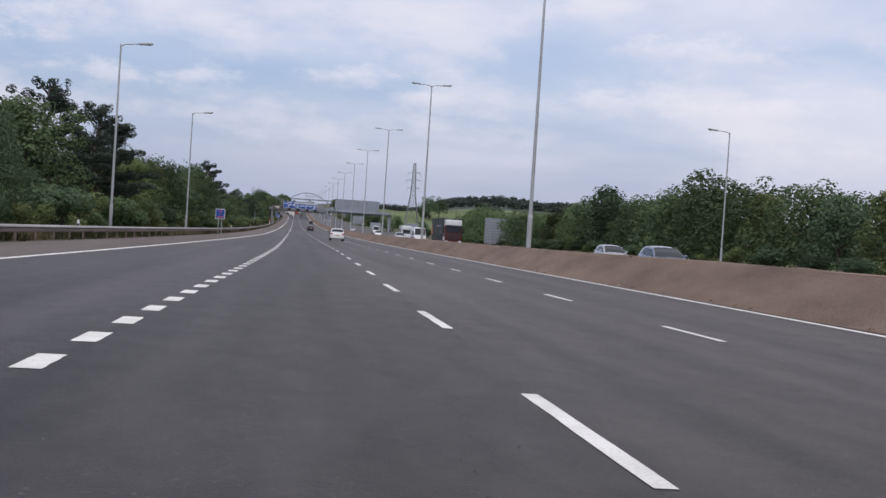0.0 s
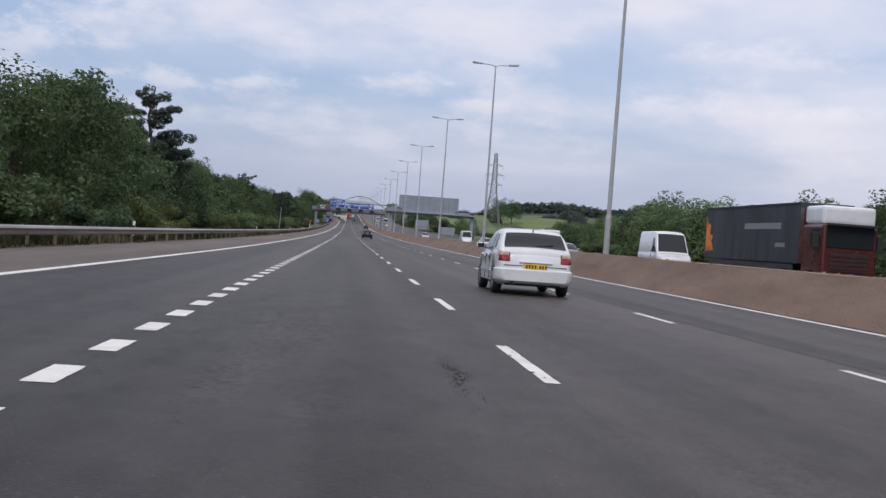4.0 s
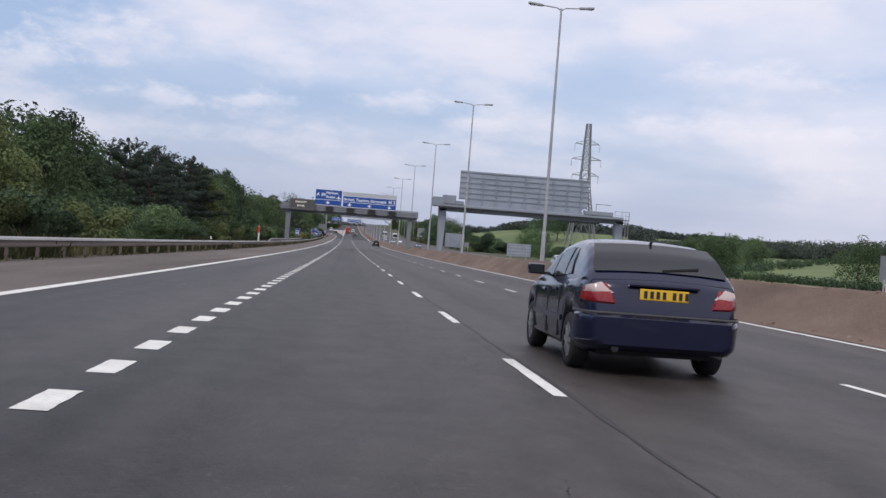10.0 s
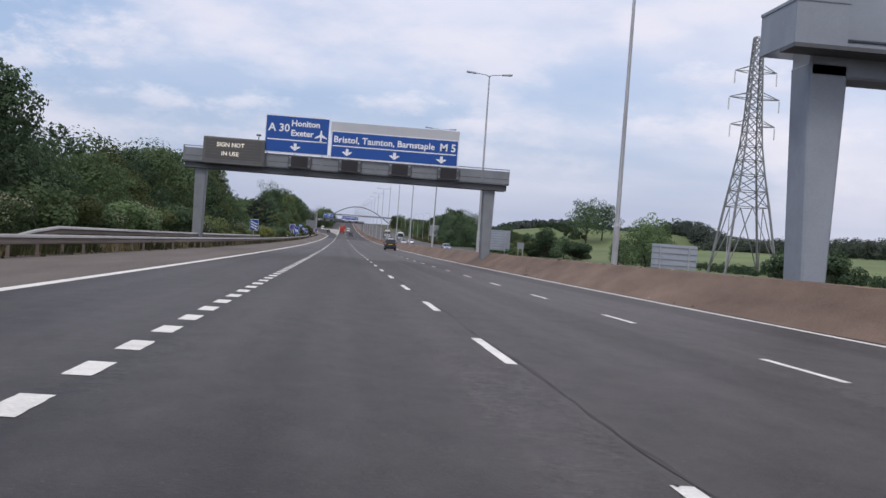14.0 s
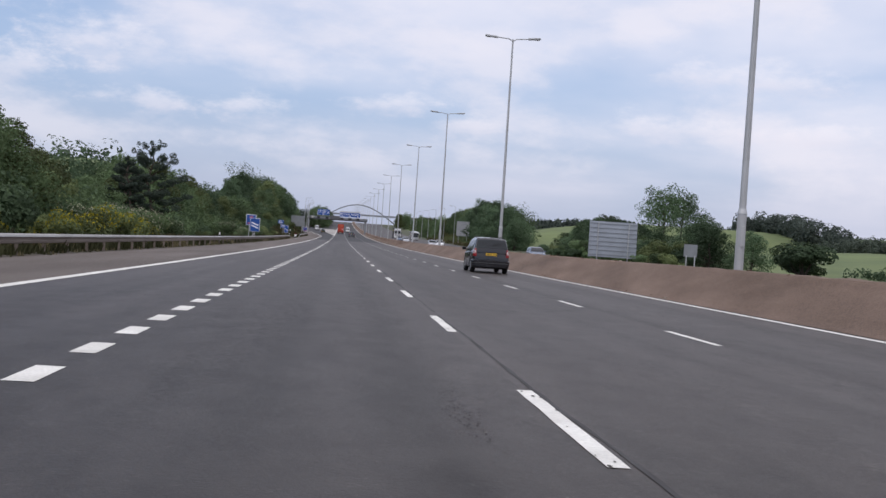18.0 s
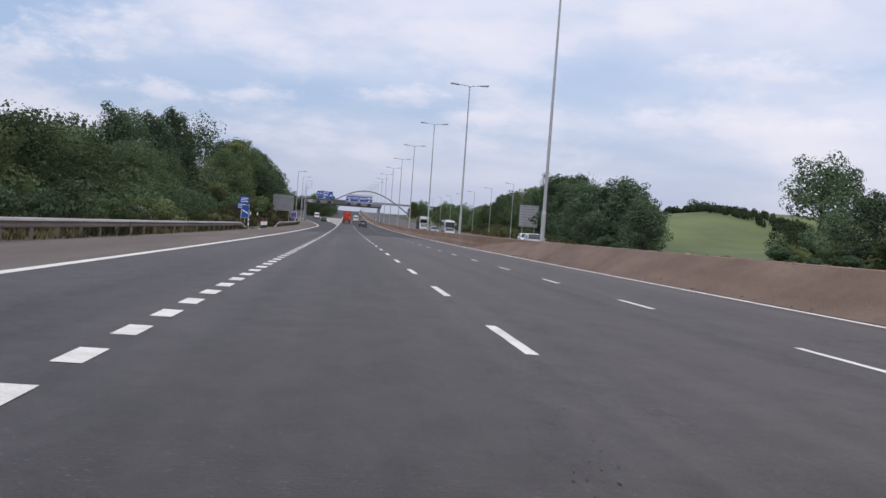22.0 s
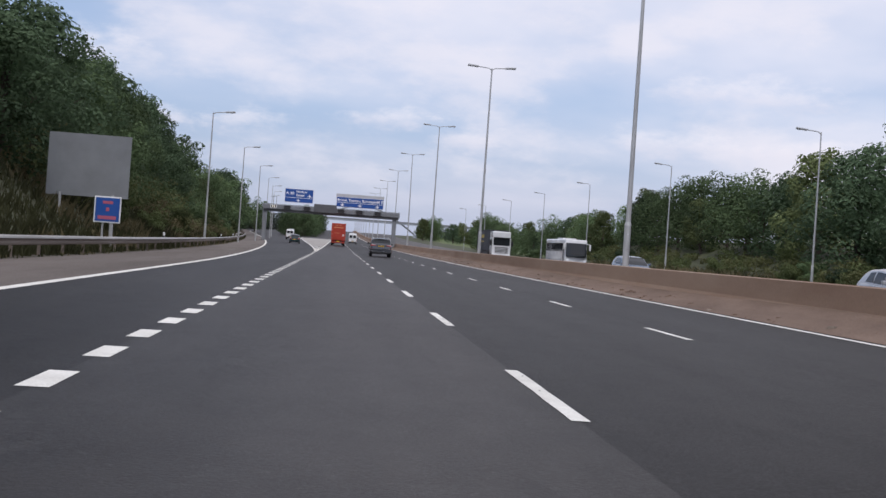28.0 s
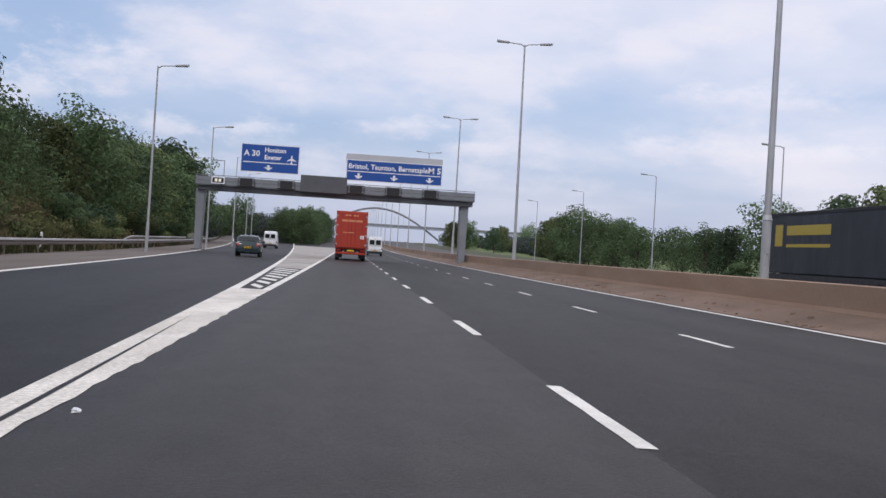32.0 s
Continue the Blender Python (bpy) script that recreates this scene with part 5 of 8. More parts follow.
def m5_sign(root, x0, x1, z0, z1, ztop, y):
    part("blank_panel", boxes((x0 - 0.05, x1, y + 0.03, y + 0.09, z1 - 0.3, ztop)), M_BLANK, root, "plain pale panel above the sign")
    p = direction_sign("main_sign", root, x0, x1, z0, z1, y)
    w, h = x1 - x0, z1 - z0
    yy = y - 0.022
    part("lettering", shift(text_bm("Bristol, Taunton, Barnstaple", h * 0.335, x0 + w * 0.02, z0 + h * 0.68, 'LEFT', 0.015), 0, yy), M_LETTER, p)
    part("lettering", shift(text_bm("M 5", h * 0.40, x1 - w * 0.15, z0 + h * 0.68, 'LEFT', 0.02), 0, yy), M_LETTER, p)
    part("rule", boxes((x0 + w * 0.015, x1 - w * 0.02, yy, yy + 0.008, z0 + h * 0.425, z0 + h * 0.465)), M_LETTER, p)
    for f in (0.13, 0.5, 0.87):
        part("arrow", poly_bm(down_arrow(x0 + w * f, z0 + h * 0.22, h * 0.27), yy, yy + 0.008), M_LETTER, p)


def signal_box(root, x, z, y, w=1.55, h=0.78):
    """Matrix signal over a lane: dark face in a grey hood."""
    b = part("lane_signal", bevel_box(x - w / 2, x + w / 2, y - 0.1, y + 0.25, z - h / 2, z + h / 2, 0.03, 1), M_GANTRY_DARK, root, "dark unlit lane signal")
    part("screen", boxes((x - w * 0.36, x + w * 0.36, y - 0.112, y - 0.102, z - h * 0.42, z + h * 0.42)), M_BLACK, b)
    for sx in (-1, 1):
        for sz in (-1, 1):
            bm = bmesh.new()
            tube(bm, (x + sx * w * 0.42, y - 0.13, z + sz * h * 0.32), (x + sx * w * 0.42, y - 0.1, z + sz * h * 0.32), 0.08, None, 8)
            part("lamp", bm, M_GANTRY, b)


def gantry(y, xl, xr, legs, zb, zt, label):
    """Portal gantry across the carriageway: legs, dark girder, parapet panels and rails."""
    root = thing("sign_gantry", 0, y, 0, label, "sign gantry", group="sign gantries over the motorway")
    for x, zf in legs:
        bm = bmesh.new()
        box(bm, x - 0.42, x + 0.42, -0.3, 0.9, zf, zb + 0.1)
        bmesh.ops.bevel(bm, geom=bm.edges[:], offset=0.05, segments=1, affect='EDGES')
        for v in bm.verts:
            if v.co.z < 2:
                v.co.x = x + (v.co.x - x) * 0.72
        leg = part("leg", bm, M_GANTRY, root)
        part("foot_plate", boxes((x - 0.6, x + 0.6, -0.5, 1.1, zf - 0.1, zf + 0.06)), M_GANTRY_DARK, leg)
    part("girder", boxes((xl + 0.15, xr - 0.15, -0.55, 1.0, zb, zb + 0.42)), M_GANTRY_DARK, root, "dark box girder")
    part("walkway", boxes((xl, xr, -0.75, 1.4, zb + 0.42, zb + 0.52)), M_GANTRY, root)
    n = int((xr - xl) / 1.85)
    for k in range(n):
        a, b = xl + (xr - xl) * k / n, xl + (xr - xl) * (k + 1) / n
        pn = part("parapet_panel", boxes((a + 0.02, b - 0.02, -0.78, -0.74, zb + 0.5, zt - 0.16)), M_GANTRY, root)
        part("post", boxes((a - 0.03, a + 0.03, -0.82, -0.74, zb + 0.5, zt)), M_GANTRY, pn)
        part("swage", boxes((a + 0.1, b - 0.1, -0.79, -0.78, zb + 0.82, zb + 0.86)), M_GANTRY_DARK, pn)
    part("handrail", boxes((xl, xr, -0.8, -0.75, zt - 0.06, zt)), M_GANTRY, root)
    part("back_handrail", boxes((xl, xr, 1.36, 1.4, zt - 0.06, zt), (xl, xr, 1.36, 1.4, zb + 0.8, zb + 0.84)), M_GANTRY, root)
    part("end_panel", boxes((xl, xl + 0.04, -0.75, 1.38, zb + 0.5, zt - 0.1)), M_GANTRY, root)
    part("end_panel", boxes((xr - 0.04, xr, -0.75, 1.38, zb + 0.5, zt - 0.1)), M_GANTRY, root)
    return root


def build_gantry_one():
    g = gantry(482.5, -11.85, 12.0, ((-10.6, -0.1), (10.65, -0.1)), 5.68, 7.26, "grey steel gantry with blue direction signs and a message sign")
    a30_sign(g, -6.13, -1.47, 7.20, 9.93, -0.95)
    m5_sign(g, -1.33, 8.05, 7.14, 9.10, 9.76, -0.95)
    v = part("message_sign", bevel_box(-10.45, -6.05, -1.15, -0.8, 6.02, 7.98, 0.05, 2), M_VMS, g, "dark electronic message sign with lit dot letters")
    part("screen", boxes((-10.25, -6.3, -1.162, -1.152, 6.4, 7.85)), M_SCREEN, v)
    for k in range(9):
        z = 6.10 + 0.212 * k
        part("louvre", boxes((-10.42, -6.08, -1.185, -1.152, z - 0.012, z + 0.012)), M_VMS, v)
    for s, z in (("SIGN NOT", 7.42), ("IN USE", 6.78)):
        part("lettering", shift(text_bm(s, 0.42, -8.5, z, 'CENTER', 0.012), 0, -1.19), M_LED, v)
    for x in (-3.5, 0.15, 3.83, 7.42):
        signal_box(g, x, 6.62, -0.86, 1.65, 0.92)
    part("camera_mast", boxes((-6.6, -6.54, -0.6, -0.54, 8.0, 8.35), (-6.75, -6.4, -0.66, -0.5, 8.3, 8.42)), M_GANTRY_DARK, g)
    part("junction_box", bevel_box(-6.6, -5.7, -0.5, 0.2, 5.72, 5.95, 0.03, 1), M_GANTRY_DARK, g)


def build_gantry_far():
    g = gantry(1004.0, -14.3, 11.4, ((-13.9, 0.0), (10.5, -0.1)), 5.52, 6.9, "grey steel gantry with two blue direction signs before the exit")
    a30_sign(g, -10.37, -5.05, 7.4, 9.98, -0.95)
    m5_sign(g, -0.7, 8.2, 7.2, 9.15, 9.68, -0.95)
    part("message_sign", bevel_box(-4.8, -0.55, -1.15, -0.8, 5.85, 7.42, 0.05, 2), M_GANTRY_DARK, g, "dark blank electronic message sign")
    for x in (-9.75, -6.1, 0.3, 3.75, 7.2):
        signal_box(g, x, 6.4, -0.86)
    s = part("limit_panel", boxes((-12.9, -11.7, -0.98, -0.9, 6.1, 6.75)), M_LETTER, g, "black panel with a white rim")
    part("screen", boxes((-12.8, -11.8, -0.992, -0.982, 6.19, 6.66)), M_BLACK, s)
    part("bars", boxes((-12.6, -12.35, -1.0, -0.994, 6.28, 6.56), (-12.25, -12.0, -1.0, -0.994, 6.28, 6.56)), M_LED, s)
    part("lamp_arm", boxes((-11.9, -11.84, -0.4, -0.34, 6.8, 8.3), (-13.0, -11.84, -0.4, -0.34, 8.25, 8.31)), M_GANTRY, g)


def build_gantry_back():
    """Gantry over the other carriageway, seen from behind its sign."""
    g = thing("sign_gantry", 0, 426.0, 0, "grey gantry over the opposite carriageway carrying a large ribbed sign", "sign gantry", group="sign gantries over the motorway")
    for x0, x1, zf in ((11.1, 12.1, 0.7), (33.75, 34.8, -0.1)):
        bm = bmesh.new()
        box(bm, x0, x1, -0.45, 0.75, zf, 6.4)
        for v in bm.verts:
            if v.co.z < 3:
                m = (x0 + x1) / 2
                v.co.x = m + (v.co.x - m) * 0.62
        bmesh.ops.bevel(bm, geom=bm.edges[:], offset=0.05, segments=1, affect='EDGES')
        part("leg", bm, M_GANTRY_PALE, g)
    bm = bmesh.new()
    box(bm, 11.12, 34.8, -0.45, 0.75, 6.05, 6.98)
    bmesh.ops.bevel(bm, geom=bm.edges[:], offset=0.06, segments=1, affect='EDGES')
    part("girder", bm, M_GANTRY_PALE, g)
    back = part("sign_back", boxes((13.65, 30.3, 0.95, 1.02, 7.75, 11.42), (14.5, 29.6, 0.95, 1.02, 6.9, 7.75)), M_SIGNBACK, g, "pale grey back of a large sign with ribs")
    for k in range(6):
        z = 7.95 + 0.66 * k
        part("rib", boxes((13.68, 30.27, 0.86, 0.955, z - 0.045, z + 0.045)), M_GANTRY_PALE, back)
    for k in range(9):
        x = 14.75 + 1.83 * k
        part("post", boxes((x - 0.09, x + 0.09, 0.72, 0.87, 6.7, 11.1 - 0.35 * (k % 2))), M_GANTRY_PALE, back)
    part("walkway", boxes((10.3, 35.3, -1.4, -0.45, 6.55, 6.65)), M_GANTRY_DARK, g)
    for b in ((10.3, 11.6, -1.4, -1.36, 6.65, 7.7), (10.3, 10.34, -1.36, 0.86, 6.65, 7.7), (10.3, 11.6, 0.86, 0.9, 6.65, 7.7)):
        pn = part("basket_panel", boxes(b), M_GANTRY_PALE, g)
        part("basket_rail", boxes((b[0] - 0.02, b[1] + 0.02, b[2] - 0.02, b[3] + 0.02, 7.66, 7.74)), M_GANTRY_PALE, pn)
    for x0, x1, z1 in ((11.55, 13.2, 8.1), (13.25, 14.2, 7.45)):
        part("cabinet", bevel_box(x0, x1, -0.5, 0.6, 6.98, z1, 0.04, 1), M_GANTRY_PALE, g, "grey steel equipment cabinet")
    part("cabinet", bevel_box(29.7, 33.4, -0.5, 0.6, 6.98, 7.5, 0.04, 1), M_GANTRY_PALE, g, "low grey equipment cabinet")
    part("lamp_arm", boxes((31.2, 31.28, 0.0, 0.08, 6.95, 8.45), (31.2, 33.2, 0.0, 0.08, 8.37, 8.45)), M_GANTRY_PALE, g)
    part("top_rail", boxes((33.4, 35.3, -1.4, -1.36, 7.6, 7.65), (33.4, 35.3, -1.4, -1.36, 7.1, 7.14), (33.4, 33.45, -1.4, -1.36, 6.6, 7.65), (35.25, 35.3, -1.4, -1.36, 6.6, 7.65), (34.3, 34.35, -1.4, -1.36, 6.6, 7.65)), M_GANTRY_PALE, g)
    lad = bmesh.new()
    for x in (35.0, 35.4):
        box(lad, x, x + 0.05, -0.6, -0.55, 0.3, 7.6)
    for k in range(22):
        box(lad, 35.0, 35.4, -0.59, -0.56, 0.6 + 0.3 * k, 0.63 + 0.3 * k)
    part("ladder", lad, M_GALV, g)
    part("conduit_box", bevel_box(27.5, 31.8, -0.3, 0.5, 5.86, 6.06, 0.03, 1), M_GANTRY_DARK, g)


build_gantry_one()
build_gantry_far()
build_gantry_back()


# ---- pylon ----
def build_pylon():
    base_z = ground_z(56, 551)
    root = thing("electricity_pylon", 55.6, 551.5, base_z, "tall grey steel lattice electricity pylon in the field", "pylon")
    hw = [(0, 3.7), (9.5, 2.35), (14, 1.7), (18, 1.2), (22, 0.95), (26, 0.8), (30, 0.65), (33.2, 0.5)]
    legs = [bmesh.new() for _ in range(4)]
    brace = bmesh.new()
    cs = ((-1, -1), (1, -1), (1, 1), (-1, 1))
    for (z0, w0), (z1, w1) in zip(hw, hw[1:]):
        th = 0.26 if z0 < 14 else 0.16
        for k, (sx, sy) in enumerate(cs):
            bar(legs[k], (sx * w0, sy * w0, z0 - (0.6 if z0 == 0 else 0)), (sx * w1, sy * w1, z1), th, th)
            tx, ty = cs[(k + 1) % 4]
            n = 1 if z0 == 0 else 2 if z0 < 20 else 3
            for j in range(n):
                fa, fb = j / n, (j + 1) / n
                wa, wb = w0 + (w1 - w0) * fa, w0 + (w1 - w0) * fb
                za, zb = z0 + (z1 - z0) * fa, z0 + (z1 - z0) * fb
                if z0 == 0:
                    mid = ((sx + tx) * w1 / 2, (sy + ty) * w1 / 2, z1)
                    bar(brace, (sx * w0, sy * w0, 0.3), mid, 0.11, 0.11)
                    bar(brace, (tx * w0, ty * w0, 0.3), mid, 0.11, 0.11)
                else:
                    bar(brace, (sx * wa, sy * wa, za), (tx * wb, ty * wb, zb), 0.1, 0.1)
                    bar(brace, (tx * wa, ty * wa, za), (sx * wb, sy * wb, zb), 0.1, 0.1)
                bar(brace, (sx * wb, sy * wb, zb), (tx * wb, ty * wb, zb), 0.1, 0.1)
    for bm in legs:
        bmesh.ops.remove_doubles(bm, verts=bm.verts, dist=0.12)
        part("leg", bm, M_PYLON, root)
    part("bracing", brace, M_PYLON, root)
    for z, w in ((28.3, 3.0), (24.6, 3.6), (20.8, 3.2)):
        for s in (-1, 1):
            am = bmesh.new()
            b = 0.9
            for yy in (-b, b):
                bar(am, (s * b, yy, z), (s * w, 0, z + 0.1), 0.1, 0.1)
                bar(am, (s * b, yy, z + 0.85), (s * w, 0, z + 0.1), 0.09, 0.09)
            a = part("cross_arm", am, M_PYLON, root)
            ins = bmesh.new()
            rings = []
            for j in range(7):   # one string of ribbed sheds
                for rr, dz in ((0.04, 0.06), (0.13, 0.10), (0.07, 0.22)):
                    rings.append([ins.verts.new((s * w + rr * math.cos(k * math.pi / 4), rr * math.sin(k * math.pi / 4), z - dz - 0.24 * j)) for k in range(8)])
            for ra, rb in zip(rings, rings[1:]):
                for k in range(8):
                    ins.faces.new((ra[k], rb[k], rb[(k + 1) % 8], ra[(k + 1) % 8]))
            part("insulator", ins, M_GLASSY, a)
    # sagging conductors both ways along the line, square across the motorway
    for z, w in ((28.3, 3.0), (24.6, 3.6), (20.8, 3.2)):
        for s in (-1, 1):
            for dx, dy in ((-300, 30), (300, -30)):
                wire = bmesh.new()
                prev = None
                for j in range(19):
                    f = j / 18
                    p = Vector((s * w + dx * f, dy * f, z - 1.8 - 30 * f * (1 - f) + 8 * f))
                    if prev is not None:
                        bar(wire, prev, p, 0.022, 0.022)
                    prev = p
                bmesh.ops.remove_doubles(wire, verts=wire.verts, dist=0.06)
                part("cable", wire, M_PYLON, root, "thin grey overhead cable")


build_pylon()


# ---- the bridge at the end ----
def build_bridge():
    y, x0, x1, foot, zd = 1450.0, -19.0, 45.0, 1.5, 7.4
    root = thing("arch_bridge", 0, y, 0, "grey footbridge hung from a slender steel arch across the motorway", "bridge")
    arch = bmesh.new()
    pts = [(x0 + (x1 - x0) * k / 44, 0, foot + 15.0 * math.sin(math.pi * k / 44)) for k in range(45)]
    for a, b in zip(pts, pts[1:]):
        bar(arch, a, b, 0.85, 0.85)
    part("arch", arch, M_GANTRY, root)
    part("deck", boxes((-70, 88, -1.6, 1.6, zd, zd + 0.4)), M_SIGNBACK, root, "pale grey bridge deck")
    part("parapet", boxes((-70, 88, -1.65, -1.58, zd + 0.45, zd + 1.5)), M_GANTRY, root)
    for k in range(7, 39, 3):
        x, _, z = pts[k]
        h = bmesh.new()
        tube(h, (x, 0, zd + 0.3), (x, 0, z), 0.05, None, 5)
        part("hanger", h, M_GALV, root)
    for x in (x0, x1):
        part("footing", bevel_box(x - 1.2, x + 1.2, -1.4, 1.4, -2, foot + 0.6, 0.1, 1), M_SIGNBACK, root)
    for x in (-71, 89):
        part("abutment", boxes((x - 2, x + 2, -2, 2, -2, zd)), M_SIGNBACK, root)


build_bridge()


# ---- roadside signs ----
def sign_posts(root, xs, z0, z1, r=0.045, y=0.07):
    for x in xs:
        bm = bmesh.new()
        tube(bm, (x, y, z0), (x, y, z1), r, None, 8, False)
        part("post", bm, M_GALV, root, smooth=True)


M_REDPRINT = material("sign_red_print", (0.42, 0.10, 0.16), 0.5, fine=0.05)


def route_sign(x, y, z0, z1, w):
    """Blue marker sign with unreadable small print."""
    g = ground_z(x, y)
    r = thing("marker_sign", x + bend(y), y, 0, "blue location marker sign with a white rim on two posts", "road sign", group="blue location marker signs")
    sign_posts(r, (-w * 0.16, w * 0.2), g - 0.3, z1 - 0.1)
    p = part("panel", bevel_box(-w / 2, w / 2, -0.02, 0.02, z0, z1, 0.015, 1), M_WHITE, r)
    part("face", boxes((-w / 2 + 0.06, w / 2 - 0.06, -0.032, -0.022, z0 + 0.06, z1 - 0.06)), M_BLUE, p)
    h = z1 - z0
    part("print", boxes((-w * 0.18, w * 0.2, -0.04, -0.034, z1 - h * 0.28, z1 - h * 0.17), (-w * 0.05, w * 0.07, -0.04, -0.034, z1 - h * 0.56, z1 - h * 0.42), (-w * 0.34, w * 0.34, -0.04, -0.034, z0 + h * 0.13, z0 + h * 0.26)), M_REDPRINT, p, "small reddish print")


route_sign(-9.9, 138.5, 1.75, 2.95, 1.12)
route_sign(-11.4, 660, 1.9, 3.3, 1.3)
route_sign(-10.05, 840, 1.25, 2.4, 1.15)


def countdown_sign(x, y, z0, z1, w, bars):
    g = ground_z(x, y)
    r = thing("countdown_sign", x, y, 0, "blue countdown sign with white slanting bars", "road sign", group="blue countdown signs")
    sign_posts(r, (0,), g - 0.3, z1 - 0.1)
    p = part("panel", bevel_box(-w / 2, w / 2, -0.02, 0.02, z0, z1, 0.015, 1), M_WHITE, r)
    part("face", boxes((-w / 2 + 0.04, w / 2 - 0.04, -0.032, -0.022, z0 + 0.04, z1 - 0.04)), M_BLUE, p)
    for k in range(bars):
        zc = (z0 + z1) / 2 - 0.05 + 0.34 * (k - (bars - 1) / 2)
        part("bar", poly_bm([(-w * 0.36, zc + 0.1), (-w * 0.36, zc + 0.24), (w * 0.36, zc - 0.1), (w * 0.36, zc - 0.24)], -0.042, -0.034), M_LETTER, p)


countdown_sign(-9.95, 647.5, 1.15, 2.75, 1.15, 2)
countdown_sign(-11.15, 750, 1.0, 2.45, 0.85, 1)
countdown_sign(-11.7, 550, 1.45, 2.95, 1.1, 3)


def small_blue_sign(x, y, z0, z1, w, arrow=False):
    g = ground_z(x, y)
    r = thing("blue_sign", x, y, 0, "small blue information sign with white print on a post", "road sign")
    sign_posts(r, (0,), g - 0.3, z1)
    p = part("panel", bevel_box(-w / 2, w / 2, -0.02, 0.02, z0, z1, 0.015, 1), M_BLUE, r)
    h = z1 - z0
    for k in range(3):
        part("print", boxes((-w * 0.38, w * (0.36 - 0.12 * (k % 2)), -0.03, -0.022, z0 + h * (0.18 + 0.27 * k), z0 + h * (0.28 + 0.27 * k))), M_LETTER, p)


small_blue_sign(-13.84, 778.8, 2.88, 3.73, 1.3)
small_blue_sign(-12.1, 755.6, 1.98, 2.65, 0.95)


def sign_from_behind(x, y, w, z0, z1, label, posts=2, plain=False, rz=0, mat=M_SIGNBACK):
    g = ground_z(x, y)
    r = thing("roadside_sign", x + bend(y), y, 0, label, "road sign", group="signs seen from behind", rz=rz)
    sign_posts(r, [(-0.32 + 0.64 * k / max(1, posts - 1)) * w for k in range(posts)] if posts > 1 else [0], g - 0.3, (z0 + 0.15) if plain else z1 - 0.1, 0.07, -0.1)
    # plain panels get the darker grey; on the cutting it stands in for shade
    p = part("panel", boxes((-w / 2, w / 2, 0, 0.05, z0, z1)), M_GANTRY if plain else mat, r)
    if not plain:
        n = max(3, int((z1 - z0) / 0.55))
        for k in range(n):
            z = z0 + (z1 - z0) * (k + 0.5) / n
            part("rib", boxes((-w / 2 + 0.03, w / 2 - 0.03, -0.05, 0.0, z - 0.04, z + 0.04)), M_GANTRY, p)
    return r


sign_from_behind(39.5, 217, 7.6, 0.4, 5.4, "large grey ribbed sign back beside the opposite carriageway", 3)
sign_from_behind(35.2, 350, 4.0, 0.7, 3.9, "grey ribbed back of a sign beside the opposite carriageway")
sign_from_behind(35.8, 518, 5.0, 0.6, 3.2, "low grey ribbed back of a sign by the field")
sign_from_behind(35.3, 656, 6.3, 0.8, 5.4, "grey ribbed back of a large sign beside the opposite verge")
sign_from_behind(32.6 + 3.6, 626, 1.4, 1.5, 2.8, "small grey back of a sign on two posts", 2, True)
sign_from_behind(35.5, 355, 1.6, 1.3, 3.0, "small grey back of a sign on two posts", 2, True)
sign_from_behind(-12.5, 847, 4.0, 2.5, 5.6, "plain grey sign back on the cutting, darkened for shade", 2, True)
sign_from_behind(37.0, 853.5, 3.9, 2.8, 7.2, "pale back of a sign with cross ribs on the cutting", 2, mat=M_GALV)


# ---- marker posts and striped posts ----
M_POSTRED = material("red_reflector", (0.75, 0.05, 0.02), 0.35, fine=0.05)
M_DARKRED = material("dark_red_band", (0.13, 0.012, 0.016), 0.5, fine=0.08)


def marker_post(x, y, tall=False):
    h = 1.0
    r = thing("marker_post", x + bend(y), y, -0.05, "orange and white marker post by the guardrail" if tall else "small white marker post by the guardrail", "marker post", group="marker posts beside the guardrail")
    if tall:
        part("post", bevel_box(-0.09, 0.09, -0.03, 0.03, 0, 2.35, 0.015, 1), M_WHITE, r)
        part("reflector", boxes((-0.1, 0.1, -0.05, -0.035, 1.6, 2.3)), M_POSTRED, r, "bright orange-red reflector")
    else:
        part("post", bevel_box(-0.06, 0.06, -0.03, 0.03, 0, h, 0.015, 1), M_WHITE, r)
        part("band", boxes((-0.05, 0.05, -0.042, -0.034, h * 0.62, h * 0.8)), M_BLACK, r)


marker_post(-9.95, 411.5, True)
for y in (60, 168, 240, 312, 368, 610, 648, 742, 860, 918, 955):
    marker_post(rail_x(y) - 0.5, y)


def striped_post(x, y, h=1.05, w=0.16):
    z = ground_z(x, y)
    r = thing("striped_post", x, y, max(-0.05, z), "black post with a broad white band and dark red top", "bollard", group="striped posts at the crossing point")
    part("post", bevel_box(-w / 2, w / 2, -0.05, 0.05, -0.1, h, 0.02, 1), M_BLACK, r)
    part("band", boxes((-w / 2 - 0.006, w / 2 + 0.006, -0.056, 0.056, h * 0.36, h * 0.74)), M_WHITE, r)
    part("cap", boxes((-w / 2 - 0.006, w / 2 + 0.006, -0.056, 0.056, h * 0.78, h * 0.97)), M_DARKRED, r)


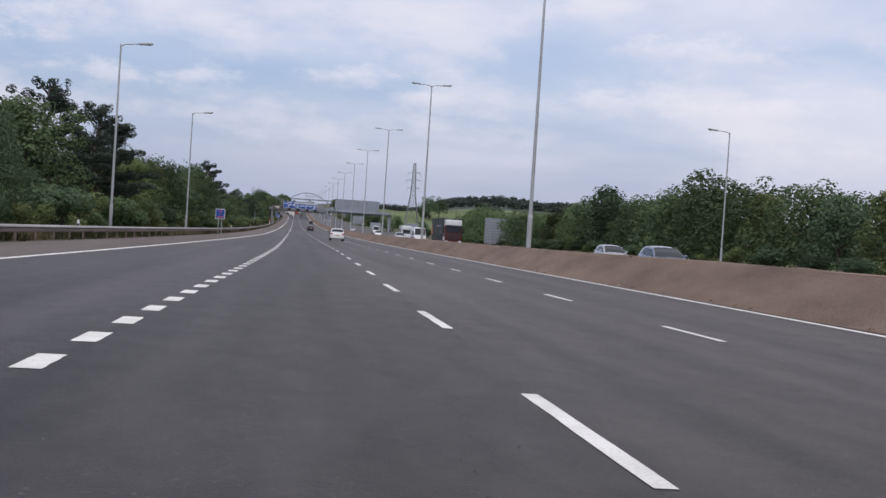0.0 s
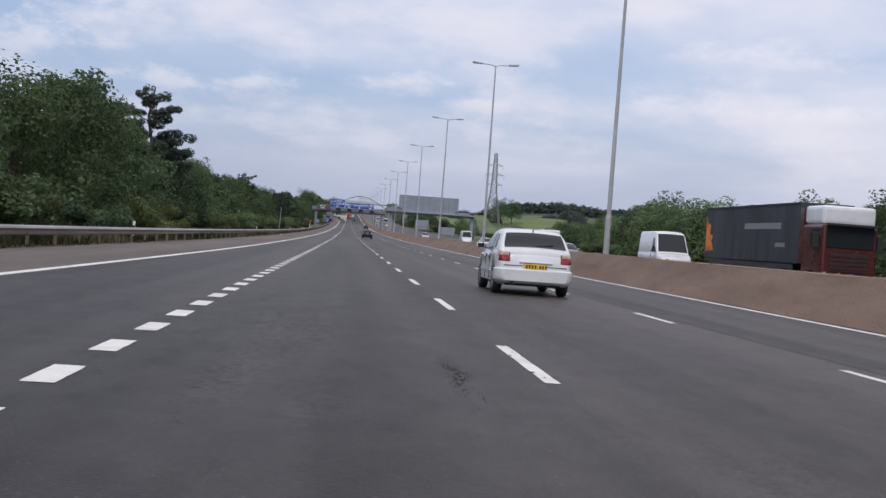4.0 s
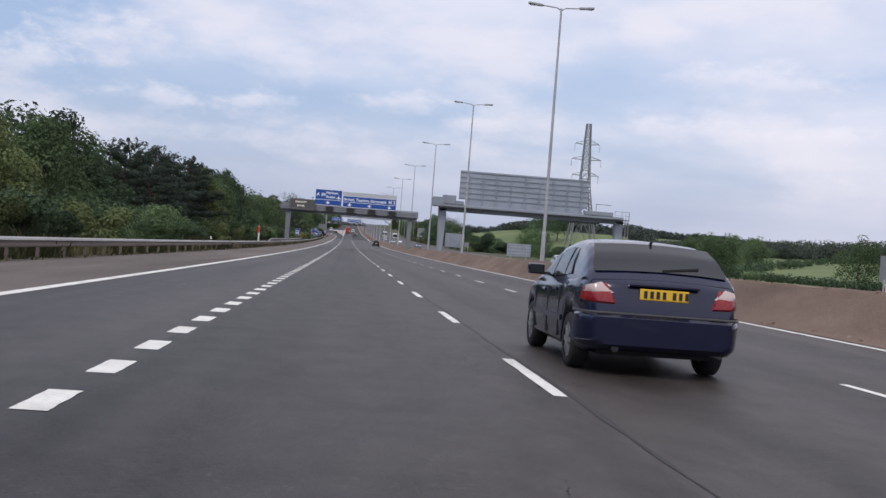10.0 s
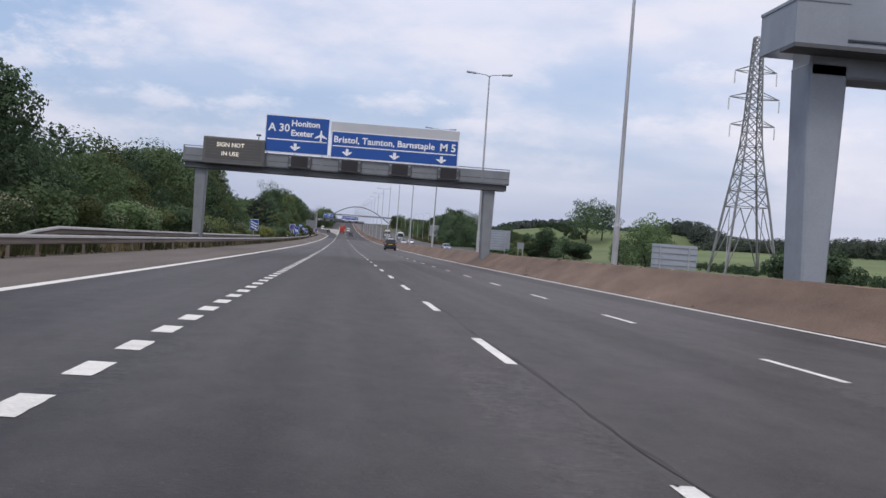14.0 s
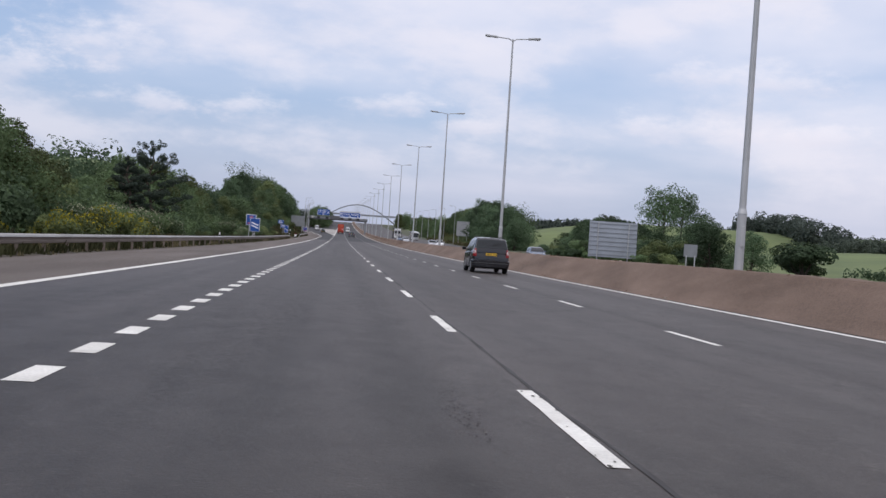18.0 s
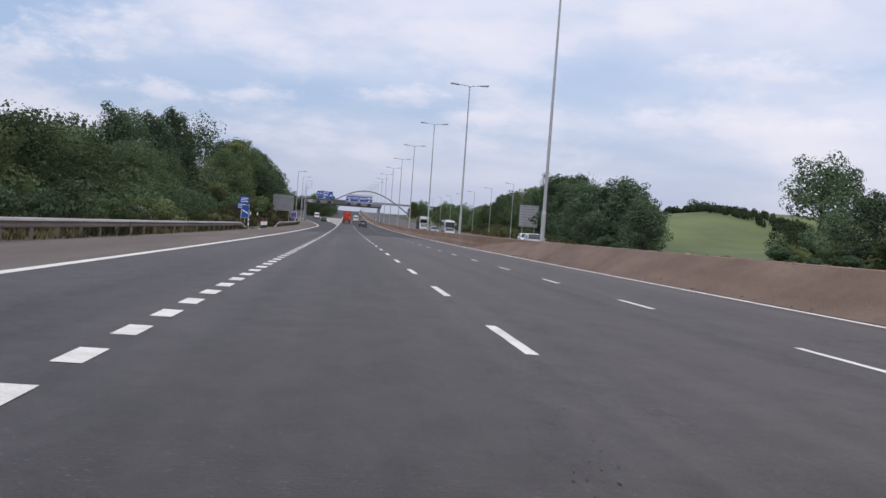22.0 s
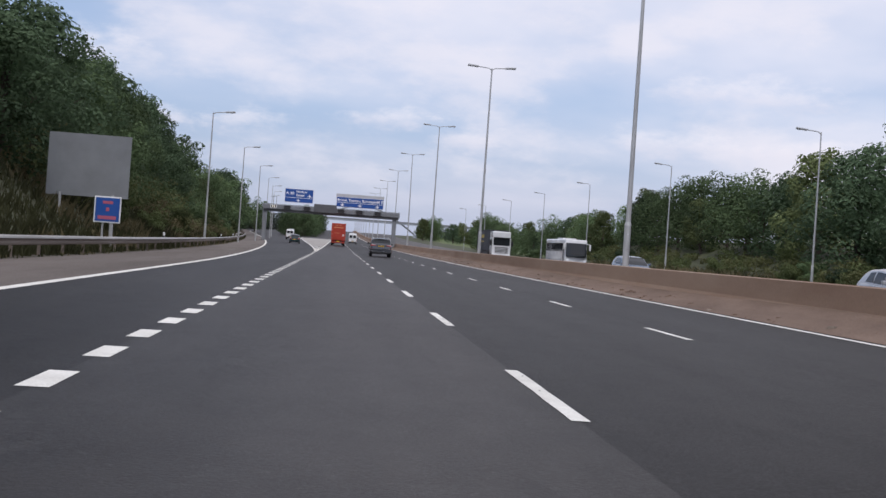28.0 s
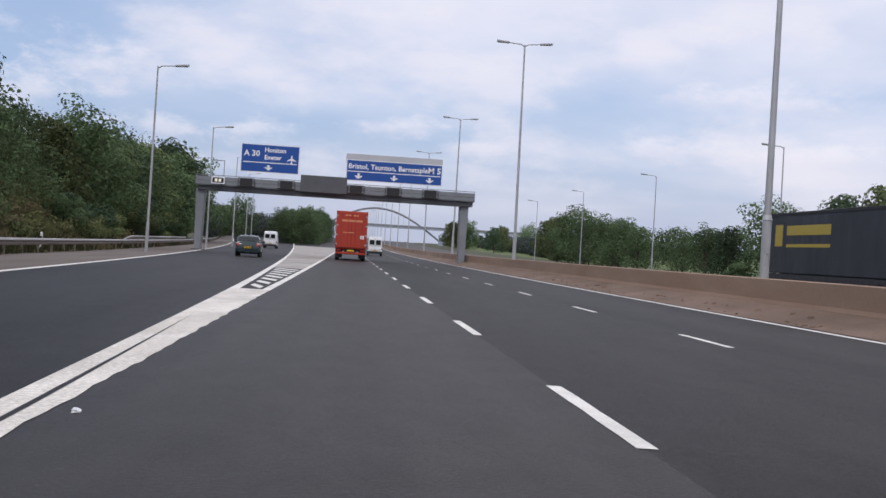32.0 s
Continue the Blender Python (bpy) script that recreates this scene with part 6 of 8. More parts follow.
for k in range(7):
    striped_post(-9.25 - 0.02 * k, 749.4 + 1.6 * k)
for x, y in ((-11.6, 756.5), (-11.5, 761.0), (-11.0, 765.5)):
    g = ground_z(x, y)
    r = thing("reflector_post", x, y, max(-0.05, g), "slim black post with a white reflector band", "post", group="reflector posts on the bank")
    part("post", bevel_box(-0.06, 0.06, -0.04, 0.04, -0.2, 1.8 - g, 0.015, 1), M_BLACK, r)
    part("band", boxes((-0.068, 0.068, -0.048, 0.048, 1.36 - g, 1.74 - g)), M_WHITE, r)
strip("access_track", -16.5, -9.2, 748, 767, 0.012, M_SHOULDER, "tarmac crossing point through the verge", "road")


# ---- a bare slim pole among the shrubs ----
def slim_pole(x, y, h):
    r = thing("slim_pole", x, y, max(-0.1, ground_z(x, y)), "slim pale steel pole behind the guardrail", "pole")
    bm = bmesh.new()
    tube(bm, (0, 0, -0.2), (0.12, 0, h), 0.055, 0.04, 8, False)
    part("shaft", bm, M_GALV, r, smooth=True)
    cap = bmesh.new()
    tube(cap, (0.12, 0, h), (0.12, 0, h + 0.06), 0.06, 0.05, 8)
    part("cap", cap, M_GANTRY, r)


slim_pole(-12.0, 313.6, 4.35)


# ---- vehicles ----
M_TYRE = material("tyre_rubber", (0.022, 0.022, 0.023), 0.85, fine=0.1, scale=4, bump=0.3, bump_scale=40)
M_RIM = material("alloy_rim", (0.45, 0.46, 0.48), 0.35, metal=0.8, fine=0.08, scale=4)
M_CARGLASS = material("car_glass", (0.02, 0.023, 0.026), 0.08, spec=0.42, vary=0.1, scale=2)
M_TAIL = material("tail_light_red", (0.24, 0.008, 0.012), 0.25, coat=0.3, fine=0.1, scale=6)
M_CLEAR = material("clear_lens", (0.52, 0.40, 0.38), 0.18, coat=0.8, fine=0.15, scale=12)
M_PLATE = material("yellow_plate", (0.80, 0.49, 0.035), 0.45, fine=0.05, scale=5)
M_PLASTIC = material("black_plastic", (0.028, 0.029, 0.031), 0.6, fine=0.1, scale=5)
M_CHROME = material("chrome", (0.7, 0.71, 0.72), 0.15, metal=1.0, fine=0.05)
M_TRIM = material("dark_moulding", (0.05, 0.052, 0.056), 0.5, fine=0.1, scale=5)
M_HUBCAP = material("silver_hubcap", (0.30, 0.31, 0.33), 0.4, metal=0.6, fine=0.1, scale=5)
M_HEAD = material("headlamp", (0.75, 0.77, 0.8), 0.12, coat=1.0, fine=0.03)


def paint(name, c, metal=0.25):
    return material(name, c, 0.22, metal=metal * 0.5, vary=0.06, scale=1.2, color2=tuple(v * 0.85 for v in c), fine=0.03, coat=0.6, spec=0.4)


def wheel(parent, x, y, r, w, side, spokes=7, rim_mat=None, hub_mat=None):
    """Tyre, rim and spokes; side is -1 or 1 for the outward face."""
    bm = bmesh.new()
    n = 28
    prof = [(-w / 2, r * 0.64), (-w / 2, r * 0.9), (-w * 0.38, r * 0.985), (0, r), (w * 0.38, r * 0.985), (w / 2, r * 0.9), (w / 2, r * 0.64)]
    rings = [[bm.verts.new((px, math.cos(2 * math.pi * k / n) * pr, math.sin(2 * math.pi * k / n) * pr)) for px, pr in prof] for k in range(n)]
    for k in range(n):
        a, b = rings[k], rings[(k + 1) % n]
        for j in range(len(prof) - 1):
            bm.faces.new((a[j], b[j], b[j + 1], a[j + 1]))
    shift(bm, x, y, r)
    tyre = part("wheel", bm, M_TYRE, parent, smooth=True)
    rb = bmesh.new()
    o = side * w * 0.36
    tube(rb, (x - side * w * 0.3, y, r), (x + o * 0.45, y, r), r * 0.64, None, 20)
    part("hub", rb, hub_mat or M_PLASTIC, tyre)
    sb = bmesh.new()
    for k in range(spokes):
        a = 2 * math.pi * k / spokes
        c, s = math.cos(a), math.sin(a)
        bar(sb, (x + o * 1.15, y + c * r * 0.1, r + s * r * 0.1), (x + o * 1.0, y + c * r * 0.62, r + s * r * 0.62), 0.05 if spokes < 9 else 0.035, 0.05)
    for k in range(24):
        a, b = 2 * math.pi * k / 24, 2 * math.pi * (k + 1) / 24
        bar(sb, (x + o, y + math.cos(a) * r * 0.63, r + math.sin(a) * r * 0.63), (x + o, y + math.cos(b) * r * 0.63, r + math.sin(b) * r * 0.63), 0.03, 0.045)
    tube(sb, (x + o * 0.8, y, r), (x + o * 1.25, y, r), r * 0.16, None, 10)
    part("rim", sb, rim_mat or M_RIM, tyre)


def lerp_table(tb, y):
    for (a, va), (b, vb) in zip(tb, tb[1:]):
        if a <= y <= b:
            f = (y - a) / (b - a)
            f = f * f * (3 - 2 * f) * 0.5 + f * 0.5
            return va + (vb - va) * f
    return tb[0][1] if y < tb[0][0] else tb[-1][1]


class Shell:
    """Body of a road vehicle from tables along its length; its tail is at y = 0."""

    def __init__(self, length, width, belt_tb, roof_tb, plan_tb, axles, r, sill=0.2, tumble=0.36, arch=1.16, round_top=0.07):
        self.L, self.W, self.belt, self.roof, self.plan, self.axles, self.r = length, width, belt_tb, roof_tb, plan_tb, axles, r
        self.sill, self.tumble, self.arch, self.rt = sill, tumble, arch, round_top

    def low(self, y):
        z = self.sill + 0.12 * max(0, 1 - y / 0.35) + 0.1 * max(0, 1 - (self.L - y) / 0.4)
        for a in self.axles:
            d = abs(y - a)
            R = self.r * self.arch
            if d < R:
                z = max(z, self.r * 0.98 + math.sqrt(R * R - d * d) * 0.98)
        return z

    def half(self, y):
        return self.W / 2 * lerp_table(self.plan, y)

    def side(self, y, z):
        """Half width of the cabin at height z."""
        zb = lerp_table(self.belt, y)
        return self.half(y) * 0.955 - max(0, z - zb) * self.tumble

    def tail(self, x, z):
        """Where the tail's skin lies at half width x and height z."""
        for k in range(120):
            y = k * 0.008
            zb = lerp_table(self.belt, y)
            if z <= zb and self.half(y) * 0.985 >= x:
                return y
            if z > zb and y >= self.roof[0][0] and z <= lerp_table(self.roof, y) and self.side(y, z) >= x - 0.01:
                return y
        return 0.3

    def skin(self, y, z):
        """Half width of the outer skin at y and z."""
        zt, zb, w = lerp_table(self.belt, y), min(self.low(y), lerp_table(self.belt, y) - 0.05), self.half(y)
        if z > zt:
            return self.side(y, z)
        f = max(0.0, (z - zb) / (zt - zb))
        return w * lerp_table([(0, 0.96), (0.12, 0.988), (0.45, 1.0), (0.68, 0.995), (0.9, 0.975), (1.0, 0.94)], f)

    def tail_y(self, x, z):
        """The tail's skin at half width x and height z, found by halving."""
        a, b = 0.0, 1.0
        inside = lambda y: self.skin(y, z) >= x if z <= lerp_table(self.belt, y) else (y >= self.roof[0][0] and z <= lerp_table(self.roof, y) and self.side(y, z) >= x)
        for _ in range(16):
            m = (a + b) / 2
            a, b = (a, m) if inside(m) else (m, b)
        return b

    def wrap(self, s, x_lo, x_hi, y_lo, y_hi, z_in, z_out, out=0.012, cols=16, rows=6, rim=0.03):
        """A panel laid round the rear corner on side s: from x on the tail to y on the flank; z_in and z_out: its lower and upper edge at either end."""
        bm = bmesh.new()
        xc = self.W / 2 * 0.93
        grid = []
        for j in range(rows + 1):
            v = j / rows
            x0, ye = x_lo + (x_hi - x_lo) * v, y_lo + (y_hi - y_lo) * v
            row = []
            for k in range(cols + 1):
                u = k / cols
                z0, z1 = z_in[0] + (z_out[0] - z_in[0]) * u, z_in[1] + (z_out[1] - z_in[1]) * u
                z = z0 + (z1 - z0) * v
                la = max(0.01, xc - x0)
                ys = self.tail_y(xc, z)
                total = la + max(0.02, ye - ys)
                t = u * total
                if t <= la:
                    x = x0 + t
                    y = self.tail_y(x, z)
                    nx, ny = 0.25 * (x / xc) ** 3, -1.0
                else:
                    y = ys + (t - la)
                    x = self.skin(y, z)
                    q = min(1.0, (t - la) / 0.1)
                    nx, ny = 0.4 + 0.6 * q, -1.0 + 0.9 * q
                o = out if 0 < j < rows and (0 < k or x_lo == 0) and k < cols else -rim
                row.append(bm.verts.new((s * (x + nx * o), y + ny * o, z)))
            grid.append(row)
        for j in range(rows):
            for k in range(cols):
                q = (grid[j][k], grid[j][k + 1], grid[j + 1][k + 1], grid[j + 1][k])
                bm.faces.new(q if s > 0 else q[::-1])
        return bm

    def lower(self):
        bm = bmesh.new()
        prev = None
        n = int(self.L / 0.055)
        for k in range(n + 1):
            y = self.L * k / n
            zb, zt, w = self.low(y), lerp_table(self.belt, y), self.half(y)
            zb = min(zb, zt - 0.05)
            h = zt - zb
            ring = [(w * 0.90, zb), (w * 0.985, zb + min(0.06, h * .2)), (w, zb + h * 0.45), (w * 0.995, zb + h * 0.68), (w * 0.975, zb + h * 0.9), (w * 0.94, zt), (w * 0.5, zt + 0.025), (0, zt + 0.035)]
            pts = [(x, z) for x, z in ring] + [(-x, z) for x, z in ring[-2::-1]]
            cur = [bm.verts.new((x, y, z)) for x, z in pts]
            if prev:
                for j in range(len(cur) - 1):
                    bm.faces.new((prev[j], prev[j + 1], cur[j + 1], cur[j]))
                bm.faces.new((prev[-1], prev[0], cur[0], cur[-1]))
            else:
                bm.faces.new(cur)
            prev = cur
        bm.faces.new(prev[::-1])
        bmesh.ops.recalc_face_normals(bm, faces=bm.faces)
        return bm

    def cabin(self):
        bm = bmesh.new()
        y0, y1 = self.roof[0][0], self.roof[-1][0]
        n = int((y1 - y0) / 0.06)
        prev = None
        for k in range(n + 1):
            y = y0 + (y1 - y0) * k / n
            zb, zr = lerp_table(self.belt, y) - 0.03, max(lerp_table(self.roof, y), lerp_table(self.belt, y) + 0.01)
            rt = min(self.rt, (zr - zb) * 0.5)
            ws, wt = self.side(y, zb + 0.03), self.side(y, zr - rt)
            ring = [(ws, zb), ((ws + wt) / 2 + 0.012, (zb + zr - rt) / 2), (wt, zr - rt), (wt - rt * 0.45, zr - rt * 0.3), (wt - rt * 1.3, zr), (wt * 0.5, zr + 0.02), (0, zr + 0.03)]
            pts = ring + [(-x, z) for x, z in ring[-2::-1]]
            cur = [bm.verts.new((x, y, z)) for x, z in pts]
            if prev:
                for j in range(len(cur) - 1):
                    bm.faces.new((prev[j], prev[j + 1], cur[j + 1], cur[j]))
            else:
                bm.faces.new(cur)
            prev = cur
        bm.faces.new(prev[::-1])
        bmesh.ops.recalc_face_normals(bm, faces=bm.faces)
        return bm

    def side_glass(self, s, y0, y1, lo=0.05, hi=0.1, lean0=0.0, lean1=0.0, out=0.012):
        """Pane between y0 and y1 on side s; lean: how far its upper corners are drawn in."""
        bm = bmesh.new()
        n, m = 8, 4
        rows = []
        for j in range(m + 1):
            v = j / m
            row = []
            for k in range(n + 1):
                ya, yb = y0 + lean0 * v, y1 - lean1 * v
                y = ya + (yb - ya) * k / n
                zb, zr = lerp_table(self.belt, y) + lo, lerp_table(self.roof, y) - hi
                z = zb + max(0.0, zr - zb) * v
                row.append(bm.verts.new((s * (self.side(y, z) + out + 0.008 * math.sin(math.pi * v)), y, z)))
            rows.append(row)
        for j in range(m):
            for k in range(n):
                q = (rows[j][k], rows[j][k + 1], rows[j + 1][k + 1], rows[j + 1][k])
                bm.faces.new(q if s < 0 else q[::-1])
        return bm

    def slope_glass(self, y0, y1, inset=0.1, up=0.014):
        """Pane on the sloping roof line between y0 and y1: screen or rear window."""
        bm = bmesh.new()
        rows = []
        for j in range(7):
            y = y0 + (y1 - y0) * j / 6
            z = lerp_table(self.roof, y)
            w = self.side(y, z - self.rt) - inset
            rows.append([bm.verts.new((w * (k / 4 - 1), y - (0.03 if y < self.L / 2 else -0.03) * 0, z + up + 0.028 * (1 - abs(k / 4 - 1) ** 2))) for k in range(9)])
        for j in range(6):
            for k in range(8):
                bm.faces.new((rows[j][k], rows[j][k + 1], rows[j + 1][k + 1], rows[j + 1][k]))
        return bm


def car(name, pos, shell, body_mat, label, panes, rear, front, lights, plate, spokes=7, rails=False, bumper_mat=None, rz=0.0, group="cars on the motorway", handles=True, extra=None, mirror_y=None, category="car", plate_mat=None, lens=(0.5, 0.9, 0.03, 0.05), bumper=(0.28, 0.62), bumper_strip=0.0, hub_mat=None, plate_bars=7):
    """A road vehicle with its parts. panes: side windows; rear, front: sloping glass; lights: tail lamps (x0, x1, z0, z1)."""
    x, y = pos
    c = thing(name, x + bend(y), y, 0.0, label, category, group=group, rz=rz)
    sh = shell
    body = part("body", sh.lower(), body_mat, c, smooth=True)
    part("cabin", sh.cabin(), body_mat, c, smooth=True)
    for s in (-1, 1):
        for p in panes:
            part("side_window", sh.side_glass(s, *p), M_CARGLASS, c, smooth=True)
        for ay in sh.axles:
            wheel(c, s * (sh.half(ay) - 0.11), ay, sh.r, 0.2, s, spokes, None, hub_mat)
        my = mirror_y if mirror_y else sh.roof[-1][0] - 0.62
        mz = lerp_table(sh.belt, my) + 0.12
        mb = bevel_box(-0.1, 0.1, -0.07, 0.07, -0.065, 0.065, 0.03, 2)
        shift(mb, s * (sh.half(my) + 0.1), my, mz)
        mir = part("wing_mirror", mb, M_PLASTIC if bumper_mat else body_mat, c, smooth=True)
        part("mirror_stalk", boxes((min(s * (sh.half(my) - 0.12), s * (sh.half(my) + 0.05)), max(s * (sh.half(my) - 0.12), s * (sh.half(my) + 0.05)), my - 0.02, my + 0.03, mz - 0.06, mz - 0.03)), M_PLASTIC, mir)
        part("mirror_glass", boxes((s * (sh.half(my) + 0.1) - 0.08, s * (sh.half(my) + 0.1) + 0.08, my - 0.082, my - 0.073, mz - 0.05, mz + 0.05)), M_CARGLASS, mir)
        if handles:
            for hy in [p[0] + 0.12 for p in panes[:2]]:
                hz = lerp_table(sh.belt, hy) - 0.12
                hw = sh.half(hy) * 0.985
                part("door_handle", bevel_box(min(s * hw, s * (hw + 0.03)), max(s * hw, s * (hw + 0.03)), hy, hy + 0.17, hz - 0.015, hz + 0.02, 0.01, 1), body_mat, c)
        # door joints
        for jy in [p[0] - 0.02 for p in panes[:2]] + [panes[0 if len(panes) < 2 else 1][1] + 0.03]:
            zb = sh.low(jy) + 0.08
            zt = lerp_table(sh.belt, jy)
            if zt - zb > 0.2:
                w = sh.half(jy)
                part("door_joint", boxes((min(s * w * 0.97, s * (w + 0.003)), max(s * w * 0.97, s * (w + 0.003)), jy - 0.006, jy + 0.006, zb, zt - 0.08)), M_BLACK, c)
        # side rubbing strip
        yy0, yy1 = sh.axles[0] + sh.r * 1.25, sh.axles[1] - sh.r * 1.25
        zc = sh.sill + 0.3
        part("side_strip", boxes((min(s * (sh.half(1.5) - 0.03), s * (sh.half(1.5) + 0.012)), max(s * (sh.half(1.5) - 0.03), s * (sh.half(1.5) + 0.012)), yy0, yy1, zc - 0.03, zc + 0.03)), bumper_mat or body_mat, c)
        for lp in lights:
            x_lo, x_hi, y_lo, y_hi, z_in, z_out = lp if len(lp) == 6 else (lp[0], lp[0], 0.16, 0.16, lp[2:], lp[2:])
            tl = part("tail_light", sh.wrap(s, x_lo, x_hi, y_lo, y_hi, z_in, z_out, 0.016), M_TAIL, c, "red tail light", smooth=True)
            f0, f1, g0, g1 = lens
            zi = [z_in[0] + (z_in[1] - z_in[0]) * f for f in (f0, f1)]
            zo = [z_out[0] + (z_out[1] - z_out[0]) * f for f in (f0, f1)]
            part("clear_lens", sh.wrap(s, x_lo + g0, x_hi + g0, max(0.06, y_lo - g1), max(0.06, y_hi - g1), zi, zo, 0.021, 12, 4, -0.012), M_CLEAR, tl, "pale clear lens", smooth=True)
        part("headlight", bevel_box(min(s * sh.half(sh.L - 0.15) * 0.5, s * sh.half(sh.L - 0.15) * 0.96), max(s * sh.half(sh.L - 0.15) * 0.5, s * sh.half(sh.L - 0.15) * 0.96), sh.L - 0.3, sh.L - 0.02, 0.56, 0.7, 0.03, 1), M_HEAD, c, "clear headlight")
    if rear:
        part("rear_window", sh.slope_glass(*rear), M_CARGLASS, c, smooth=True)
    if front:
        part("windscreen", sh.slope_glass(*front), M_CARGLASS, c, smooth=True)
    # tail: bumper, plate, joints, wiper
    w0 = sh.half(0.12)
    zb0, zb1 = bumper
    ye = sh.axles[0] - sh.r * sh.arch - 0.02
    bb = bmesh.new()
    for s in (-1, 1):
        one = sh.wrap(s, 0.0, 0.0, ye, ye, (zb0, zb1), (zb0, zb1), 0.05, 22, 7, 0.02)
        tmp = bpy.data.meshes.new("half")
        one.to_mesh(tmp)
        one.free()
        bb.from_mesh(tmp)
        bpy.data.meshes.remove(tmp)
    bmesh.ops.remove_doubles(bb, verts=[v for v in bb.verts if abs(v.co.x) < 0.004], dist=0.01)
    part("rear_bumper", bb, bumper_mat or body_mat, c, smooth=True)
    if bumper_strip:
        for s in (-1, 1):
            zs = zb1 - bumper_strip
            part("bumper_strip", sh.wrap(s, 0.0, 0.0, ye - 0.02, ye - 0.02, (zs - 0.014, zs + 0.014), (zs - 0.014, zs + 0.014), 0.058, 20, 3, -0.05), M_TRIM, c, "dark moulding along the bumper")
    px, pz, pw, ph = plate
    ty = sh.tail(0, pz)
    part("plate_lamp_bar", bevel_box(-pw * 0.72, pw * 0.72, ty - 0.03, ty + 0.04, pz + ph * 0.68, pz + ph * 0.92, 0.012, 2), body_mat, c)
    pl = part("number_plate", bevel_box(-pw / 2, pw / 2, ty - 0.03, ty - 0.019, pz - ph / 2, pz + ph / 2, 0.006, 1), plate_mat or M_PLATE, c, "yellow number plate")
    for k in range(plate_bars):
        kk = k + (0.6 if k > 3 else 0)
        xa = -pw * 0.42 + kk * pw * 0.84 / (plate_bars - 0.4)
        part("plate_bar", boxes((xa, xa + pw * 0.07, ty - 0.035, ty - 0.031, pz - ph * 0.33, pz + ph * 0.33)), M_BLACK, pl)
    part("tailgate_joint", boxes((-w0 * 0.86, w0 * 0.86, -0.004, 0.02, sh.sill + 0.44, sh.sill + 0.455)), M_BLACK, c)
    if rear:
        zw = lerp_table(sh.roof, rear[0] + 0.06) + 0.05
        wp = bmesh.new()
        bar(wp, (0.02, rear[0] + 0.02, zw - 0.03), (0.42, rear[0] + 0.09, lerp_table(sh.roof, rear[0] + 0.09) + 0.045), 0.02, 0.02)
        part("rear_wiper", wp, M_BLACK, c)
    if rails:
        for s in (-1, 1):
            rb = bmesh.new()
            ya, yb = sh.roof[0][0] + 0.55, sh.roof[-1][0] - 1.15
            pts = [ya + (yb - ya) * k / 6 for k in range(7)]
            for a, b in zip(pts, pts[1:]):
                za, zb2 = lerp_table(sh.roof, a), lerp_table(sh.roof, b)
                bar(rb, (s * (sh.side(a, za) - 0.08), a, za + 0.05), (s * (sh.side(b, zb2) - 0.08), b, zb2 + 0.05), 0.035, 0.03)
            part("roof_rail", rb, M_PLASTIC if not extra else M_GALV, c)
    ab = bmesh.new()
    yr = sh.roof[0][0] + 0.62
    bar(ab, (0, yr, lerp_table(sh.roof, yr) + 0.02), (0, yr - 0.07, lerp_table(sh.roof, yr) + 0.07), 0.025, 0.02)
    part("aerial", ab, M_BLACK, c)
    part("underside", boxes((-sh.W * 0.36, sh.W * 0.36, 0.25, sh.L - 0.25, sh.sill - 0.01, sh.sill + 0.2)), M_BLACK, c)
    for s in ((-1,) if not extra else (-1, 1)):
        eb = bmesh.new()
        tube(eb, (s * w0 * 0.62, -0.03, sh.sill + 0.08), (s * w0 * 0.62, 0.3, sh.sill + 0.08), 0.04, None, 10)
        part("exhaust", eb, M_CHROME if extra else M_BLACK, c)
    return c


HATCH_PLAN = [(0, 0.84), (0.06, 0.90), (0.14, 0.945), (0.3, 0.975), (0.5, 0.99), (1.2, 1.0), (3.0, 1.0), (3.6, 0.97), (3.95, 0.86), (4.16, 0.66)]
hatch = Shell(4.13, 1.70, [(0, 0.66), (0.03, 0.84), (0.10, 0.97), (0.2, 1.0), (0.5, 0.985), (2.2, 0.91), (3.0, 0.90), (3.75, 0.76), (4.0, 0.66), (4.13, 0.46)],
              [(0.12, 0.98), (0.24, 1.09), (0.52, 1.27), (0.72, 1.355), (0.95, 1.395), (1.5, 1.415), (2.15, 1.35), (2.55, 1.17), (3.05, 0.91)], HATCH_PLAN, (0.78, 3.3), 0.30, sill=0.21, tumble=0.40, round_top=0.10)
HP = ((1.35, 2.02, 0.05, 0.1, 0.04, 0.02), (2.08, 2.86, 0.05, 0.1, 0.0, 0.48), (0.78, 1.28, 0.06, 0.1, 0.16, 0.02))
M_NAVY = paint("navy_paint", (0.0065, 0.0095, 0.036))
car("hatchback_car", (3.20, 295.15), hatch, M_NAVY, "dark blue hatchback car with red tail lights in a lane", ((1.36, 2.02, 0.05, 0.09, 0.06, 0.02), (2.08, 2.86, 0.05, 0.09, 0.0, 0.48), (0.98, 1.31, 0.05, 0.09, 0.24, 0.02)), (0.20, 0.70, 0.07), (2.2, 2.98, 0.08),
    ((0.47, 0.60, 0.34, 0.22, (0.71, 0.985), (0.74, 0.93)),), (0, 0.86, 0.52, 0.115), 8, lens=(0.52, 0.92, 0.06, 0.08), bumper=(0.27, 0.66), bumper_strip=0.012, hub_mat=M_HUBCAP)
M_CARWHITE = paint("white_paint", (0.74, 0.75, 0.76), 0.0)
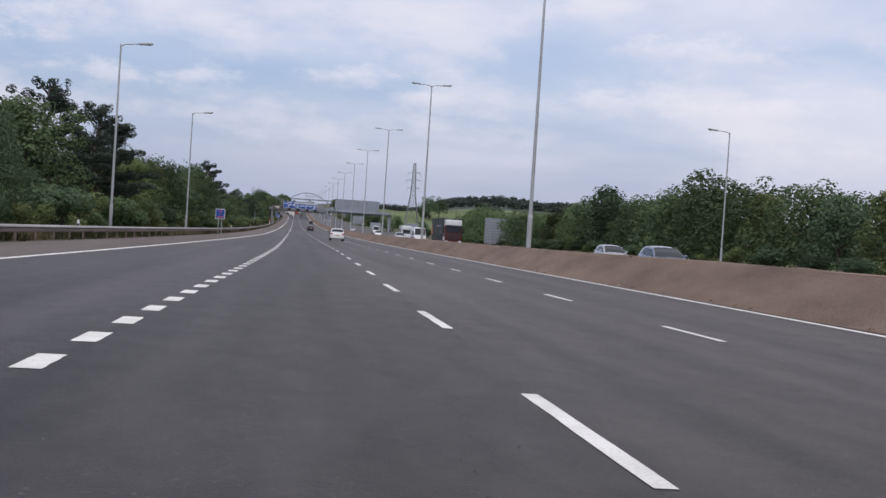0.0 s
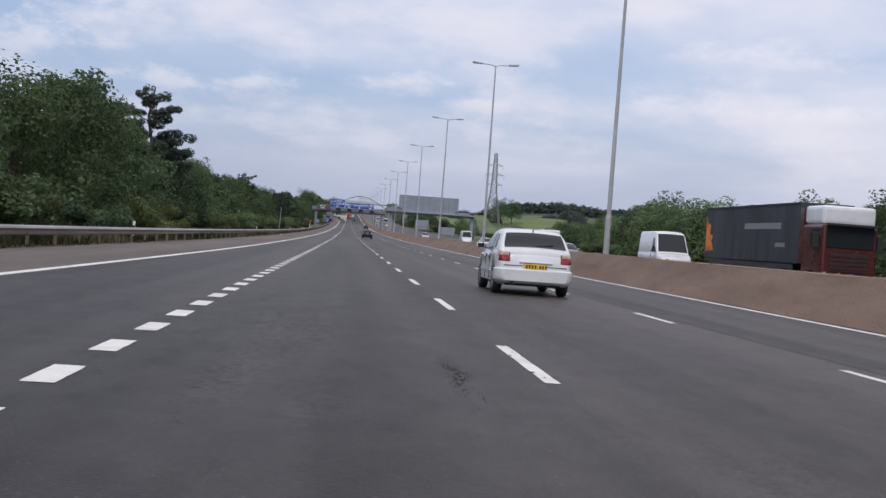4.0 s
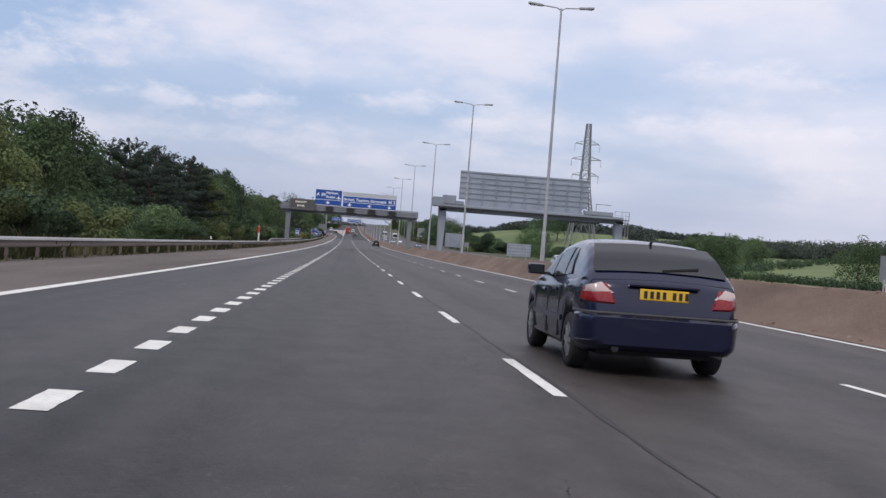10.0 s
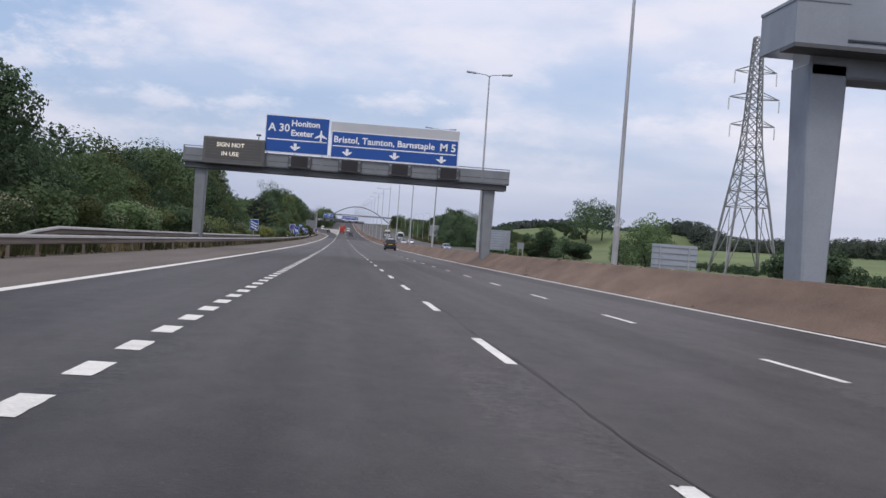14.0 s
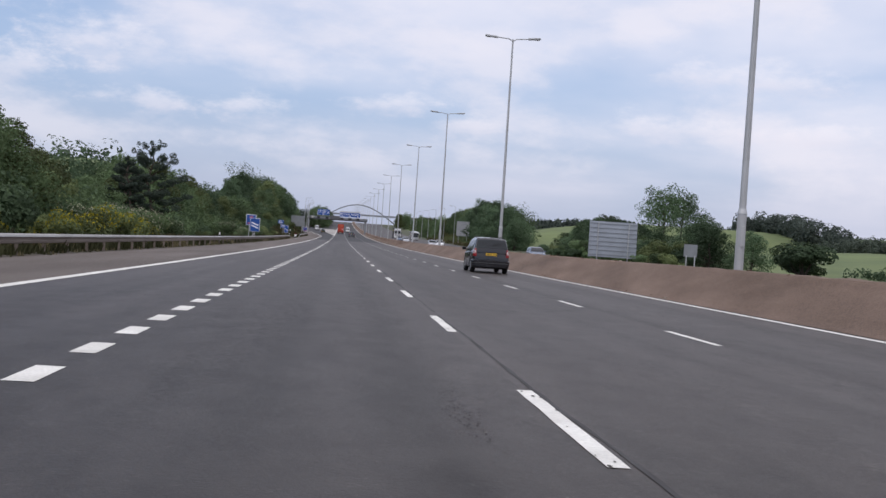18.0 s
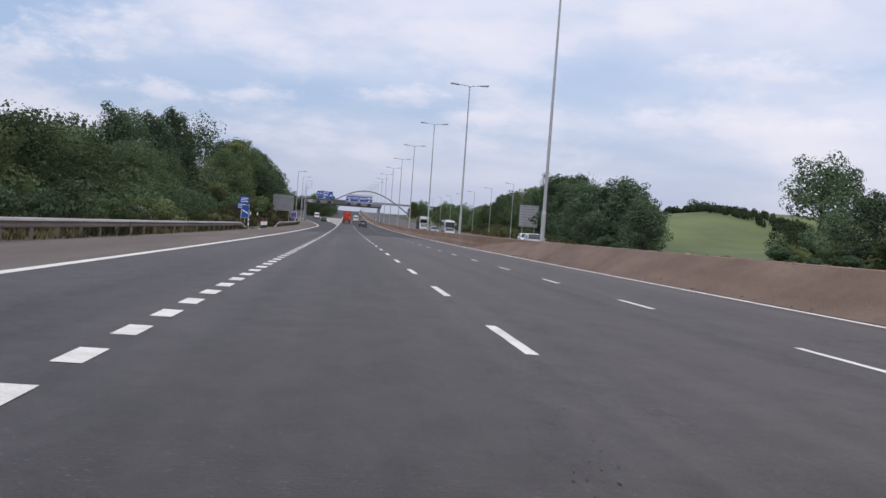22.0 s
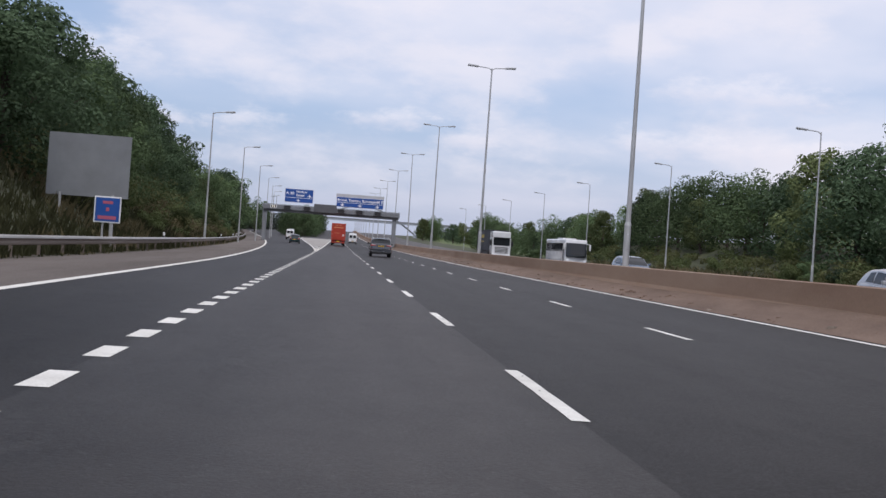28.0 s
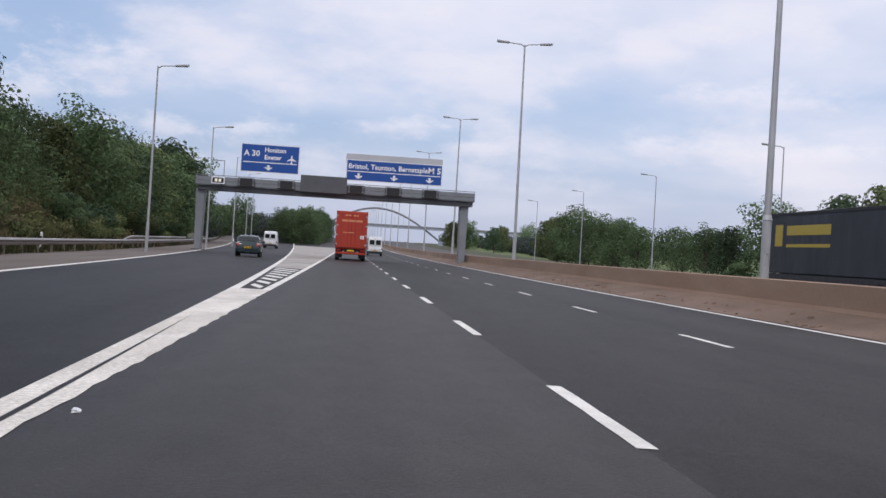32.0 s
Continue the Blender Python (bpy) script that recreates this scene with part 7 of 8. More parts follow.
hatch2 = Shell(4.05, 1.76, [(0, 0.62), (0.05, 0.84), (0.16, 0.97), (0.5, 1.0), (2.2, 0.95), (3.0, 0.92), (3.7, 0.78), (3.95, 0.66), (4.05, 0.48)],
               [(0.09, 0.95), (0.2, 1.08), (0.6, 1.38), (0.85, 1.46), (1.5, 1.49), (2.1, 1.43), (2.5, 1.24), (3.05, 0.93)], HATCH_PLAN, (0.75, 3.26), 0.31, sill=0.22, tumble=0.36)
car("hatchback_car", (4.25, 138.0), hatch2, M_CARWHITE, "white hatchback car driving in the third lane", HP, (0.18, 0.6, 0.09), (2.15, 2.98, 0.08), ((0.56, 0.83, 0.72, 1.0),), (0, 0.66, 0.52, 0.115))
M_DKGREEN = paint("dark_green_paint", (0.016, 0.035, 0.036))
car("hatchback_car", (-7.0, 977.5), hatch2, M_DKGREEN, "small dark green hatchback car in the leaving lane", HP, (0.18, 0.6, 0.09), (2.15, 2.98, 0.08), ((0.56, 0.83, 0.72, 1.0),), (0, 0.66, 0.52, 0.115), rz=2)

mpv = Shell(4.32, 1.74, [(0, 0.66), (0.05, 0.9), (0.12, 1.0), (0.5, 1.02), (2.2, 0.97), (3.2, 0.95), (3.85, 0.8), (4.15, 0.66), (4.32, 0.48)],
            [(0.05, 0.98), (0.10, 1.12), (0.26, 1.50), (0.46, 1.60), (1.6, 1.63), (2.3, 1.58), (2.75, 1.34), (3.35, 0.96)],
            [(0, 0.9), (0.12, 0.96), (0.45, 1.0), (3.2, 1.0), (3.8, 0.95), (4.15, 0.82), (4.32, 0.64)], (0.74, 3.43), 0.315, sill=0.21, tumble=0.27)
M_BLACKPAINT = paint("black_paint", (0.012, 0.013, 0.017))
car("people_carrier", (7.15, 563.6), mpv, M_BLACKPAINT, "black people carrier with roof rails driving in the outside lane", ((1.42, 2.2, 0.05, 0.12, 0.02, 0.02), (2.27, 3.1, 0.05, 0.12, 0.0, 0.5), (0.5, 1.34, 0.05, 0.12, 0.14, 0.02)),
    (0.10, 0.26, 0.06), (2.35, 3.25, 0.08), ((0.66, 0.70, 0.22, 0.14, (0.70, 1.16), (0.72, 1.14)),), (0, 0.86, 0.52, 0.115), 7, rails=True, category="car", lens=(0.34, 0.78, 0.03, 0.04), bumper=(0.24, 0.62), bumper_strip=0.16, hub_mat=M_HUBCAP, bumper_mat=M_BLACKPAINT)

suv = Shell(4.65, 1.88, [(0, 0.72), (0.05, 0.98), (0.14, 1.08), (0.5, 1.12), (2.4, 1.05), (3.3, 1.03), (4.05, 0.93), (4.45, 0.8), (4.65, 0.58)],
            [(0.06, 1.05), (0.18, 1.2), (0.52, 1.52), (0.8, 1.61), (1.7, 1.65), (2.5, 1.60), (3.0, 1.36), (3.5, 1.04)],
            [(0, 0.88), (0.12, 0.95), (0.5, 1.0), (3.5, 1.0), (4.1, 0.96), (4.45, 0.84), (4.65, 0.66)], (0.86, 3.67), 0.365, sill=0.27, tumble=0.27, arch=1.14)
M_GREYPAINT = paint("grey_metallic_paint", (0.095, 0.102, 0.115), 1.3)
M_SATIN = material("satin_silver", (0.42, 0.43, 0.45), 0.35, metal=0.7, fine=0.05)
x3 = car("sport_utility_car", (3.86, 888.5), suv, M_GREYPAINT, "grey metallic sport utility car with wide red tail lights", ((1.5, 2.3, 0.05, 0.11, 0.02, 0.02), (2.38, 3.2, 0.05, 0.11, 0.0, 0.42), (0.72, 1.43, 0.07, 0.11, 0.3, 0.02)),
         (0.17, 0.50, 0.05), (2.55, 3.4, 0.08), ((0.40, 0.46, 0.34, 0.30, (0.97, 1.09), (0.87, 1.12)),), (0, 0.95, 0.52, 0.115), 10, rails=True, extra=True, lens=(0.68, 0.86, 0.05, 0.12), bumper=(0.36, 0.74))
for s in (-1, 1):
    part("rear_diffuser", suv.wrap(s, 0.0, 0.0, 0.36, 0.36, (0.27, 0.47), (0.33, 0.47), 0.062, 20, 5, 0.0), M_PLASTIC, x3, "dark lower bumper", smooth=True)
    part("bumper_accent", suv.wrap(s, 0.0, 0.0, 0.34, 0.34, (0.475, 0.50), (0.475, 0.50), 0.072, 20, 3, -0.05), M_SATIN, x3, "silver strip along the bumper", smooth=True)
    # dark strip laid on the skin, its colour standing in for a recess
    part("bumper_recess", suv.wrap(s, 0.0, 0.0, 0.02, 0.02, (0.665, 0.735), (0.675, 0.735), 0.057, 16, 3, -0.04), M_TRIM, x3)
    part("reflector", suv.wrap(s, 0.70, 0.70, 0.30, 0.30, (0.70, 0.735), (0.70, 0.735), 0.062, 10, 3, -0.04), M_TAIL, x3, "small red reflector", smooth=True)
    part("plate_surround", bevel_box(min(s * 0.27, s * 0.42), max(s * 0.27, s * 0.42), suv.tail_y(0.3, 0.95) - 0.012, suv.tail_y(0.3, 0.95) + 0.03, 0.88, 1.02, 0.01, 1), M_GREYPAINT, x3)
    tr = bmesh.new()
    pts = [0.74, 0.95, 1.2, 1.6, 2.0, 2.4, 2.75, 3.0]
    for a, b in zip(pts, pts[1:]):
        za, zb = lerp_table(suv.roof, a) - 0.1, lerp_table(suv.roof, b) - 0.1
        bar(tr, (s * (suv.side(a, za) + 0.02), a, za), (s * (suv.side(b, zb) + 0.02), b, zb), 0.018, 0.018)
    pts = [0.72, 0.92, 1.4, 2.0, 2.6, 3.2]
    for a, b in zip(pts, pts[1:]):
        za, zb = lerp_table(suv.belt, a) + (0.10 if a < 0.8 else 0.045), lerp_table(suv.belt, b) + 0.045
        bar(tr, (s * (suv.side(a, za) + 0.018), a, za), (s * (suv.side(b, zb) + 0.018), b, zb), 0.018, 0.018)
    part("window_trim", tr, M_SATIN, x3, "thin bright trim round the side windows")
    part("sill_strip", boxes((min(s * 0.93, s * 0.952), max(s * 0.93, s * 0.952), 1.35, 3.2, 0.36, 0.40)), M_SATIN, x3)
bd = bmesh.new()
tube(bd, (0, -0.03, 1.04), (0, 0.0, 1.04), 0.045, None, 14)
part("badge", bd, M_CHROME, x3)
part("rear_spoiler", bevel_box(-0.6, 0.6, 0.38, 0.62, 1.585, 1.63, 0.02, 1), M_GREYPAINT, x3)

van = Shell(5.3, 1.95, [(0, 1.1), (0.04, 1.25), (3.6, 1.25), (4.1, 1.2), (4.9, 1.0), (5.15, 0.8), (5.3, 0.55)],
            [(0.02, 1.9), (0.06, 2.35), (0.2, 2.45), (3.0, 2.48), (3.45, 2.40), (4.3, 1.22)], [(0, 0.97), (0.1, 1.0), (4.4, 1.0), (4.9, 0.93), (5.3, 0.7)], (0.95, 4.2), 0.33, sill=0.3, tumble=0.09)


def van_car(pos, rz, label):
    v = car("van", pos, van, M_CARWHITE, label, ((3.05, 3.95, 0.08, 0.35, 0.0, 0.55),), None, (3.55, 4.22, 0.08), ((0.83, 0.93, 0.75, 1.15),), (0, 0.72, 0.52, 0.115), rz=rz, group="vans on the motorway", handles=False, bumper_mat=M_PLASTIC, mirror_y=3.85, category="van")
    for s in (-1, 1):
        part("rear_pane", boxes((min(s * 0.1, s * 0.72), max(s * 0.1, s * 0.72), -0.012, 0.03, 1.45, 2.05)), M_CARGLASS, v)
    part("door_joint", boxes((-0.01, 0.01, -0.012, 0.02, 0.5, 2.3)), M_BLACK, v)
    return v


van_car((3.4, 1046.0), 0, "white panel van far ahead in the third lane")
van_car((18.6, 180.5), 180, "white panel van on the opposite carriageway")
van_car((22.2, 327.0), 180, "white panel van further along the opposite carriageway")

M_RED = material("lorry_red", (0.42, 0.045, 0.02), 0.5, vary=0.1, scale=0.8, color2=(0.36, 0.036, 0.018), fine=0.06)
M_CREAM = material("faded_orange_print", (0.62, 0.24, 0.12), 0.6, fine=0.1)


def wheels_row(c, ys, half, r, w=0.3):
    for y in ys:
        for s in (-1, 1):
            wheel(c, s * (half - w / 2), y, r, w, s, 6, M_GALV)


def red_lorry():
    c = thing("lorry", 0.1, 989.0, 0, "red box lorry seen from behind with closed rear doors", "lorry")
    b = bevel_box(-1.25, 1.25, 0, 11.5, 0.95, 3.95, 0.04, 2)
    box_ = part("box_body", b, M_RED, c, "red painted load box")
    for s in (-1, 1):
        d = part("rear_door", bevel_box(min(s * 0.01, s * 1.17), max(s * 0.01, s * 1.17), -0.045, -0.005, 1.05, 3.86, 0.015, 1), M_RED, box_)
        for xx in (0.3, 0.85):
            bm = bmesh.new()
            tube(bm, (s * xx, -0.07, 1.08), (s * xx, -0.07, 3.82), 0.018, None, 6)
            part("locking_bar", bm, M_RED, d)
        for k in range(4):
            part("hinge", boxes((min(s * 1.1, s * 1.22), max(s * 1.1, s * 1.22), -0.06, -0.04, 1.25 + 0.75 * k, 1.35 + 0.75 * k)), M_GALV, d)
    part("print", boxes((-0.55, -0.1, -0.056, -0.046, 3.55, 3.68), (0.1, 0.5, -0.056, -0.046, 3.55, 3.68), (-0.8, 0.85, -0.056, -0.046, 3.1, 3.27), (-0.7, 0.2, -0.056, -0.046, 2.2, 2.28)), M_CREAM, box_, "faded pale print")
    part("white_label", boxes((0.72, 1.02, -0.056, -0.046, 1.75, 2.05)), M_WHITE, box_)
    part("chassis", boxes((-0.5, 0.5, 0.1, 13.5, 0.6, 0.95)), M_BLACK, c)
    part("underrun_bar", bevel_box(-1.2, 1.2, -0.02, 0.12, 0.5, 0.68, 0.03, 1), M_RED, c)
    for s in (-1, 1):
        part("mudflap", boxes((min(s * 0.65, s * 1.2), max(s * 0.65, s * 1.2), 0.9, 0.93, 0.2, 0.9)), M_BLACK, c)
        part("tail_light", bevel_box(min(s * 0.75, s * 1.15), max(s * 0.75, s * 1.15), -0.06, 0.0, 0.72, 0.88, 0.02, 1), M_TAIL, c, "red tail light cluster")
    part("number_plate", boxes((-0.27, 0.27, -0.06, -0.03, 0.74, 0.86)), M_PLATE, c, "yellow number plate")
    part("cab", bevel_box(-1.22, 1.22, 11.9, 14.0, 0.7, 3.3, 0.12, 3), M_RED, c, "red driver's cab")
    wheels_row(c, (1.7, 2.95, 9.0, 13.0), 1.22, 0.5)


red_lorry()


def curtain_lorry(pos, cab_col, side_col, name_col, label, bars, flame=False):
    """Articulated lorry coming the other way: its front is at its tail's far end."""
    x, y = pos
    c = thing("lorry", x + bend(y), y, 0, label, "lorry", rz=180, group="lorries on the opposite carriageway")
    tr = part("trailer", bevel_box(-1.25, 1.25, 0, 13.4, 1.15, 3.98, 0.04, 2), side_col, c, "dark curtain-sided trailer")
    for s in (-1, 1):
        part("side_skirt", boxes((min(s * 1.19, s * 1.24), max(s * 1.19, s * 1.24), 0.6, 12.8, 0.55, 1.12)), M_PLASTIC, tr)
        part("roof_rail", boxes((min(s * 1.24, s * 1.27), max(s * 1.24, s * 1.27), 0.05, 13.35, 3.84, 3.96)), M_BLACK, tr)
        for (a, b, z0, z1) in bars:
            part("print", boxes((min(s * 1.253, s * 1.262), max(s * 1.253, s * 1.262), a, b, z0, z1)), name_col, tr, "plain pale print on the curtain")
        if flame:
            fb = bmesh.new()
            pts = [(0.1, 1.5), (1.5, 1.6), (1.1, 2.1), (1.3, 2.4), (0.8, 2.5), (0.9, 3.0), (0.4, 3.1), (0.1, 3.5)]
            fb.faces.new([fb.verts.new((s * 1.258, py, pz)) for py, pz in pts])
            part("painted_shape", fb, flame, tr, "orange painted shape on the curtain")
    cab = part("cab", bevel_box(-1.24, 1.24, 13.75, 15.9, 0.55, 2.98, 0.14, 3), cab_col, c, "tall driver's cab", smooth=False)
    part("roof_fairing", bevel_box(-1.2, 1.2, 13.8, 15.75, 2.96, 3.8, 0.18, 3), M_CARWHITE, cab, "rounded white roof fairing")
    part("windscreen", bevel_box(-1.08, 1.08, 15.86, 15.93, 1.95, 2.9, 0.03, 1), M_CARGLASS, cab)
    part("grille", boxes((-0.85, 0.85, 15.9, 15.93, 0.95, 1.75)), M_BLACK, cab)
    for k in range(4):
        part("grille_slat", boxes((-0.83, 0.83, 15.925, 15.95, 1.02 + 0.18 * k, 1.09 + 0.18 * k)), cab_col, cab)
    part("sun_visor", bevel_box(-1.1, 1.1, 15.9, 16.15, 2.9, 3.02, 0.03, 1), M_BLACK, cab)
    part("bumper", bevel_box(-1.24, 1.24, 15.7, 16.05, 0.4, 0.85, 0.06, 2), cab_col, cab)
    for s in (-1, 1):
        part("side_window", boxes((min(s * 1.235, s * 1.248), max(s * 1.235, s * 1.248), 14.7, 15.6, 1.95, 2.75)), M_CARGLASS, cab)
        part("headlight", bevel_box(min(s * 0.75, s * 1.15), max(s * 0.75, s * 1.15), 15.98, 16.08, 0.62, 0.8, 0.03, 1), M_HEAD, cab)
        part("wing_mirror", bevel_box(min(s * 1.3, s * 1.55), max(s * 1.3, s * 1.55), 15.6, 15.75, 1.9, 2.6, 0.03, 1), M_BLACK, cab)
        part("wind_deflector", boxes((min(s * 1.2, s * 1.24), max(s * 1.2, s * 1.24), 13.4, 13.8, 1.2, 3.7)), cab_col, cab)
    part("chassis", boxes((-0.5, 0.5, 0.2, 15.6, 0.6, 1.15)), M_BLACK, c)
    wheels_row(c, (2.4, 3.7, 5.0, 12.0, 14.9), 1.24, 0.5)


M_CURTAIN = material("dark_curtain", (0.035, 0.038, 0.045), 0.6, vary=0.12, scale=1.0, stretch=(1, 1, 0.3), color2=(0.028, 0.03, 0.036), bump=0.3, bump_scale=3)
M_GREYPRINT = material("grey_print", (0.22, 0.22, 0.23), 0.6, fine=0.1)
M_GOLDPRINT = material("gold_print", (0.42, 0.32, 0.05), 0.6, fine=0.1)
M_ORANGE = material("orange_print", (0.75, 0.30, 0.03), 0.6, vary=0.3, scale=1.5, color2=(0.55, 0.04, 0.03))
M_MAROON = paint("maroon_paint", (0.09, 0.02, 0.02), 0.0)
curtain_lorry((21.6, 176.0), M_MAROON, M_CURTAIN, M_GREYPRINT, "dark curtain-sided lorry with a maroon cab on the opposite carriageway", ((6.3, 11.2, 2.75, 3.05), (10.6, 11.8, 1.9, 2.1)), M_ORANGE)
curtain_lorry((21.4, 952.0), M_CARWHITE, M_CURTAIN, M_GOLDPRINT, "dark curtain-sided lorry with a white cab on the opposite carriageway", ((2.6, 7.4, 2.9, 3.35), (2.6, 7.4, 2.35, 2.5), (1.2, 2.1, 2.4, 3.4)))


def motorhome(pos):
    x, y = pos
    c = thing("motorhome", x + bend(y), y, 0, "white motorhome with an overcab bed on the opposite carriageway", "motorhome", rz=180)
    b = bevel_box(-1.12, 1.12, 0, 4.9, 0.45, 2.85, 0.08, 3)
    liv = part("living_box", b, M_CARWHITE, c, "white coachbuilt living box")
    part("overcab", bevel_box(-1.1, 1.1, 4.6, 6.1, 2.0, 2.9, 0.22, 4), M_CARWHITE, c, "rounded white overcab", smooth=True)
    cab = Shell(6.6, 1.95, [(4.7, 1.25), (5.3, 1.2), (6.0, 1.05), (6.4, 0.8), (6.6, 0.55)], [(4.7, 2.1), (5.2, 2.05), (6.0, 1.15)], [(4.7, 1.0), (6.1, 0.97), (6.6, 0.72)], (0.95, 5.55), 0.33, sill=0.3, tumble=0.12)
    cb = bmesh.new()
    box(cb, -0.97, 0.97, 4.85, 6.45, 0.4, 1.2)
    bmesh.ops.bevel(cb, geom=cb.edges[:], offset=0.12, segments=3, affect='EDGES')
    part("bonnet", cb, M_CARWHITE, c, smooth=True)
    ws = bmesh.new()
    ws.faces.new([ws.verts.new(p) for p in ((-0.85, 6.18, 1.22), (0.85, 6.18, 1.22), (0.78, 5.72, 2.0), (-0.78, 5.72, 2.0))])
    part("windscreen", ws, M_CARGLASS, c)
    part("cab_frame", boxes((-0.95, -0.8, 4.85, 6.0, 1.15, 2.05), (0.8, 0.95, 4.85, 6.0, 1.15, 2.05)), M_CARWHITE, c)
    for s in (-1, 1):
        part("side_window", bevel_box(min(s * 1.11, s * 1.13), max(s * 1.11, s * 1.13), 0.6, 1.6, 1.6, 2.2, 0.008, 1), M_CARGLASS, liv)
        part("side_window", bevel_box(min(s * 1.11, s * 1.13), max(s * 1.11, s * 1.13), 2.6, 3.5, 1.6, 2.2, 0.008, 1), M_CARGLASS, liv)
        part("headlight", bevel_box(min(s * 0.55, s * 0.9), max(s * 0.55, s * 0.9), 6.4, 6.48, 0.75, 0.92, 0.02, 1), M_HEAD, c)
        part("wing_mirror", bevel_box(min(s * 1.1, s * 1.3), max(s * 1.1, s * 1.3), 5.6, 5.7, 1.3, 1.65, 0.02, 1), M_BLACK, c)
    wheels_row(c, (1.3, 5.5), 0.98, 0.33, 0.22)


motorhome((22.6, 244.0))


def coach(pos):
    x, y = pos
    c = thing("coach", x, y, 0, "white coach with dark windows on the opposite carriageway", "coach", rz=180)
    b = bevel_box(-1.25, 1.25, 0, 11.8, 0.35, 3.12, 0.16, 4)
    for v in b.verts:   # raked and bowed front
        if v.co.y > 11:
            v.co.y += 0.22 * (1 - (v.co.x / 1.25) ** 2) - 0.24 * max(0.0, v.co.z - 1.2)
    body = part("body", b, M_CARWHITE, c, smooth=True)
    for s in (-1, 1):
        part("glass_band", bevel_box(min(s * 1.245, s * 1.256), max(s * 1.245, s * 1.256), 0.35, 10.2, 1.72, 2.66, 0.004, 1), M_CARGLASS, body)
        for k in range(7):
            part("window_pillar", boxes((min(s * 1.257, s * 1.262), max(s * 1.257, s * 1.262), 0.5 + 1.55 * k, 0.56 + 1.55 * k, 1.74, 2.64)), M_BLACK, body)
        part("door", bevel_box(min(s * 1.245, s * 1.258), max(s * 1.245, s * 1.258), 10.35, 11.1, 0.6, 2.6, 0.005, 1), M_CARGLASS, body, "dark glazed door")
        arm = bmesh.new()
        tube(arm, (s * 1.1, 11.5, 2.75), (s * 1.48, 11.95, 2.6), 0.035, None, 6)
        m = part("mirror_arm", arm, M_CARWHITE, body)
        part("wing_mirror", bevel_box(min(s * 1.36, s * 1.56), max(s * 1.36, s * 1.56), 11.9, 12.05, 1.95, 2.6, 0.05, 2), M_CARWHITE, m)
    ws = bevel_box(-1.16, 1.16, 11.72, 11.84, 1.15, 2.72, 0.03, 2)
    bmesh.ops.subdivide_edges(ws, edges=[e for e in ws.edges if e.calc_length() > 1.0], cuts=6, use_grid_fill=True)
    for v in ws.verts:
        v.co.y += 0.22 * (1 - (v.co.x / 1.25) ** 2) - 0.24 * max(0.0, v.co.z - 1.2)
    part("windscreen", ws, M_CARGLASS, body, smooth=True)
    part("roof_pod", bevel_box(-0.8, 0.8, 4.5, 7.6, 3.08, 3.28, 0.07, 2), M_CARWHITE, body)
    for x in (-0.95, 0.95):
        part("headlight", bevel_box(x - 0.18, x + 0.18, 11.78, 11.9, 0.62, 0.82, 0.03, 1), M_HEAD, body)
    for y0, y1, z0, z1 in ((1.2, 3.4, 1.3, 1.4), (1.2, 3.0, 1.1, 1.18), (1.2, 3.2, 0.9, 0.98), (5.4, 8.6, 1.0, 1.45), (9.0, 9.4, 0.8, 1.5)):
        part("side_print", boxes((-1.264, -1.256, y0, y1, z0, z1)), M_GREYPRINT, body, "plain grey-blue print")
    wheels_row(c, (2.6, 9.2), 1.25, 0.48, 0.28)


coach((26.5, 925.0))

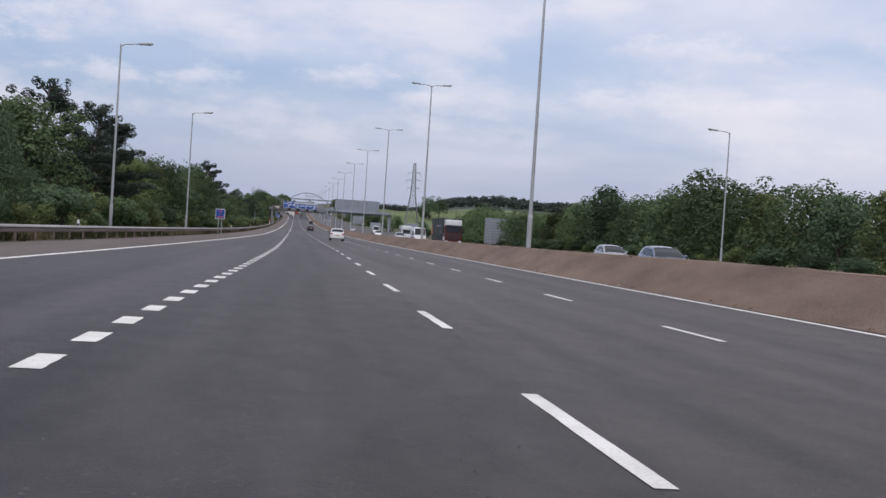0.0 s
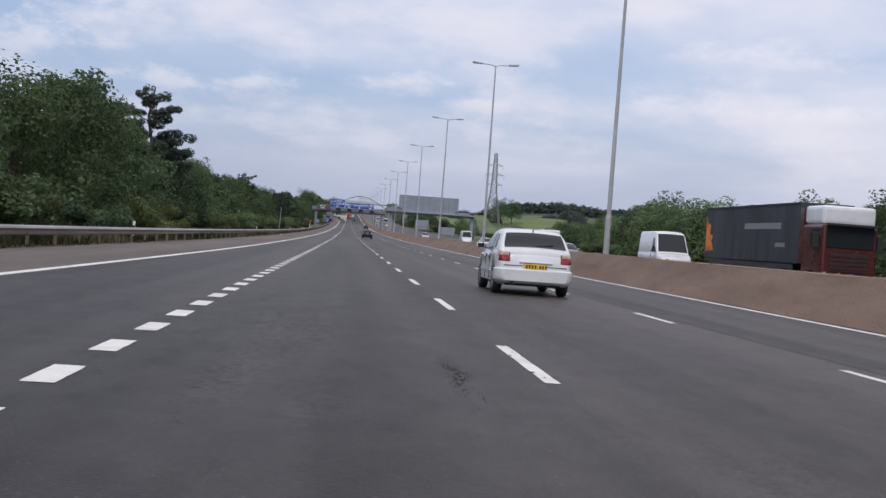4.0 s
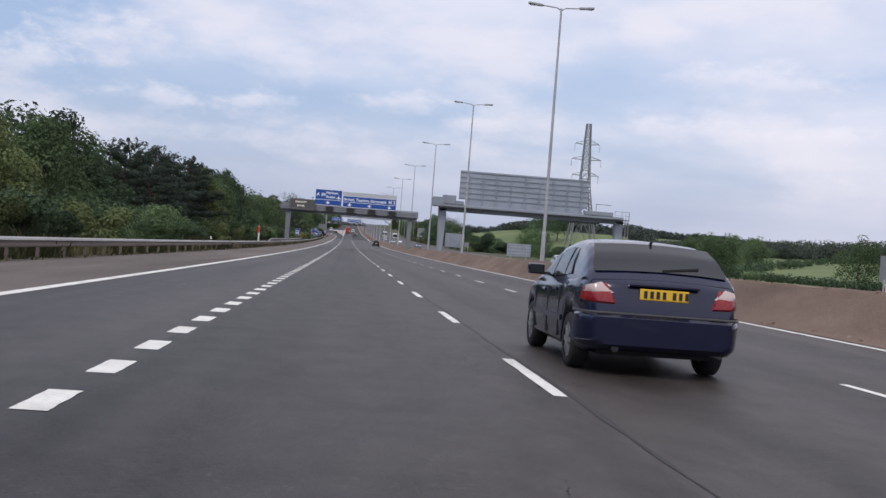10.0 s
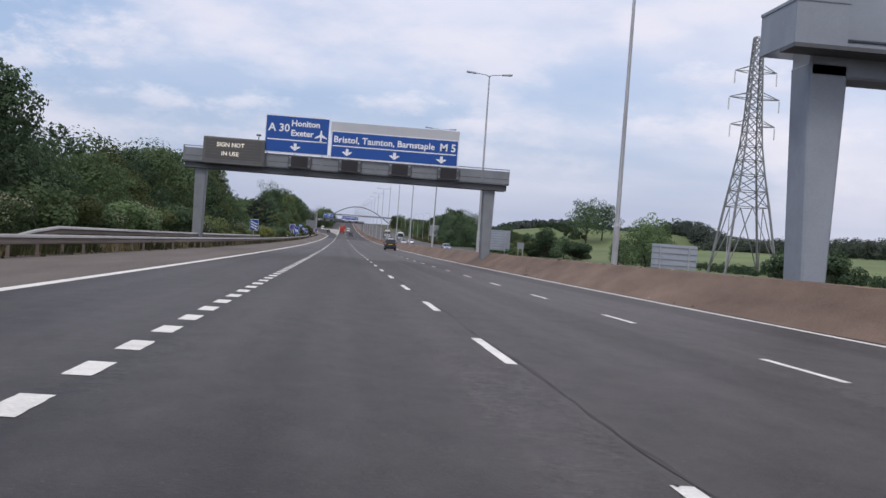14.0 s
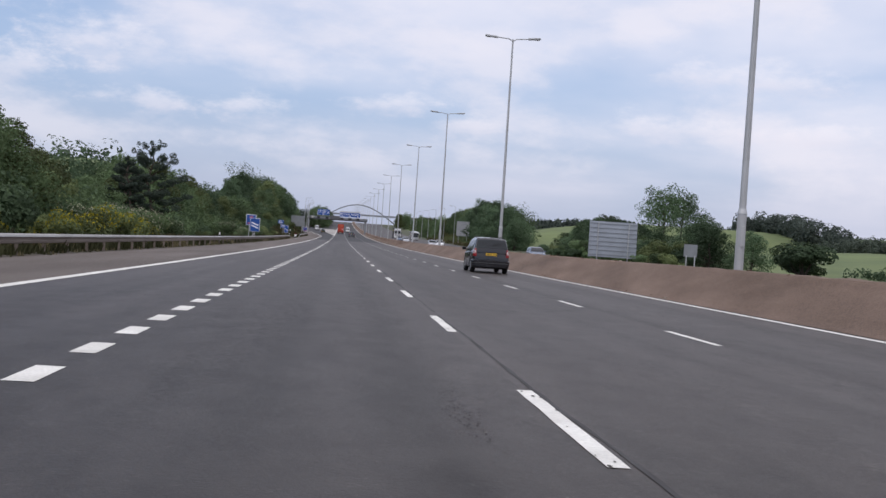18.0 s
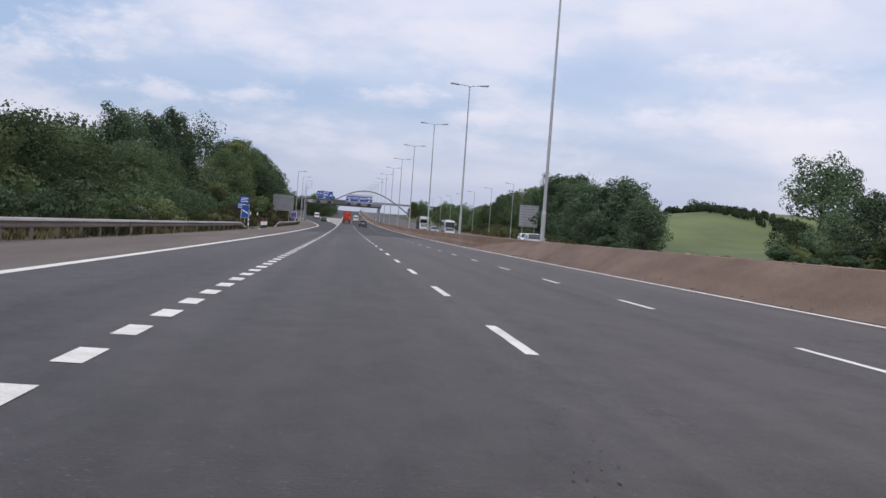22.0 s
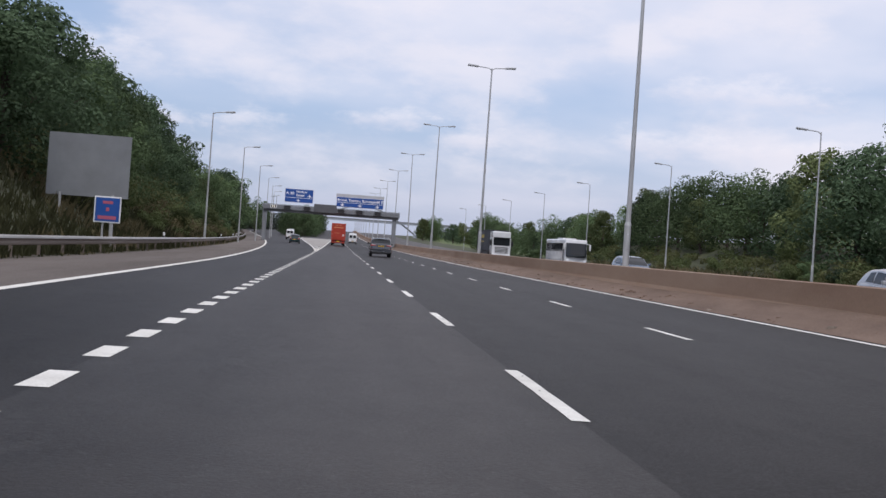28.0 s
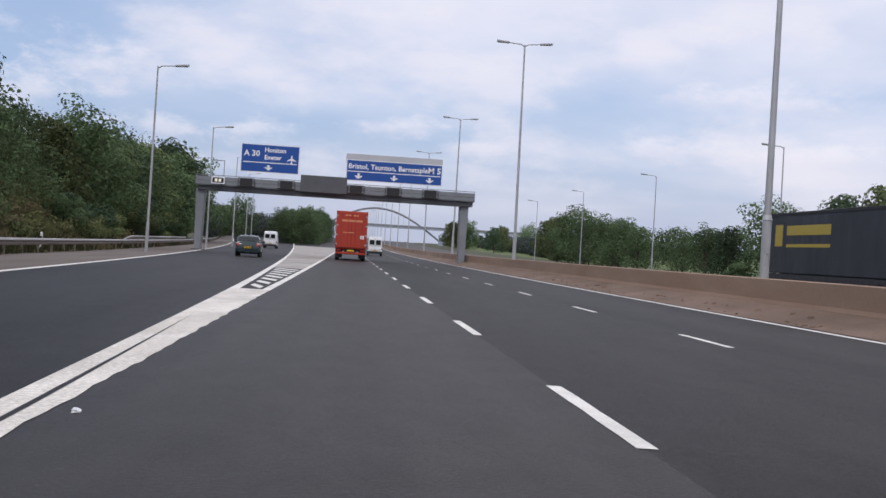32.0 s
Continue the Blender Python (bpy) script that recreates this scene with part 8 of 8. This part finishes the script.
# cars whose roofs show above the barrier
M_SILVER = paint("silver_paint", (0.42, 0.43, 0.45), 0.6)
M_STEELBLUE = paint("steel_blue_paint", (0.14, 0.18, 0.25), 0.5)
for x, y, mt, lab in ((18.0, 58, M_STEELBLUE, "blue-grey saloon car on the opposite carriageway"), (22.0, 82, M_SILVER, "silver car on the opposite carriageway"), (18.2, 208, M_SILVER, "silver car on the opposite carriageway"),
                      (18.2, 262, M_CARWHITE, "white car on the opposite carriageway"), (18.2, 380, M_SILVER, "silver car on the opposite carriageway"), (22.2, 640, M_STEELBLUE, "blue-grey car on the opposite carriageway"),
                      (18.2, 735, M_SILVER, "silver car on the opposite carriageway"), (22.2, 765, M_CARWHITE, "white car on the opposite carriageway"), (18.2, 860, M_STEELBLUE, "blue-grey car on the opposite carriageway"),
                      (18.2, 826, M_SILVER, "silver car on the opposite carriageway")):
    car("hatchback_car", (x, y), hatch2, mt, lab, HP, (0.18, 0.6, 0.09), (2.15, 2.98, 0.08), ((0.56, 0.83, 0.72, 1.0),), (0, 0.66, 0.52, 0.115), rz=180, group="cars on the opposite carriageway")
# far ahead on the leaving lane
van_car((-11.5, 1065), 0, "small white van far ahead in the leaving lane")


# ---- litter ----
def litter(x, y, z, size, mat, label, seed):
    """A crumpled scrap with folds."""
    rnd = random.Random(seed)
    bm = bmesh.new()
    bmesh.ops.create_icosphere(bm, subdivisions=2, radius=size)
    for v in bm.verts:
        v.co *= rnd.uniform(.6, 1.15)
        v.co.z = max(0.0, v.co.z * 0.55 + size * 0.3)
    root = thing("litter", x, y, z, label, "litter", group="scraps of litter")
    part("scrap", bm, mat, root)


litter(-1.70, 905.5, 0.0, 0.035, M_CARWHITE, "crumpled pale paper scrap on the lane", 1)
litter(-8.7, 263.9, 0.0, 0.14, M_CARWHITE, "crumpled white bag on the hard shoulder", 2)
litter(-8.6, 738.0, 0.0, 0.09, M_CARWHITE, "small white scrap on the hard shoulder", 3)
litter(10.45, 93.0, 0.28, 0.11, M_PLATE, "crumpled yellow wrapper on the earth of the central reserve", 4)


# ---- lay everything on the road's grade ----
def settle():
    bpy.context.view_layer.update()
    for top in [o for o in scene.objects if o.parent is None and o.type in ('MESH', 'EMPTY')]:
        if top.location.length > 1e-6:
            y = top.location.y
            if top.get("category") in ("car", "van", "lorry", "motorhome", "coach", "litter"):
                top.matrix_basis = Matrix.Translation((0, 0, grade(y))) @ Matrix.Translation(top.location) @ pose(0, 0, 0, slope(y)) @ Matrix.Translation(-top.location) @ top.matrix_basis
            else:
                top.location.z += grade(y)
            continue
        for ob in (top, *top.children):
            if ob.type == 'MESH' and ob.location.length < 1e-6:
                for v in ob.data.vertices:
                    v.co.z += grade(v.co.y)
            elif ob is not top:
                y = ob.location.y
                ob.matrix_basis = Matrix.Translation((0, 0, grade(y))) @ ob.matrix_basis @ pose(0, 0, 0, slope(y))


settle()
